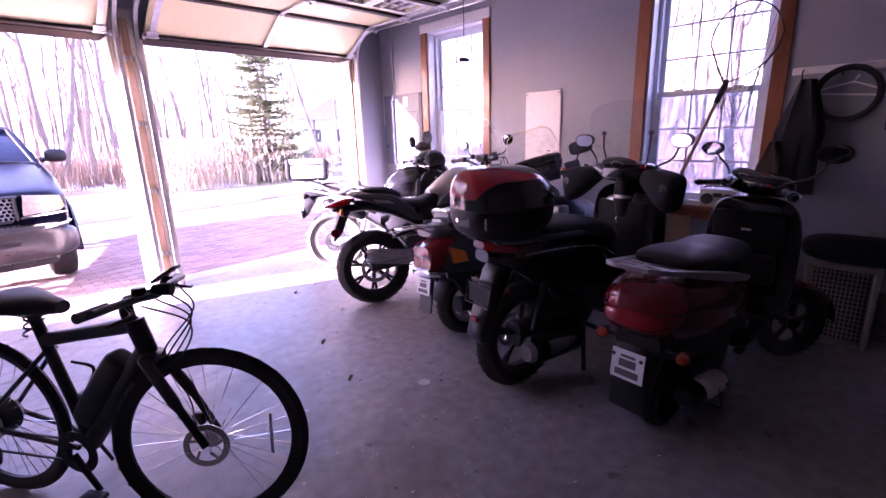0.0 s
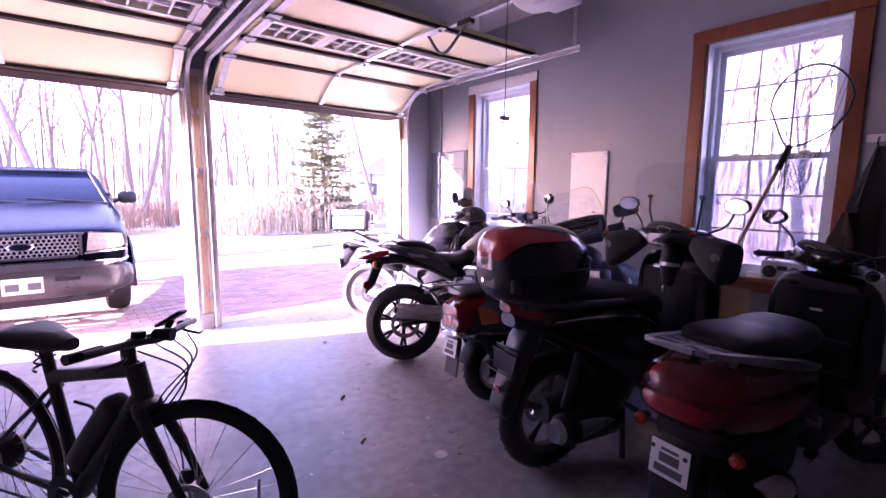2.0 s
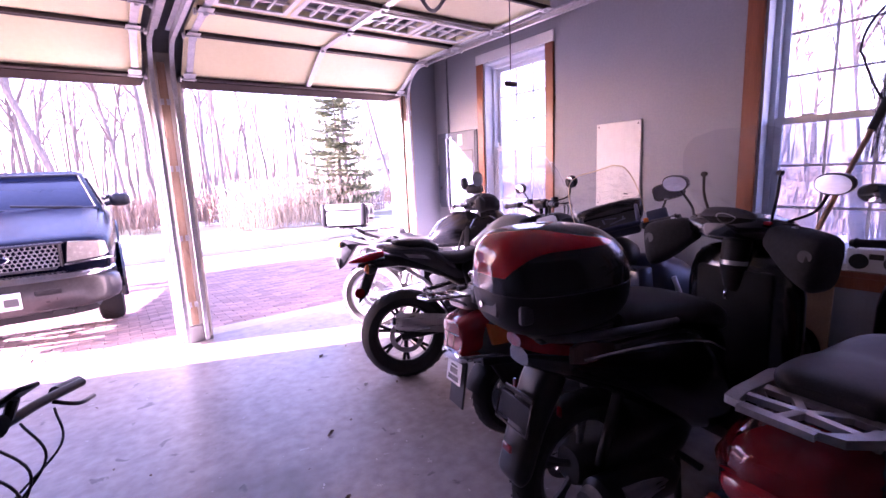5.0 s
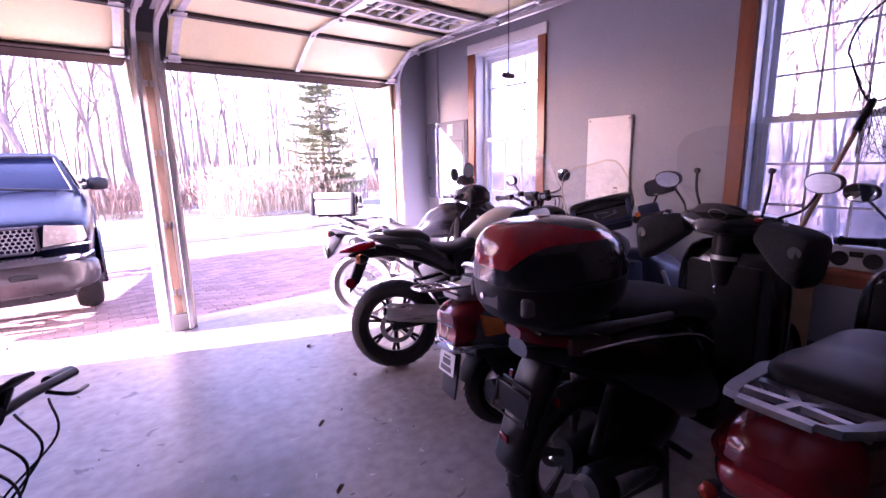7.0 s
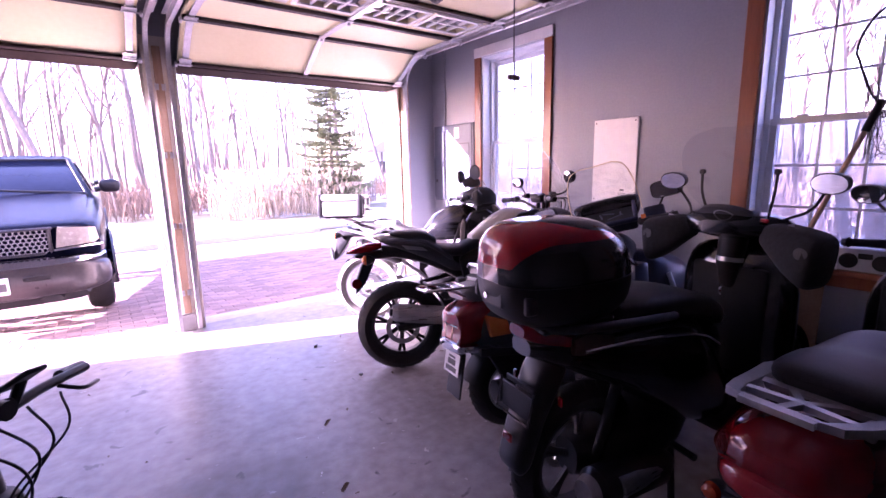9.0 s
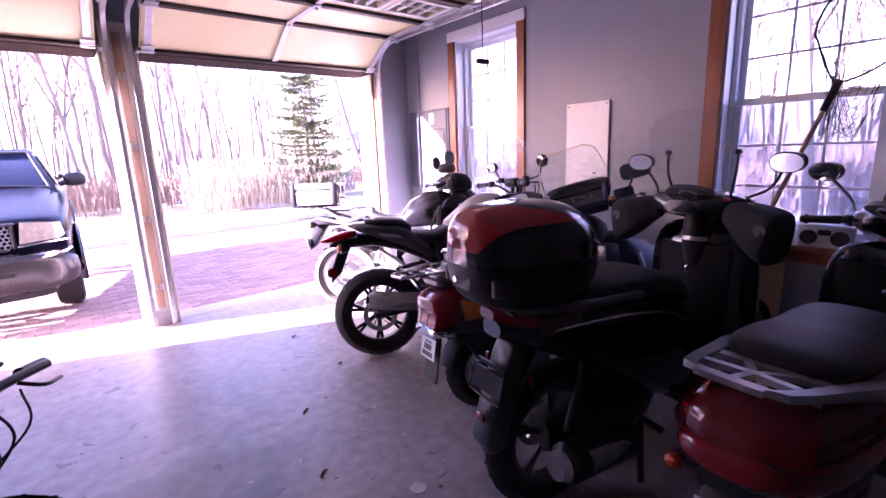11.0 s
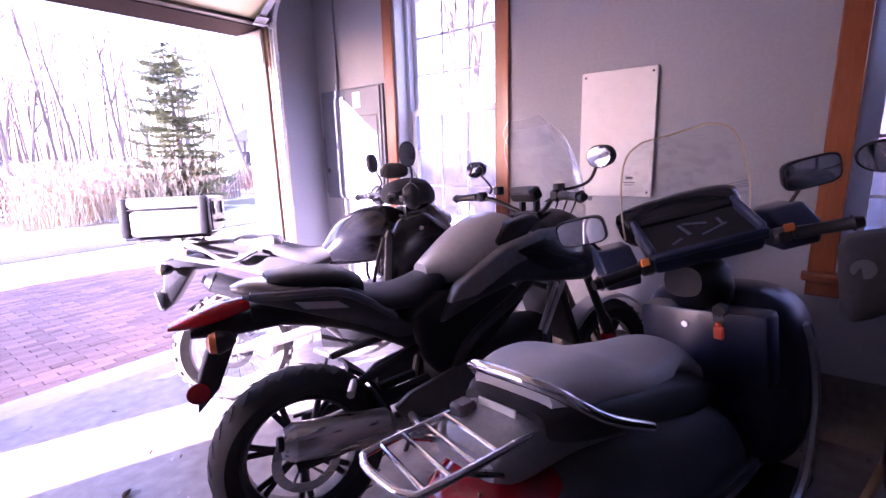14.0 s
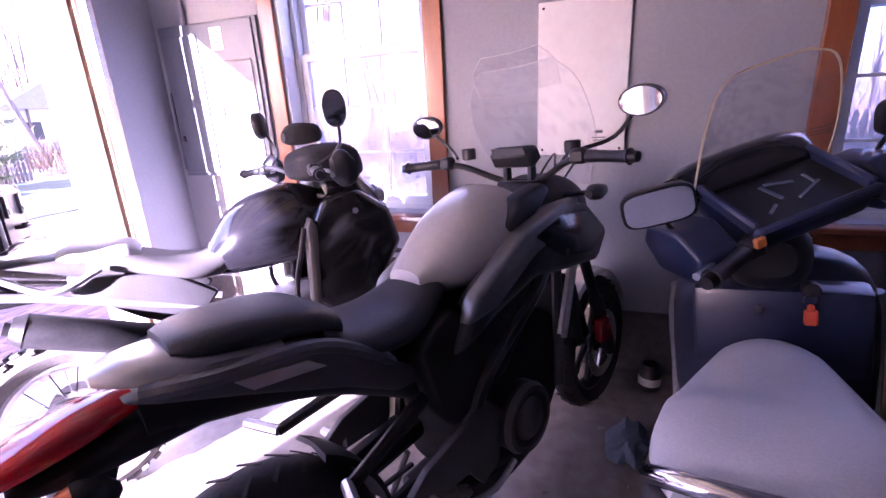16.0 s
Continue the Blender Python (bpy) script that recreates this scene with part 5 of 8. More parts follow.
    part("chain_disc", lathe(B(), [(0.07, -0.003), (0.105, -0.003), (0.105, 0.003), (0.07, 0.003), (0.07, -0.003)], (0.07, 0.085, 0.315), "Y", 30, cap=False), BRUSHED, r)
    part("shock", tube(B(), [(0.36, -0.06, 0.42), (0.44, -0.05, 0.72)], 0.03, 10), ALU, r)
    part("front_cowl", loft([(1.08, 1.0, 0.13, 0.08), (1.2, 0.99, 0.15, 0.12), (1.3, 0.93, 0.11, 0.10), (1.38, 0.88, 0.04, 0.04)], 18), GLOSSBLK, r)
    part("headlamp", loft([(1.32, 0.97, 0.08, 0.05), (1.365, 0.96, 0.06, 0.035), (1.375, 0.96, 0.02, 0.01)], 14), CLEARLENS, r)
    moved(part("front_fender", rings(B(), [[Vector((1.36 + q * math.cos(a), y, 0.33 + q * math.sin(a))) for q, y in ((0.34, -0.06), (0.355, 0), (0.34, 0.06), (0.348, 0))] for a in np.linspace(radians(30), radians(130), 10)]), BLACKP, r), S)
    windscreen(r, [(1.26, 1.06, 0.13, 0.05), (1.20, 1.18, 0.15, 0.06), (1.15, 1.28, 0.11, 0.05)])
    moved(part("handlebar", tube(B(), smoothline([(0.93, -0.33, 1.12), (0.97, -0.2, 1.13), (1.03, -0.06, 1.08), (1.03, 0.06, 1.08), (0.97, 0.2, 1.13), (0.93, 0.33, 1.12)], 6), 0.011, 10), SATBLK, r), S)
    for y in (-1, 1):
        grip(r, (0.94, y * 0.3, 1.12), (0.90, y * 0.42, 1.11), S)
        mirror(r, (0.98, y * 0.25, 1.14), (1.0, y * 0.40, 1.33), 0.085, 0.13, S, -y * 60, 2.2)
        bm = loft([(0.98, 1.12, 0.02, 0.04), (1.02, 1.12, 0.05, 0.07), (1.06, 1.11, 0.04, 0.05)], 14)
        bm.transform(Matrix.Translation((0, y * 0.36, 0)))
        moved(part("hand_guard", bm, BLACKP, r), S)
    # nylon tank and bar bags
    part("bar_bag", loft([(0.96, 1.12, 0.07, 0.03), (1.0, 1.13, 0.19, 0.06, 4), (1.1, 1.14, 0.225, 0.08, 4), (1.2, 1.135, 0.20, 0.07, 4), (1.26, 1.11, 0.10, 0.04)], 22), CLOTH, r, "soft black nylon bag on the bars")
    part("phone_pouch", loft([(0.96, 1.255, 0.04, 0.02), (1.0, 1.265, 0.07, 0.045, 3), (1.09, 1.265, 0.07, 0.04, 3), (1.12, 1.26, 0.03, 0.02)], 16), CLOTH, r)
    part("side_stand", tube(B(), [(0.6, 0.13, 0.3), (0.54, 0.23, 0.0)], 0.011, 8), SATBLK, r)
    return r


adventure_bike()


def top_case():
    """A hard ribbed case with latches, on the rack of the adventure bike."""
    t = pose(-1.42, -0.66, 0, 0, 0, -38.5) @ pose(0, 0, 0, -4, 0, 0) @ pose(-0.15, 0.0, 0.975)
    r = thing("top_case", t, "silver hard top case with black corners and latches", "luggage case")
    part("lower_shell", box(B(), (0, 0, 0.07), (0.40, 0.36, 0.135), 0.02, seg=2), CASEALU, r)
    part("lid", box(B(), (0, 0, 0.168), (0.405, 0.365, 0.056), 0.018, seg=2), CASEALU, r)
    part("seam", box(B(), (0, 0, 0.139), (0.408, 0.368, 0.008), 0.003), SATBLK, r)
    for x in (-1, 1):
        for y in (-1, 1):
            part("corner_guard", box(B(), (x * 0.178, y * 0.158, 0.098), (0.055, 0.055, 0.198), 0.018, seg=2), BLACKP, r)
    part("front_panel", box(B(), (0.203, 0, 0.098), (0.010, 0.26, 0.17), 0.004), BLACKP, r)
    for y in (-0.09, 0.09):
        part("latch", boxes(((0.212, y, 0.13), (0.012, 0.03, 0.07)), ((0.217, y, 0.115), (0.01, 0.022, 0.02)), bev=0.003), ALU, r)
    part("handle", tube(B(), smoothline([(0.21, -0.05, 0.06), (0.235, -0.04, 0.06), (0.235, 0.04, 0.06), (0.21, 0.05, 0.06)], 4), 0.007, 6), BLACKP, r)
    part("base_plate", box(B(), (0, 0, 0.001), (0.3, 0.26, 0.012), 0.004), BLACKP, r)
    return r


top_case()


# ---- scooter C: long low touring scooter, grey seat, navy legshield ----
def touring_scooter():
    r = thing("touring_scooter", pose(-1.64, -2.79, 0, 0, 0, -14) @ pose(0, -0.03, 0, -7.0, 0, 0), "long grey and navy touring scooter with a tall screen", "scooter", "parked scooters")
    wheel(r, (0, 0, 0.22), 0.22, 0.13, 0.13, 5, rim=ALU, name="rear_wheel")
    S = steering(1.1, 0.9, 30)
    wheel(r, (1.42, 0, 0.21), 0.21, 0.11, 0.13, 5, S, rim=ALU, name="front_wheel")
    part("rear_body", loft([(-0.24, 0.56, 0.10, 0.10, 4), (-0.16, 0.57, 0.15, 0.15, 3.6, 0, 0.8), (0.05, 0.56, 0.175, 0.20, 3.4, 0, 0.75), (0.35, 0.50, 0.18, 0.20, 3.2, 0, 0.8), (0.62, 0.42, 0.17, 0.16, 3), (0.78, 0.34, 0.14, 0.09, 3)], 24), GUNMETAL, r, "grey plastic rear body")
    for y in (-1, 1):
        part("side_strip", prism([(-0.24, 0.505), (0.70, 0.40), (0.70, 0.375), (-0.24, 0.465)], y * 0.178, y * 0.205, 0.006), SATBLK, r)
        for k in range(5):
            part("vent_slot", box(B(), (0.05 + k * 0.055, y * 0.182, 0.43 - 0.006 * k), (0.035, 0.012, 0.03), 0.004), SATBLK, r)
        part("lower_panel", prism([(-0.18, 0.46), (0.5, 0.40), (0.46, 0.26), (0.2, 0.24), (-0.10, 0.32)], y * 0.13, y * 0.17, 0.01), BLACKP, r, angle=60)
        part("rear_amber", prism([(-0.18, 0.66), (-0.06, 0.62), (-0.04, 0.545), (-0.16, 0.545)], y * 0.135, y * 0.172, 0.008), AMBER, r, "amber turn lens")
    # upright tail lamp, chrome strip and plate
    part("tail_lamp", loft([(-0.31, 0.595, 0.105, 0.075, 5), (-0.29, 0.60, 0.125, 0.10, 5, 0.3), (-0.20, 0.615, 0.135, 0.11, 5, 0.25), (-0.12, 0.62, 0.13, 0.10, 5)], 22), REDLENS, r, "tall red tail lamp")
    for y in (-0.042, 0.042):
        part("lens_joint", tube(B(), [(-0.328, y, 0.53), (-0.312, y, 0.60), (-0.268, y, 0.70)], 0.0035, 6), WINERED, r)
    part("lens_joint", tube(B(), [(-0.312, -0.10, 0.605), (-0.314, 0.0, 0.605), (-0.312, 0.10, 0.605)], 0.003, 6), WINERED, r)
    part("bumper_strip", loft([(-0.335, 0.495, 0.10, 0.020, 4), (-0.31, 0.495, 0.14, 0.026, 4), (-0.2, 0.49, 0.155, 0.026, 4), (-0.1, 0.485, 0.16, 0.022, 4)], 16), CHROME, r, "chrome strip under the lamp")
    part("plate_flap", box(B(), (-0.295, 0, 0.34), (0.012, 0.17, 0.24), 0.005, Matrix.Rotation(radians(12), 4, "Y")), BLACKP, r)
    plate(r, (-0.315, 0, 0.40), 0.178, 0.112, 12)
    part("bolt_lamp", box(B(), (-0.31, 0, 0.475), (0.03, 0.07, 0.022), 0.005), BLACKP, r)
    part("rear_mudguard", rings(B(), [[Vector((q * math.cos(a), y, 0.22 + q * math.sin(a))) for q, y in ((0.235, -0.075), (0.25, 0), (0.235, 0.075), (0.243, 0))] for a in np.linspace(radians(60), radians(165), 10)]), BLACKP, r)
    # tail deck with chrome hand rail and luggage rack
    part("tail_deck", loft([(-0.27, 0.76, 0.09, 0.025, 4), (-0.22, 0.765, 0.12, 0.045, 4, 0, 0.9), (-0.05, 0.77, 0.13, 0.06, 4, 0, 0.9), (0.1, 0.74, 0.14, 0.06, 4)], 20), CASTSILVER, r, "silver plastic tail deck")
    part("hand_rail", tube(B(), smoothline([(0.14, -0.175, 0.72), (-0.02, -0.165, 0.80), (-0.12, -0.12, 0.88), (-0.14, 0, 0.895), (-0.12, 0.12, 0.88), (-0.02, 0.165, 0.80), (0.14, 0.175, 0.72)], 6), 0.014, 10), CHROME, r, "chrome hand rail behind the seat")
    rk = part("luggage_rack", tube(B(), smoothline([(-0.10, -0.10, 0.80), (-0.40, -0.095, 0.805), (-0.45, -0.075, 0.805), (-0.46, 0, 0.805), (-0.45, 0.075, 0.805), (-0.40, 0.095, 0.805), (-0.10, 0.10, 0.80)], 5), 0.008, 10), CHROME, r, "bright tubular luggage rack")
    for k in range(4):
        part("rack_bar", tube(B(), [(-0.425 + k * 0.055, -0.094, 0.806), (-0.40 + k * 0.055, 0.094, 0.806)], 0.0055, 8), CHROME, rk)
    for y in (-1, 1):
        part("rack_stay", tube(B(), [(-0.34, y * 0.09, 0.80), (-0.2, y * 0.10, 0.73)], 0.008, 8), CHROME, rk)
    part("rack_lock", box(B(), (-0.2, 0.07, 0.815), (0.05, 0.05, 0.035), 0.008), GUNMETAL, rk)
    # seat: pale top on a black skirt
    part("seat", loft([(-0.12, 0.85, 0.115, 0.03, 3, 0, 0.9), (-0.06, 0.855, 0.15, 0.05, 3, 0, 0.8), (0.06, 0.845, 0.158, 0.05, 4, 0, 0.82), (0.20, 0.795, 0.152, 0.05, 4, 0, 0.80), (0.34, 0.775, 0.130, 0.05, 3.6, 0, 0.66), (0.46, 0.77, 0.098, 0.045, 3.4, 0, 0.52), (0.56, 0.72, 0.085, 0.05, 3, 0, 0.55), (0.68, 0.63, 0.06, 0.05)], 26), VINYLGRY, r, "pale grey two-level vinyl seat")
    part("seat_skirt", loft([(-0.15, 0.805, 0.12, 0.035, 4), (-0.05, 0.795, 0.165, 0.05, 4), (0.3, 0.715, 0.165, 0.06, 4), (0.55, 0.62, 0.12, 0.07, 4), (0.70, 0.53, 0.09, 0.08, 4), (0.78, 0.49, 0.05, 0.05)], 24), VINYLBLK, r)
    part("seat_bar", box(B(), (-0.165, 0, 0.825), (0.004, 0.11, 0.022)), PLATE, r, "pale lettering shown as a bar", smooth=False)
    # tunnel, floor boards, leg shield
    part("tunnel", loft([(0.55, 0.33, 0.15, 0.10, 3.5), (0.75, 0.33, 0.10, 0.11, 3.5), (0.95, 0.38, 0.09, 0.14, 3.5), (1.05, 0.45, 0.10, 0.2, 3.5)], 18), NAVY, r)
    for y in (-1, 1):
        part("floor_board", box(B(), (0.72, y * 0.19, 0.21), (0.6, 0.14, 0.035), 0.01), BLACKP, r)
        part("floor_edge", tube(B(), smoothline([(0.30, y * 0.25, 0.20), (0.85, y * 0.255, 0.22), (1.0, y * 0.265, 0.42), (1.0, y * 0.268, 0.62), (0.97, y * 0.25, 0.76)], 5), 0.017, 8), ALU, r, "bright edge trim")
    part("leg_shield", loft([(0.86, 0.56, 0.19, 0.27, 4), (0.90, 0.565, 0.25, 0.315, 3.6), (0.99, 0.57, 0.262, 0.32, 3.6), (1.15, 0.55, 0.24, 0.30, 3.5), (1.32, 0.52, 0.16, 0.24, 3), (1.46, 0.50, 0.08, 0.14, 2.6)], 28), NAVY, r, "navy blue leg shield and nose")
    gb = part("glove_box", box(B(), (0.805, -0.02, 0.71), (0.11, 0.40, 0.24), 0.018, seg=2), NAVY, r, "navy glove box lid")
    part("lid_lock", disc(B(), (0.749, 0.02, 0.775), 0.012, 0.014, "X", 14), CHROME, gb)
    part("ignition", disc(B(), (0.752, -0.09, 0.835), 0.022, 0.03, "X", 16), SATBLK, r)
    part("key_tag", boxes(((0.733, -0.09, 0.765), (0.014, 0.030, 0.044)), ((0.733, -0.09, 0.792), (0.012, 0.016, 0.02)), bev=0.005), ORANGETAG, r, "orange key tag")
    part("key_ring", lathe(B(), [(0.014, -0.001), (0.017, -0.001), (0.017, 0.001), (0.014, 0.001), (0.014, -0.001)], (0.735, -0.09, 0.812), "X", 14, cap=False), CHROME, r)
    part("front_mudguard", rings(B(), [[Vector((1.42 + q * math.cos(a), y, 0.21 + q * math.sin(a))) for q, y in ((0.225, -0.07), (0.24, 0), (0.225, 0.07), (0.232, 0))] for a in np.linspace(radians(10), radians(150), 12)]), NAVY, r)
    # bars turned hard over, deep dash tray, tall screen
    H = Matrix.Translation((0.79, 0.03, 1.135)) @ pose(0, 0, 0, -10, 0, 43)
    part("column", loft([(0.70, 0.93, 0.06, 0.05), (0.76, 0.92, 0.09, 0.09), (0.84, 0.90, 0.10, 0.10), (0.92, 0.88, 0.07, 0.08)], 16), BLACKP, r)
    T = H @ Matrix.Translation((-0.10, 0, -0.05)) @ pose(0, 0, 0, 0, -28, 0)
    moved(part("dash_housing", box(B(), (0.02, 0, -0.035), (0.20, 0.33, 0.06), 0.02, seg=2), NAVY, r, "dark blue instrument housing"), T)
    tray = B()
    for c, q in (((-0.075, 0, 0.005), (0.022, 0.34, 0.03)), ((0.03, 0.16, 0.01), (0.19, 0.022, 0.036)), ((0.03, -0.16, 0.01), (0.19, 0.022, 0.036))):
        box(tray, c, q, 0.007)
    moved(part("dash_rim", tray, NAVYLIT, r, "raised blue rim of the dash"), T)
    moved(part("dash_face", box(B(), (0.03, 0, -0.003), (0.18, 0.30, 0.012), 0.004), SATBLK, r), T)
    for x, y, lx, ly, a in ((0.00, -0.05, 0.006, 0.09, 20), (0.03, 0.03, 0.06, 0.010, 12), (0.05, -0.01, 0.008, 0.07, -18), (-0.02, 0.07, 0.008, 0.04, 30), (0.03, -0.08, 0.04, 0.008, 0)):
        bm = box(B(), (0, 0, 0), (lx, ly, 0.003))
        bm.transform(T @ Matrix.Translation((x, y, 0.0045)) @ pose(0, 0, 0, 0, 0, a))
        part("gauge_mark", bm, GREYBOX, r, smooth=False)
    moved(part("dash_visor", loft([(-0.02, 0.0, 0.175, 0.010, 3), (0.03, 0.035, 0.195, 0.035, 3), (0.09, 0.02, 0.20, 0.05, 3), (0.17, -0.04, 0.17, 0.06, 3), (0.22, -0.08, 0.10, 0.05, 3)], 20), GLOSSBLK, r, "gloss black cowl under the screen"), H)
    windscreen(r, [(0.05, -0.03, 0.20, 0.06), (0.02, 0.06, 0.20, 0.07), (-0.03, 0.17, 0.185, 0.06), (-0.06, 0.245, 0.155, 0.05), (-0.07, 0.275, 0.10, 0.03)], H, EDGE)
    for k in range(3):
        moved(part("screen_line", tube(B(), [(0.036 - 0.075 * u * u, u * 0.20, 0.052 + 0.008 * k) for u in np.linspace(-1, 1, 13)], 0.0011, 4), SATBLK, r), H)
    for y in (-1, 1):
        grip(r, (-0.19, y * 0.22, -0.10), (-0.24, y * 0.345, -0.10), H, 0.018)
        moved(part("bar_arm", tube(B(), [(-0.06, y * 0.07, -0.09), (-0.19, y * 0.22, -0.10)], 0.016, 8), BLACKP, r), H)
        bm = prism([(-0.16, -0.14), (-0.19, -0.07), (-0.12, -0.01), (0.0, -0.01), (0.03, -0.06), (-0.02, -0.13)], -0.055, 0.055, 0.012)
        bm.transform(H @ Matrix.Translation((0.02, y * 0.26, -0.02)))
        part("bar_shroud", bm, NAVY, r, angle=60)
        mirror(r, (-0.12, y * 0.24, -0.06), (-0.105, y * 0.345, 0.05), 0.165, 0.095, H, -y * 12 - 12, 4)
        moved(part("amber_switch", box(B(), (-0.215, y * 0.20, -0.075), (0.014, 0.026, 0.024), 0.003), AMBER, r), H)
    part("side_stand", tube(B(), [(0.5, 0.14, 0.22), (0.46, 0.26, 0.01)], 0.011, 8), SATBLK, r)
    part("silencer", tube(B(), [(-0.16, -0.17, 0.27), (0.30, -0.17, 0.25)], 0.055, 16), SATBLK, r)
    return r


touring_scooter()


# ---- scooter D: black big-wheel scooter ----
def black_scooter():
    r = thing("scooter", pose(-1.952, -3.492, 0, 0, 0, -9.4), "black big-wheel scooter with hand muffs and clear screen", "scooter", "parked scooters")
    wheel(r, (0, 0, 0.30), 0.30, 0.11, 0.205, 5, rim=GUNMETAL, disc_r=0.10, disc_y=0.07, name="rear_wheel")
    wheel(r, (1.30, 0, 0.30), 0.30, 0.10, 0.205, 5, rim=GUNMETAL, disc_r=0.11, disc_y=0.06, name="front_wheel")
    part("body", loft([(-0.27, 0.80, 0.05, 0.03, 3), (-0.18, 0.79, 0.12, 0.06, 3), (0.0, 0.75, 0.155, 0.11, 3), (0.25, 0.68, 0.165, 0.18, 3), (0.5, 0.58, 0.165, 0.24, 3), (0.68, 0.46, 0.15, 0.18, 3), (0.76, 0.38, 0.13, 0.08, 3)], 26), GLOSSBLK, r, "gloss black scooter body")
    for y in (-1, 1):
        part("side_trim", tube(B(), smoothline([(-0.12, y * 0.15, 0.80), (0.15, y * 0.172, 0.80), (0.45, y * 0.172, 0.76), (0.62, y * 0.15, 0.68)], 5), 0.006, 6), CHROME, r, "bright trim line")
        part("side_reflector", box(B(), (-0.20, y * 0.125, 0.63), (0.012, 0.02, 0.035), 0.004), REDLENS, r)
        part("front_side_light", loft([(-0.16, 0.80, 0.012, 0.03), (-0.1, 0.80, 0.02, 0.04), (0.02, 0.785, 0.012, 0.025)], 12), SMOKELENS, r).data.transform(Matrix.Translation((0, y * 0.135, 0.02)))
    part("tail_lamp", loft([(-0.29, 0.86, 0.04, 0.02, 3), (-0.25, 0.855, 0.085, 0.036, 3), (-0.17, 0.835, 0.125, 0.036, 3), (-0.10, 0.82, 0.14, 0.022, 3)], 20), REDLENS, r, "red tail lamp")
    part("grab_rail", tube(B(), smoothline([(0.30, -0.17, 0.86), (0.05, -0.17, 0.875), (-0.2, -0.13, 0.885), (-0.26, 0, 0.885), (-0.2, 0.13, 0.885), (0.05, 0.17, 0.875), (0.30, 0.17, 0.86)], 6), 0.016, 10), GUNMETAL, r, "grey grab rail")
    part("seat", loft([(0.10, 0.88, 0.11, 0.03, 3), (0.2, 0.88, 0.16, 0.05, 3), (0.42, 0.865, 0.165, 0.055, 3), (0.6, 0.82, 0.15, 0.055, 3), (0.72, 0.76, 0.10, 0.05), (0.76, 0.73, 0.04, 0.03)], 24), VINYLBLK, r)
    part("seat_front", loft([(0.60, 0.66, 0.13, 0.12, 3), (0.70, 0.62, 0.11, 0.12, 3), (0.76, 0.60, 0.06, 0.08)], 18), GLOSSBLK, r)
    # plate holder, long flap fender
    part("mudguard", prism([(-0.14, 0.78), (-0.22, 0.72), (-0.28, 0.56), (-0.335, 0.38), (-0.31, 0.33), (-0.26, 0.36), (-0.20, 0.52), (-0.10, 0.70)], -0.065, 0.065, 0.025), COWL, r, angle=60)
    part("plate_bracket", boxes(((-0.27, 0, 0.66), (0.01, 0.16, 0.02)), ((-0.285, 0, 0.60), (0.01, 0.17, 0.10)), bev=0.003), SATBLK, r)
    part("plate_frame", tube(B(), [(-0.285, -0.09, 0.66), (-0.31, -0.09, 0.55), (-0.31, 0.09, 0.55), (-0.285, 0.09, 0.66)], 0.005, 6), GUNMETAL, r)
    part("red_reflector", box(B(), (-0.325, 0, 0.475), (0.012, 0.05, 0.03), 0.004), REDLENS, r)
    # engine, silencer, stand
    part("engine", loft([(-0.05, 0.31, 0.06, 0.07), (0.1, 0.31, 0.12, 0.10, 3), (0.4, 0.34, 0.13, 0.12, 3), (0.56, 0.36, 0.08, 0.08)], 18), SATBLK, r)
    s = part("silencer", tube(B(), [(-0.10, -0.16, 0.275), (-0.06, -0.16, 0.275), (0.26, -0.155, 0.255), (0.34, -0.15, 0.25)], [0.040, 0.075, 0.072, 0.035], 22), SATBLK, r)
    part("heat_shield", tube(B(), [(0.0, -0.198, 0.285), (0.22, -0.18, 0.27)], [0.045, 0.045], 16), BRUSHED, s, "brushed heat shield")
    part("end_cap", tube(B(), [(-0.115, -0.16, 0.276), (-0.08, -0.16, 0.275)], [0.045, 0.058], 18), ALU, s)
    part("shock", tube(B(), [(0.02, -0.09, 0.34), (0.10, -0.10, 0.62)], 0.022, 10), SATBLK, r)
    for y in (-1, 1):
        part("stand_leg", tube(B(), [(0.46, y * 0.08, 0.24), (0.38, y * 0.16, 0.005)], 0.014, 8), SATBLK, r)
        part("pillion_peg", tube(B(), [(0.34, y * 0.17, 0.33), (0.33, y * 0.27, 0.33)], 0.014, 8), SATBLK, r)
    # floor and leg shield
    part("floor_board", box(B(), (0.84, 0, 0.30), (0.38, 0.34, 0.06), 0.02, seg=2), BLACKP, r)
    part("leg_shield", loft([(0.90, 0.66, 0.16, 0.30, 4), (0.94, 0.68, 0.24, 0.36, 4), (1.0, 0.68, 0.25, 0.37, 3.6), (1.1, 0.68, 0.19, 0.33, 3), (1.2, 0.70, 0.10, 0.24, 2.6), (1.26, 0.72, 0.04, 0.12)], 26), GLOSSBLK, r)
    part("inner_shield", box(B(), (0.905, 0, 0.70), (0.03, 0.34, 0.50), 0.02, seg=2), DULLBLK, r)
    part("bag_hook", tube(B(), smoothline([(0.88, 0, 0.86), (0.85, 0, 0.85), (0.85, 0, 0.82), (0.87, 0, 0.81)], 4), 0.006, 6), CHROME, r)
    part("front_mudguard", rings(B(), [[Vector((1.30 + q * math.cos(a), y, 0.30 + q * math.sin(a))) for q, y in ((0.315, -0.06), (0.33, 0), (0.315, 0.06), (0.322, 0))] for a in np.linspace(radians(10), radians(160), 14)]), GLOSSBLK, r)
    for y in (-0.08, 0.08):
        part("fork_leg", tube(B(), [(1.30, y, 0.29), (1.12, y * 0.8, 0.72)], 0.022, 10), SATBLK, r)
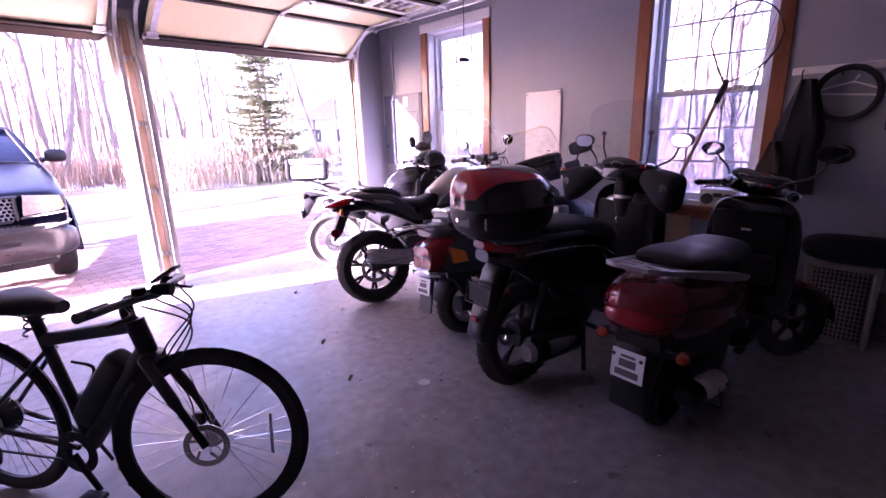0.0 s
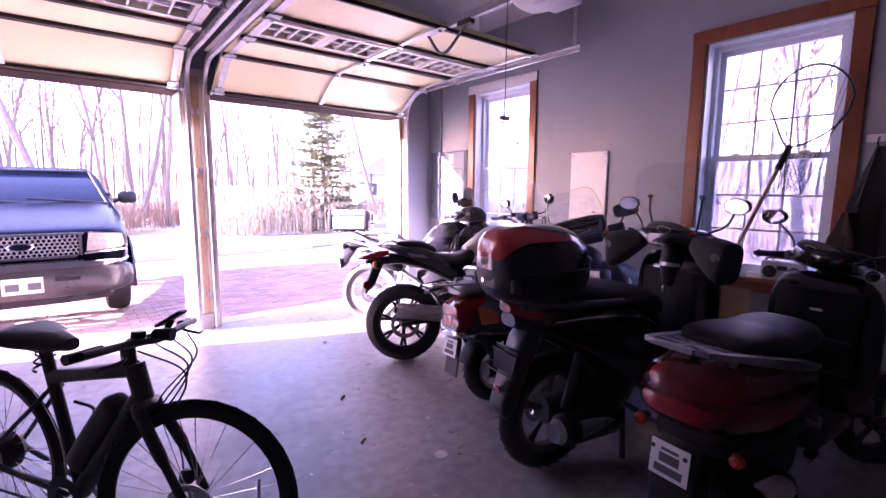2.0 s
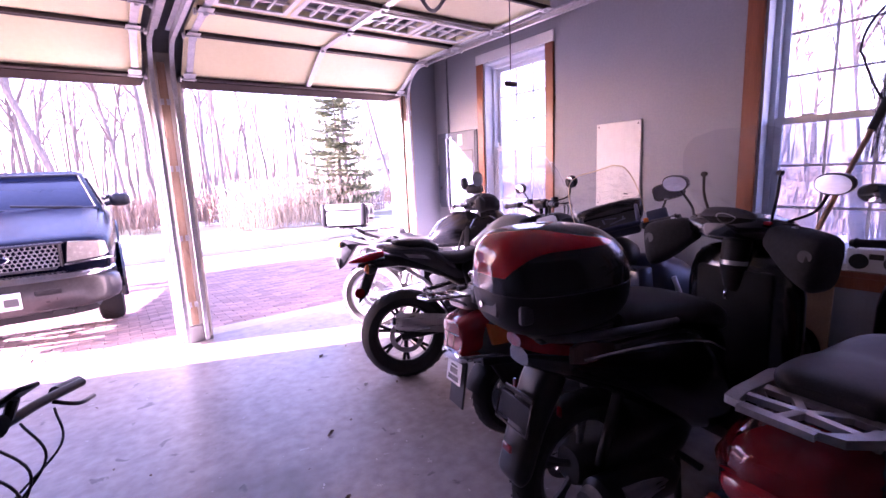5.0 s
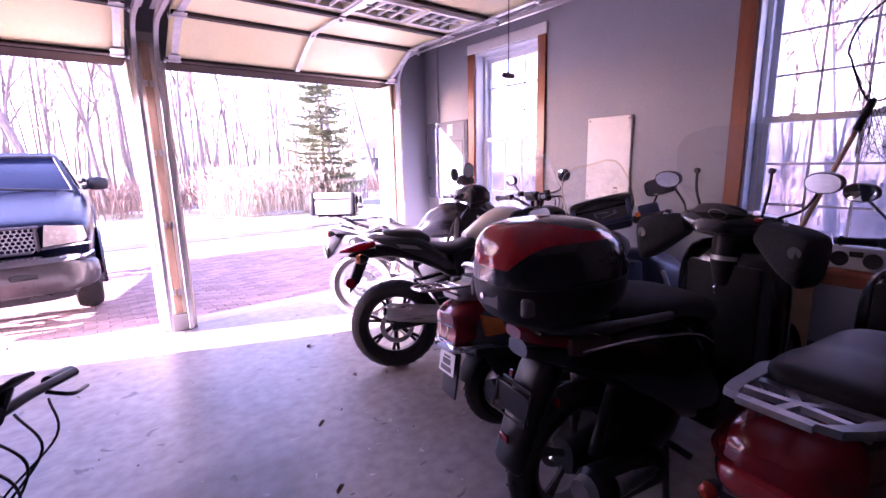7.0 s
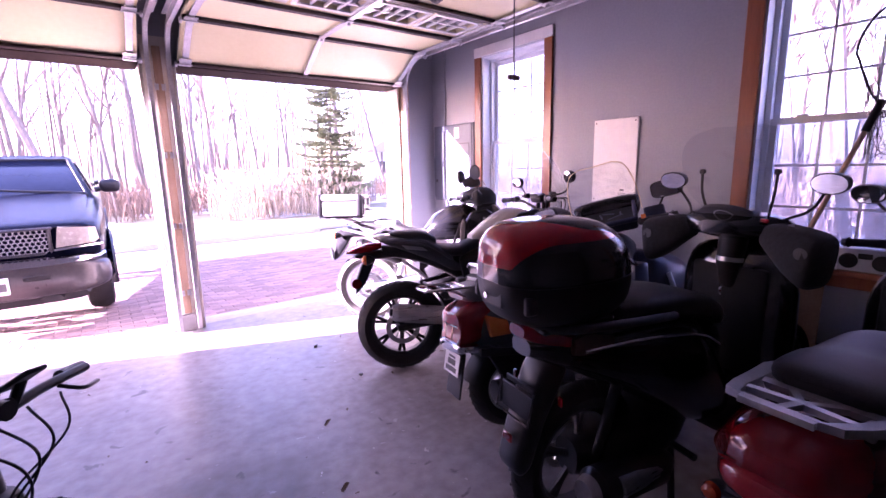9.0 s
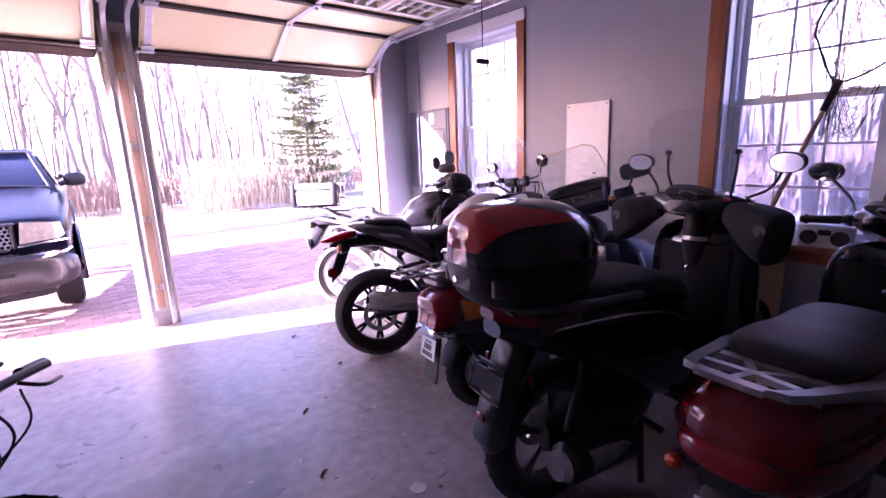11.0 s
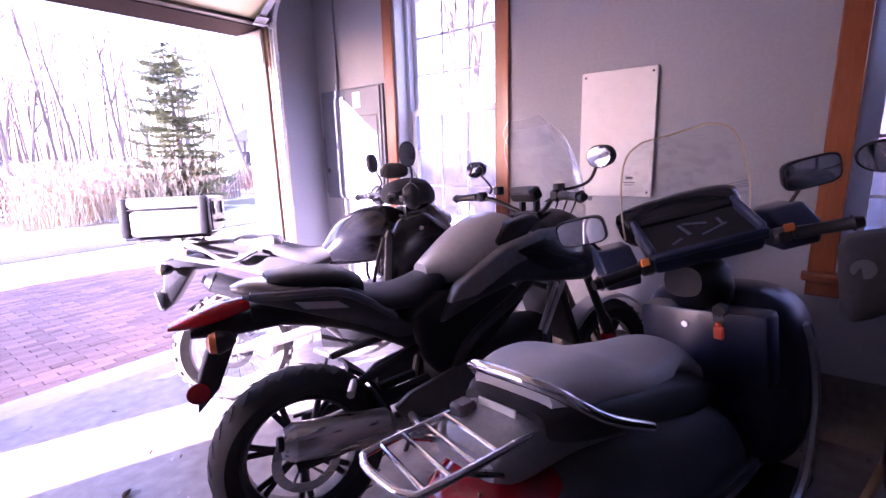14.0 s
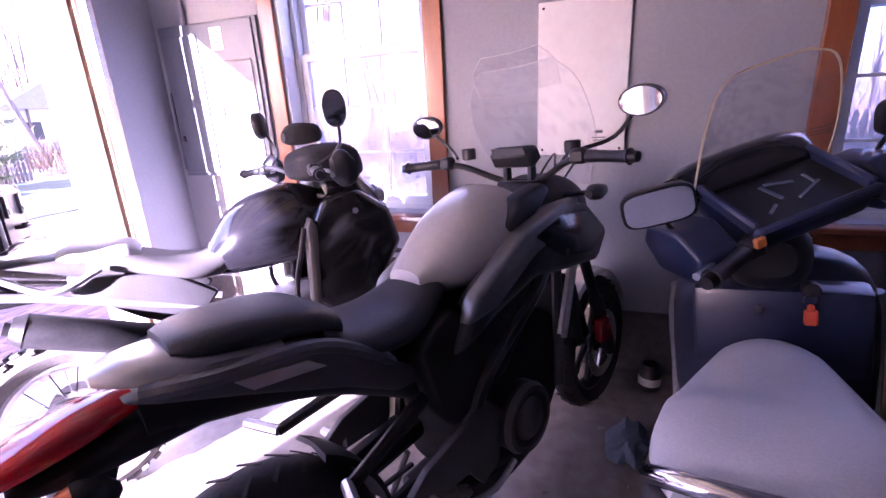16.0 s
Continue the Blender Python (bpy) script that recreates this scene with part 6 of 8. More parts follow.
    # handlebar cover, dash, muffs
    part("bar_cover", loft([(0.78, 1.13, 0.08, 0.03, 3), (0.84, 1.135, 0.19, 0.055, 2.6), (0.93, 1.13, 0.24, 0.07, 2.4), (1.02, 1.10, 0.18, 0.07, 2.4), (1.09, 1.06, 0.08, 0.04)], 26), GLOSSBLK, r, "gloss black handlebar cover")
    t = Matrix.Translation((0.84, 0, 1.185)) @ pose(0, 0, 0, 0, -52, 0)
    part("dash_glass", rings(B(), [sring((0.012, 0, 0), 0.11, 0.055, 2.2, 28), sring((-0.006, 0, 0), 0.115, 0.058, 2.2, 28), sring((-0.012, 0, 0), 0.10, 0.05, 2.2, 28)]), GUNMETAL, r, "round instrument cluster").data.transform(t)
    part("dial_ring", lathe(B(), [(0.040, -0.014), (0.046, -0.014), (0.046, -0.010), (0.040, -0.010), (0.040, -0.014)], (0, 0, 0), "X", 26, cap=False), ALU, r).data.transform(t)
    part("column_cover", tube(B(), [(0.92, 0, 1.10), (0.90, 0, 0.96), (0.93, 0, 0.86)], [0.06, 0.055, 0.05], 16), BLACKP, r)
    part("column_band", tube(B(), [(0.905, 0, 0.985), (0.903, 0, 0.965)], 0.058, 16), ALU, r)
    part("red_switch", box(B(), (0.82, -0.17, 1.17), (0.02, 0.03, 0.016), 0.004), REDLENS, r)
    for y in (-1, 1):
        muff = loft([(0.0, 0.01, 0.045, 0.045, 3), (0.06, 0.0, 0.07, 0.07, 3.4), (0.14, -0.025, 0.085, 0.095, 4), (0.21, -0.045, 0.085, 0.105, 4), (0.235, -0.05, 0.06, 0.08, 4)], 22)
        muff.transform(Matrix.Translation((0.87, y * 0.16, 1.10)) @ pose(0, 0, 0, 0, 8, y * 98))
        part("hand_muff", muff, CLOTH, r, "black padded hand muff")
        part("muff_badge", disc(B(), (0.762, y * 0.335, 1.065), 0.024, 0.008, "X", 18), GUNMETAL, r)
        mirror(r, (0.90, y * 0.20, 1.17), (0.93, y * 0.33, 1.32), 0.135, 0.085, I4, y * 6, 2.2)
        part("screen_stay", tube(B(), smoothline([(0.92, y * 0.13, 1.17), (0.90, y * 0.155, 1.27), (0.90, y * 0.16, 1.36)], 4), 0.006, 8), SATBLK, r)
        part("stay_knob", disc(B(), (0.90, y * 0.16, 1.365), 0.012, 0.02, "X", 12), SATBLK, r)
        part("lever", tube(B(), [(0.86, y * 0.2, 1.14), (0.83, y * 0.27, 1.16)], 0.007, 6), ALU, r)
    windscreen(r, [(1.10, 1.10, 0.12, 0.03), (1.02, 1.25, 0.24, 0.08), (0.96, 1.42, 0.25, 0.09), (0.92, 1.52, 0.20, 0.07), (0.91, 1.56, 0.10, 0.03)])
    part("headlamp", loft([(1.06, 1.08, 0.10, 0.05), (1.11, 1.06, 0.08, 0.045), (1.13, 1.05, 0.03, 0.02)], 16), CLEARLENS, r)
    return r


black_scooter()


def cut(bm, level):
    """Cut a mesh along the zero line of a function of place, and return the positive side as a bmesh of its own."""
    fresh = set()
    for e in bm.edges[:]:
        a, b = level(e.verts[0].co), level(e.verts[1].co)
        if a * b < 0:
            fresh.add(bmesh.utils.edge_split(e, e.verts[0], min(0.98, max(0.02, a / (a - b))))[1])
    for f in bm.faces[:]:
        on = [v for v in f.verts if v in fresh]
        if len(on) == 2 and not any(on[0] in e.verts and on[1] in e.verts for e in f.edges):
            bmesh.utils.face_split(f, on[0], on[1])
    flags = [level(f.calc_center_median()) > 0 for f in bm.faces]
    other = bm.copy()
    bmesh.ops.delete(bm, geom=[f for f, k in zip(bm.faces[:], flags) if k], context="FACES")
    bmesh.ops.delete(other, geom=[f for f, k in zip(other.faces[:], flags) if not k], context="FACES")
    return other


def red_case():
    """A rounded top box: black shell and arched side panels, a red band round the lid, a gloss black roof."""
    t = pose(-1.952, -3.492, 0, 0, 0, -9.4) @ pose(-0.10, 0.015, 0.872) @ Matrix.Diagonal((0.94, 0.95, 0.98, 1))
    r = thing("top_case", t, "glossy red and black scooter top box with chrome accents", "luggage case")
    secs = [(-0.305, 0.205, 0.05, 0.06, 2.6), (-0.285, 0.20, 0.115, 0.125, 2.8), (-0.23, 0.195, 0.168, 0.168, 3.1, 0, 0.84), (-0.10, 0.19, 0.205, 0.186, 3.3, 0, 0.80), (0.08, 0.185, 0.205, 0.182, 3.1, 0, 0.80), (0.20, 0.172, 0.165, 0.155, 2.8, 0, 0.84), (0.27, 0.16, 0.10, 0.105, 2.6), (0.295, 0.155, 0.04, 0.05, 2.4)]
    SEAM = 0.172

    def arch(c):
        """Upper edge of the black side panel, which sweeps up from the rear corner and runs forward."""
        u = (c.x + 0.295) + 1.2 * max(0.0, abs(c.y) - 0.07)
        u = min(1.0, max(0.0, (u - 0.04) / 0.24))
        return 0.228 + 0.078 * (u * (2 - u)) + 0.5 * max(0.0, c.x - 0.12)

    def roof_edge(c):
        if c.z < 0.27:
            return -1.0
        return 1.0 - ((c.x - 0.05) / 0.23) ** 2 - (c.y / 0.145) ** 2

    whole = loft(secs, 60, 10)
    roof = cut(whole, roof_edge)
    upper = cut(whole, lambda c: c.z - SEAM)
    red = cut(upper, lambda c: c.z - arch(c))
    lid = upper
    part("lower_shell", whole, BLACKP, r, "black lower shell")
    part("lid", lid, GLOSSBLK, r, "gloss black arched lid")
    part("red_cover", red, CASERED, r, "bright red band round the lid")
    part("roof_panel", roof, GLOSSBLK, r)
    rim = [(x * 1.012, z, w * 1.012, 0.004, p) for x, z, w, p in ((-0.303, SEAM, 0.05, 2.6), (-0.285, SEAM, 0.115, 2.8), (-0.23, SEAM, 0.168, 3.1), (-0.10, SEAM, 0.205, 3.3), (0.08, SEAM, 0.205, 3.1), (0.20, SEAM, 0.165, 2.8), (0.27, SEAM, 0.10, 2.6), (0.294, SEAM, 0.04, 2.4))]
    part("seam_rib", loft(rim, 30), SATBLK, r)
    part("vent", box(B(), (-0.06, 0, 0.372), (0.05, 0.035, 0.014), 0.005), GLOSSBLK, r)
    for y in (-1, 1):
        part("chrome_fin", prism([(0.17, 0.235), (0.195, 0.225), (0.235, 0.20), (0.225, 0.195), (0.195, 0.205)], y * 0.13, y * 0.172, 0.003), CHROME, r, "chrome accent", angle=60)
        part("side_clip", box(B(), (-0.245, y * 0.15, 0.115), (0.05, 0.03, 0.06), 0.008), GUNMETAL, r)
    part("lock_plate", box(B(), (-0.292, 0.0, 0.125), (0.016, 0.13, 0.075), 0.008), GUNMETAL, r, "grey lock plate")
    part("lock", disc(B(), (-0.302, 0.03, 0.12), 0.012, 0.01, "X", 14), CHROME, r)
    part("base_plate", box(B(), (0, 0, 0.004), (0.34, 0.26, 0.02), 0.006), BLACKP, r)
    return r


red_case()


# ---- scooter E: small dark red scooter ----
def red_scooter():
    r = thing("scooter", pose(-1.78, -4.22, 0, 0, 0, -6), "dark red and black scooter with a silver rack", "scooter", "parked scooters")
    wheel(r, (0, 0, 0.215), 0.215, 0.10, 0.13, 5, rim=SATBLK, name="rear_wheel")
    S = steering(0.93, 0.9, -34)
    wheel(r, (1.26, 0, 0.225), 0.225, 0.09, 0.15, 5, S, rim=SATBLK, name="front_wheel")
    part("body", loft([(-0.40, 0.70, 0.06, 0.05, 3), (-0.36, 0.69, 0.13, 0.10, 3, 0.15), (-0.22, 0.665, 0.175, 0.15, 2.8, 0, 0.85), (0.02, 0.64, 0.195, 0.175, 2.8, 0, 0.8), (0.28, 0.62, 0.19, 0.175, 2.8, 0, 0.8), (0.48, 0.58, 0.165, 0.16, 2.8, 0, 0.85), (0.60, 0.54, 0.11, 0.11, 2.6)], 30), WINERED, r, "glossy dark red bodywork")
    part("body_crease", loft([(-0.395, 0.695, 0.115, 0.006, 3), (-0.30, 0.685, 0.172, 0.006, 3), (-0.1, 0.67, 0.2, 0.006, 3), (0.15, 0.655, 0.203, 0.006, 3), (0.3, 0.65, 0.19, 0.004, 3)], 26), WINERED, r)
    part("lower_body", loft([(-0.30, 0.52, 0.10, 0.05, 3), (-0.1, 0.47, 0.14, 0.08, 3), (0.2, 0.44, 0.15, 0.09, 3), (0.5, 0.42, 0.13, 0.08, 3)], 20), BLACKP, r)
    part("tail_lamp", loft([(-0.415, 0.655, 0.06, 0.03, 3), (-0.395, 0.655, 0.11, 0.04, 3), (-0.34, 0.65, 0.14, 0.035, 3)], 18), REDLENS, r, "red tail lamp in the tail")
    for y in (-1, 1):
        indicator(r, (-0.26, y * 0.10, 0.50), (0, y * 0.07, -0.004), lens=REDAMBER, r=0.026)
        part("name_bar", box(B(), (0.20, y * 0.1985, 0.655), (0.13, 0.003, 0.018), 0.0, Matrix.Rotation(radians(5), 4, "Y")), GUNMETAL, r, "small lettering shown as a bar", smooth=False)
    # silver tail rack with cut-outs, falling towards the seat's sides
    def rack_z(x):
        return 0.872 - 0.21 * (x + 0.415)

    side = [(-0.40, 0.06), (-0.385, 0.10), (-0.30, 0.125), (-0.16, 0.15), (0.02, 0.185), (0.20, 0.20), (0.30, 0.195)]
    rk = part("rack", rings(B(), [[(x, -y - w, rack_z(x) - h), (x, -y + w, rack_z(x) - h), (x, -y + w, rack_z(x) + h), (x, -y - w, rack_z(x) + h)] for (x, y), w, h in zip(side, (0.014, 0.016, 0.016, 0.019, 0.024, 0.022, 0.010), (0.009, 0.010, 0.011, 0.015, 0.019, 0.015, 0.006))]), CASTSILVER, r, "silver cast tail rack")
    part("rack_arm", rings(B(), [[(x, y - w, rack_z(x) - h), (x, y + w, rack_z(x) - h), (x, y + w, rack_z(x) + h), (x, y - w, rack_z(x) + h)] for (x, y), w, h in zip(side, (0.014, 0.016, 0.016, 0.019, 0.024, 0.022, 0.010), (0.009, 0.010, 0.011, 0.015, 0.019, 0.015, 0.006))]), CASTSILVER, rk)
    for (x0, y0), (x1, y1), w in (((-0.402, -0.075), (-0.402, 0.075), 0.014), ((-0.16, -0.15), (-0.16, 0.15), 0.016), ((-0.295, -0.12), (-0.275, 0.0), 0.010), ((-0.295, 0.12), (-0.275, 0.0), 0.010), ((-0.275, 0.0), (-0.17, -0.055), 0.010), ((-0.275, 0.0), (-0.17, 0.055), 0.010), ((-0.40, 0.0), (-0.275, 0.0), 0.010)):
        a, b = Vector((x0, y0, rack_z(x0))), Vector((x1, y1, rack_z(x1)))
        n = Vector((0, 0, 1)).cross(b - a).normalized() * w
        u = Vector((0, 0, 0.008))
        part("rack_web", rings(B(), [[q - n - u, q + n - u, q + n + u, q - n + u] for q in (a, b)]), CASTSILVER, rk)
    for y in (-1, 1):
        part("rack_foot", tube(B(), [(-0.22, y * 0.12, rack_z(-0.22)), (-0.20, y * 0.10, 0.77)], 0.016, 8), CASTSILVER, rk)
    part("seat", loft([(-0.15, 0.835, 0.09, 0.018, 3), (-0.10, 0.84, 0.14, 0.036, 3), (0.06, 0.83, 0.16, 0.048, 3, 0, 0.8), (0.20, 0.805, 0.17, 0.055, 3, 0, 0.74), (0.32, 0.80, 0.17, 0.058, 3, 0, 0.74), (0.46, 0.805, 0.15, 0.05, 3, 0, 0.8), (0.57, 0.775, 0.09, 0.035)], 24), VINYLBLK, r, "dark grey vinyl scooter seat")
    # rear mudguard and plate
    part("mudguard", prism([(-0.18, 0.50), (-0.30, 0.50), (-0.345, 0.38), (-0.36, 0.22), (-0.335, 0.20), (-0.30, 0.30), (-0.22, 0.42)], -0.085, 0.085, 0.012), BLACKP, r, angle=60)
    plate(r, (-0.368, 0, 0.43), 0.145, 0.13, 6)
    for y in (-0.06, 0.06):
        part("plate_bolt", disc(B(), (-0.374, y, 0.47), 0.008, 0.006, "X", 10), DARKSTEEL, r)
    # engine, silencer
    part("engine", loft([(-0.05, 0.23, 0.06, 0.07), (0.08, 0.24, 0.12, 0.10, 3), (0.4, 0.28, 0.12, 0.12, 3), (0.52, 0.32, 0.07, 0.07)], 18), SATBLK, r)
    s = part("silencer", tube(B(), [(-0.16, -0.155, 0.26), (-0.12, -0.155, 0.255), (0.20, -0.15, 0.22), (0.26, -0.145, 0.22)], [0.035, 0.06, 0.056, 0.03], 20), SATBLK, r)
    hs_ = part("heat_shield", tube(B(), [(-0.06, -0.19, 0.285), (-0.045, -0.19, 0.285), (0.10, -0.185, 0.262), (0.15, -0.18, 0.25)], [0.040, 0.052, 0.050, 0.034], 20), PALESHIELD, s, "pale plastic silencer cover")
    for x in (-0.02, 0.08):
        part("cover_screw", disc(B(), (x, -0.240, 0.281 - 0.1 * (x + 0.02)), 0.008, 0.008, "Y", 10), DARKSTEEL, hs_)
    part("stand", tube(B(), [(0.34, -0.12, 0.16), (0.30, -0.16, 0.005), (0.30, 0.16, 0.005), (0.34, 0.12, 0.16)], 0.012, 8), SATBLK, r)
    part("round_lock", disc(B(), (0.34, -0.19, 0.475), 0.026, 0.04, "Y", 16), CHROME, r, "small chrome lamp")
    # floor, shield, bars
    part("floor_board", box(B(), (0.70, 0, 0.30), (0.42, 0.33, 0.07), 0.02, seg=2), BLACKP, r)
    part("leg_shield", loft([(0.84, 0.64, 0.15, 0.26, 4), (0.88, 0.66, 0.225, 0.33, 4), (0.94, 0.66, 0.235, 0.34, 3.6), (1.05, 0.64, 0.18, 0.29, 3), (1.17, 0.62, 0.09, 0.18, 2.6)], 26), GLOSSBLK, r)
    part("inner_shield", box(B(), (0.845, 0, 0.70), (0.03, 0.36, 0.46), 0.02, seg=2), DULLBLK, r)
    part("shelf", box(B(), (0.82, 0, 0.62), (0.06, 0.32, 0.16), 0.02, seg=2), BLACKP, r)
    part("glove_latch", box(B(), (0.826, 0.0, 0.83), (0.012, 0.05, 0.012), 0.003), ALU, r)
    moved(part("front_mudguard", rings(B(), [[Vector((1.26 + q * math.cos(a), y, 0.225 + q * math.sin(a))) for q, y in ((0.24, -0.055), (0.255, 0), (0.24, 0.055), (0.247, 0))] for a in np.linspace(radians(0), radians(160), 12)]), WINERED, r), S)
    moved(part("bar_cover", loft([(0.80, 1.08, 0.06, 0.03, 3), (0.85, 1.08, 0.16, 0.055, 2.6), (0.94, 1.075, 0.22, 0.065, 2.4), (1.02, 1.05, 0.15, 0.06, 2.4), (1.08, 1.02, 0.06, 0.03)], 26), GLOSSBLK, r, "gloss black handlebar cover"), S)
    t = S @ Matrix.Translation((0.855, 0, 1.125)) @ pose(0, 0, 0, 0, -50, 0)
    moved(part("dash_glass", rings(B(), [sring((0.012, 0, 0), 0.10, 0.05, 2.2, 28), sring((-0.008, 0, 0), 0.105, 0.052, 2.2, 28), sring((-0.014, 0, 0), 0.09, 0.044, 2.2, 28)]), GUNMETAL, r), t)
    moved(part("dial_ring", lathe(B(), [(0.036, -0.017), (0.042, -0.017), (0.042, -0.012), (0.036, -0.012), (0.036, -0.017)], (0, 0, 0), "X", 26, cap=False), ALU, r), t)
    moved(part("column_cover", tube(B(), [(0.95, 0, 1.04), (0.92, 0, 0.94), (0.95, 0, 0.86)], [0.055, 0.05, 0.05], 16), BLACKP, r), S)
    moved(part("red_button", box(B(), (0.83, -0.19, 1.09), (0.016, 0.022, 0.016), 0.004), REDLENS, r), S)
    for y in (-1, 1):
        grip(r, (0.88, y * 0.24, 1.06), (0.82, y * 0.36, 1.05), S, 0.018)
        mirror(r, (0.90, y * 0.20, 1.09), (0.93, y * 0.425, 1.255), 0.15, 0.088, S, 15, 2.2)
    part("side_step", box(B(), (0.35, -0.19, 0.33), (0.07, 0.04, 0.03), 0.008), BLACKP, r)
    return r


red_scooter()


# ---- bicycle with a battery on the down tube ----
BIKEGREY = mat("dark_grey_frame_paint", (0.018, 0.018, 0.019), (0.03, 0.03, 0.031), 9, 0.4, 0.3)


def bicycle():
    r = thing("bicycle", pose(-4.045, -2.45, 0, 0, 0, -56.4) @ pose(0, 0, 0, -0.8, 0, 0), "dark grey electric bicycle with disc brakes on its kickstand", "bicycle")
    wheel(r, (0, 0, 0.345), 0.345, 0.038, 0.307, 32, rim=SATBLK, disc_r=0.08, disc_y=-0.05, wire=True, name="rear_wheel")
    S = Matrix.Translation((0.79, 0, 0.7)) @ Matrix.Rotation(radians(18), 4, Vector((-0.30, 0, 0.95)).normalized()) @ Matrix.Translation((-0.79, 0, -0.7))
    wheel(r, (0.96, 0, 0.345), 0.345, 0.038, 0.307, 32, S, rim=SATBLK, disc_r=0.08, disc_y=-0.05, wire=True, name="front_wheel")
    BAR = S @ Matrix.Translation((0.045, 0, -0.065))
    bb, st, ht, hb = (0.43, 0, 0.275), (0.325, 0, 0.70), (0.735, 0, 0.80), (0.77, 0, 0.68)
    part("frame", tube(tube(tube(tube(B(), [ht, hb], 0.032, 14), [st, (0.50, 0, 0.735), (0.735, 0, 0.785)], [0.026, 0.025, 0.029], 12), [bb, (0.765, 0, 0.695)], 0.035, 14), [bb, (0.295, 0, 0.80)], 0.021, 12), BIKEGREY, r, "dark grey diamond frame")
    for y in (-1, 1):
        part("seat_stay", tube(B(), [(0.335, y * 0.02, 0.66), (0.0, y * 0.062, 0.355)], 0.009, 8), BIKEGREY, r)
        part("chain_stay", tube(B(), [(0.41, y * 0.035, 0.275), (0.0, y * 0.062, 0.34)], 0.011, 8), BIKEGREY, r)
        moved(part("fork_blade", tube(B(), smoothline([(0.785, y * 0.045, 0.66), (0.87, y * 0.06, 0.52), (0.96, y * 0.058, 0.345)], 5), [0.020] * 6 + [0.014] * 5, 10), BIKEGREY, r), S)
        part("crank", tube(B(), [(0.43, y * 0.075, 0.275), (0.43 - y * 0.10, y * 0.085, 0.275 + y * 0.135)], [0.013, 0.011], 8), SATBLK, r)
        part("pedal", boxes(((0.43 - y * 0.10, y * 0.13, 0.275 + y * 0.135), (0.09, 0.085, 0.02)), bev=0.006), SATBLK, r)
        moved(part("grip", tube(B(), [(0.735, y * 0.20, 0.965), (0.71, y * 0.30, 0.96)], 0.016, 10), BLACKP, r), BAR)
        moved(part("brake_lever", tube(B(), smoothline([(0.765, y * 0.16, 0.955), (0.80, y * 0.20, 0.935), (0.775, y * 0.28, 0.925)], 4), 0.006, 6), SATBLK, r), BAR)
    moved(part("fork_crown", box(B(), (0.785, 0, 0.665), (0.055, 0.11, 0.045), 0.014), BIKEGREY, r), S)
    moved(part("stem", tube(B(), [(0.725, 0, 0.80), (0.715, 0, 0.865), (0.725, 0, 0.872), (0.845, 0, 0.905)], [0.022, 0.024, 0.02, 0.018], 12), SATBLK, r), S)
    moved(part("handlebar", tube(B(), smoothline([(0.74, -0.28, 0.965), (0.765, -0.12, 0.965), (0.78, 0, 0.955), (0.765, 0.12, 0.965), (0.74, 0.28, 0.965)], 5), 0.0125, 10), SATBLK, r), BAR)
    moved(part("display", box(B(), (0.80, 0.03, 1.02), (0.10, 0.055, 0.012), 0.004, Matrix.Rotation(radians(-32), 4, "Y")), BLACKP, r, "black handlebar display on a mount"), BAR)
    moved(part("display_mount", tube(B(), [(0.78, 0.03, 0.965), (0.80, 0.03, 1.015)], 0.012, 8), BLACKP, r), BAR)
    moved(part("lamp", tube(B(), [(0.80, -0.06, 0.985), (0.86, -0.06, 0.985)], [0.018, 0.022], 12), BLACKP, r), BAR)
    moved(part("bell", disc(B(), (0.775, -0.10, 0.99), 0.022, 0.025, "Z", 14), SATBLK, r), BAR)
    for k in range(4):
        moved(part("cable", tube(B(), smoothline([(0.80, -0.14 + k * 0.09, 0.95), (0.92 - 0.02 * k, -0.10 + k * 0.06, 0.88), (0.87 - 0.03 * k, -0.04 + k * 0.02, 0.76), (0.75, -0.02 + k * 0.012, 0.67)], 7), 0.0032, 6), BLACKP, r), BAR)
    moved(part("brake_hose", tube(B(), smoothline([(0.80, 0.05, 0.62), (0.86, 0.07, 0.48), (0.88, 0.06, 0.38)], 6), 0.003, 6), BLACKP, r), S)
    moved(part("brake_caliper", box(B(), (0.90, 0.045, 0.40), (0.05, 0.035, 0.05), 0.01), SATBLK, r), S)
    part("seat_post", tube(B(), [(0.30, 0, 0.76), (0.285, 0, 0.82)], 0.0135, 10), SATBLK, r)
    part("saddle", loft([(0.15, 0.84, 0.085, 0.022, 2.4), (0.19, 0.85, 0.105, 0.038, 2.4), (0.27, 0.845, 0.09, 0.038, 2.4), (0.36, 0.84, 0.05, 0.034, 2.4), (0.44, 0.835, 0.028, 0.022, 2.4)], 22), VINYLBLK, r, "wide black padded saddle")
    for y in (-0.025, 0.025):
        part("saddle_rail", tube(B(), smoothline([(0.20, y * 1.6, 0.815), (0.24, y, 0.80), (0.33, y, 0.80), (0.40, y * 0.6, 0.815)], 4), 0.0035, 6), SATBLK, r)
    part("spring_lock", tube(B(), [(0.305 + 0.028 * math.cos(a) - 0.004 * a * 0.4, 0.03 * math.sin(a), 0.81 - 0.010 * a / 2) for a in np.linspace(0, 8 * math.pi * 0.7, 60)], 0.0045, 6), BLACKP, r, "coiled black cable lock")
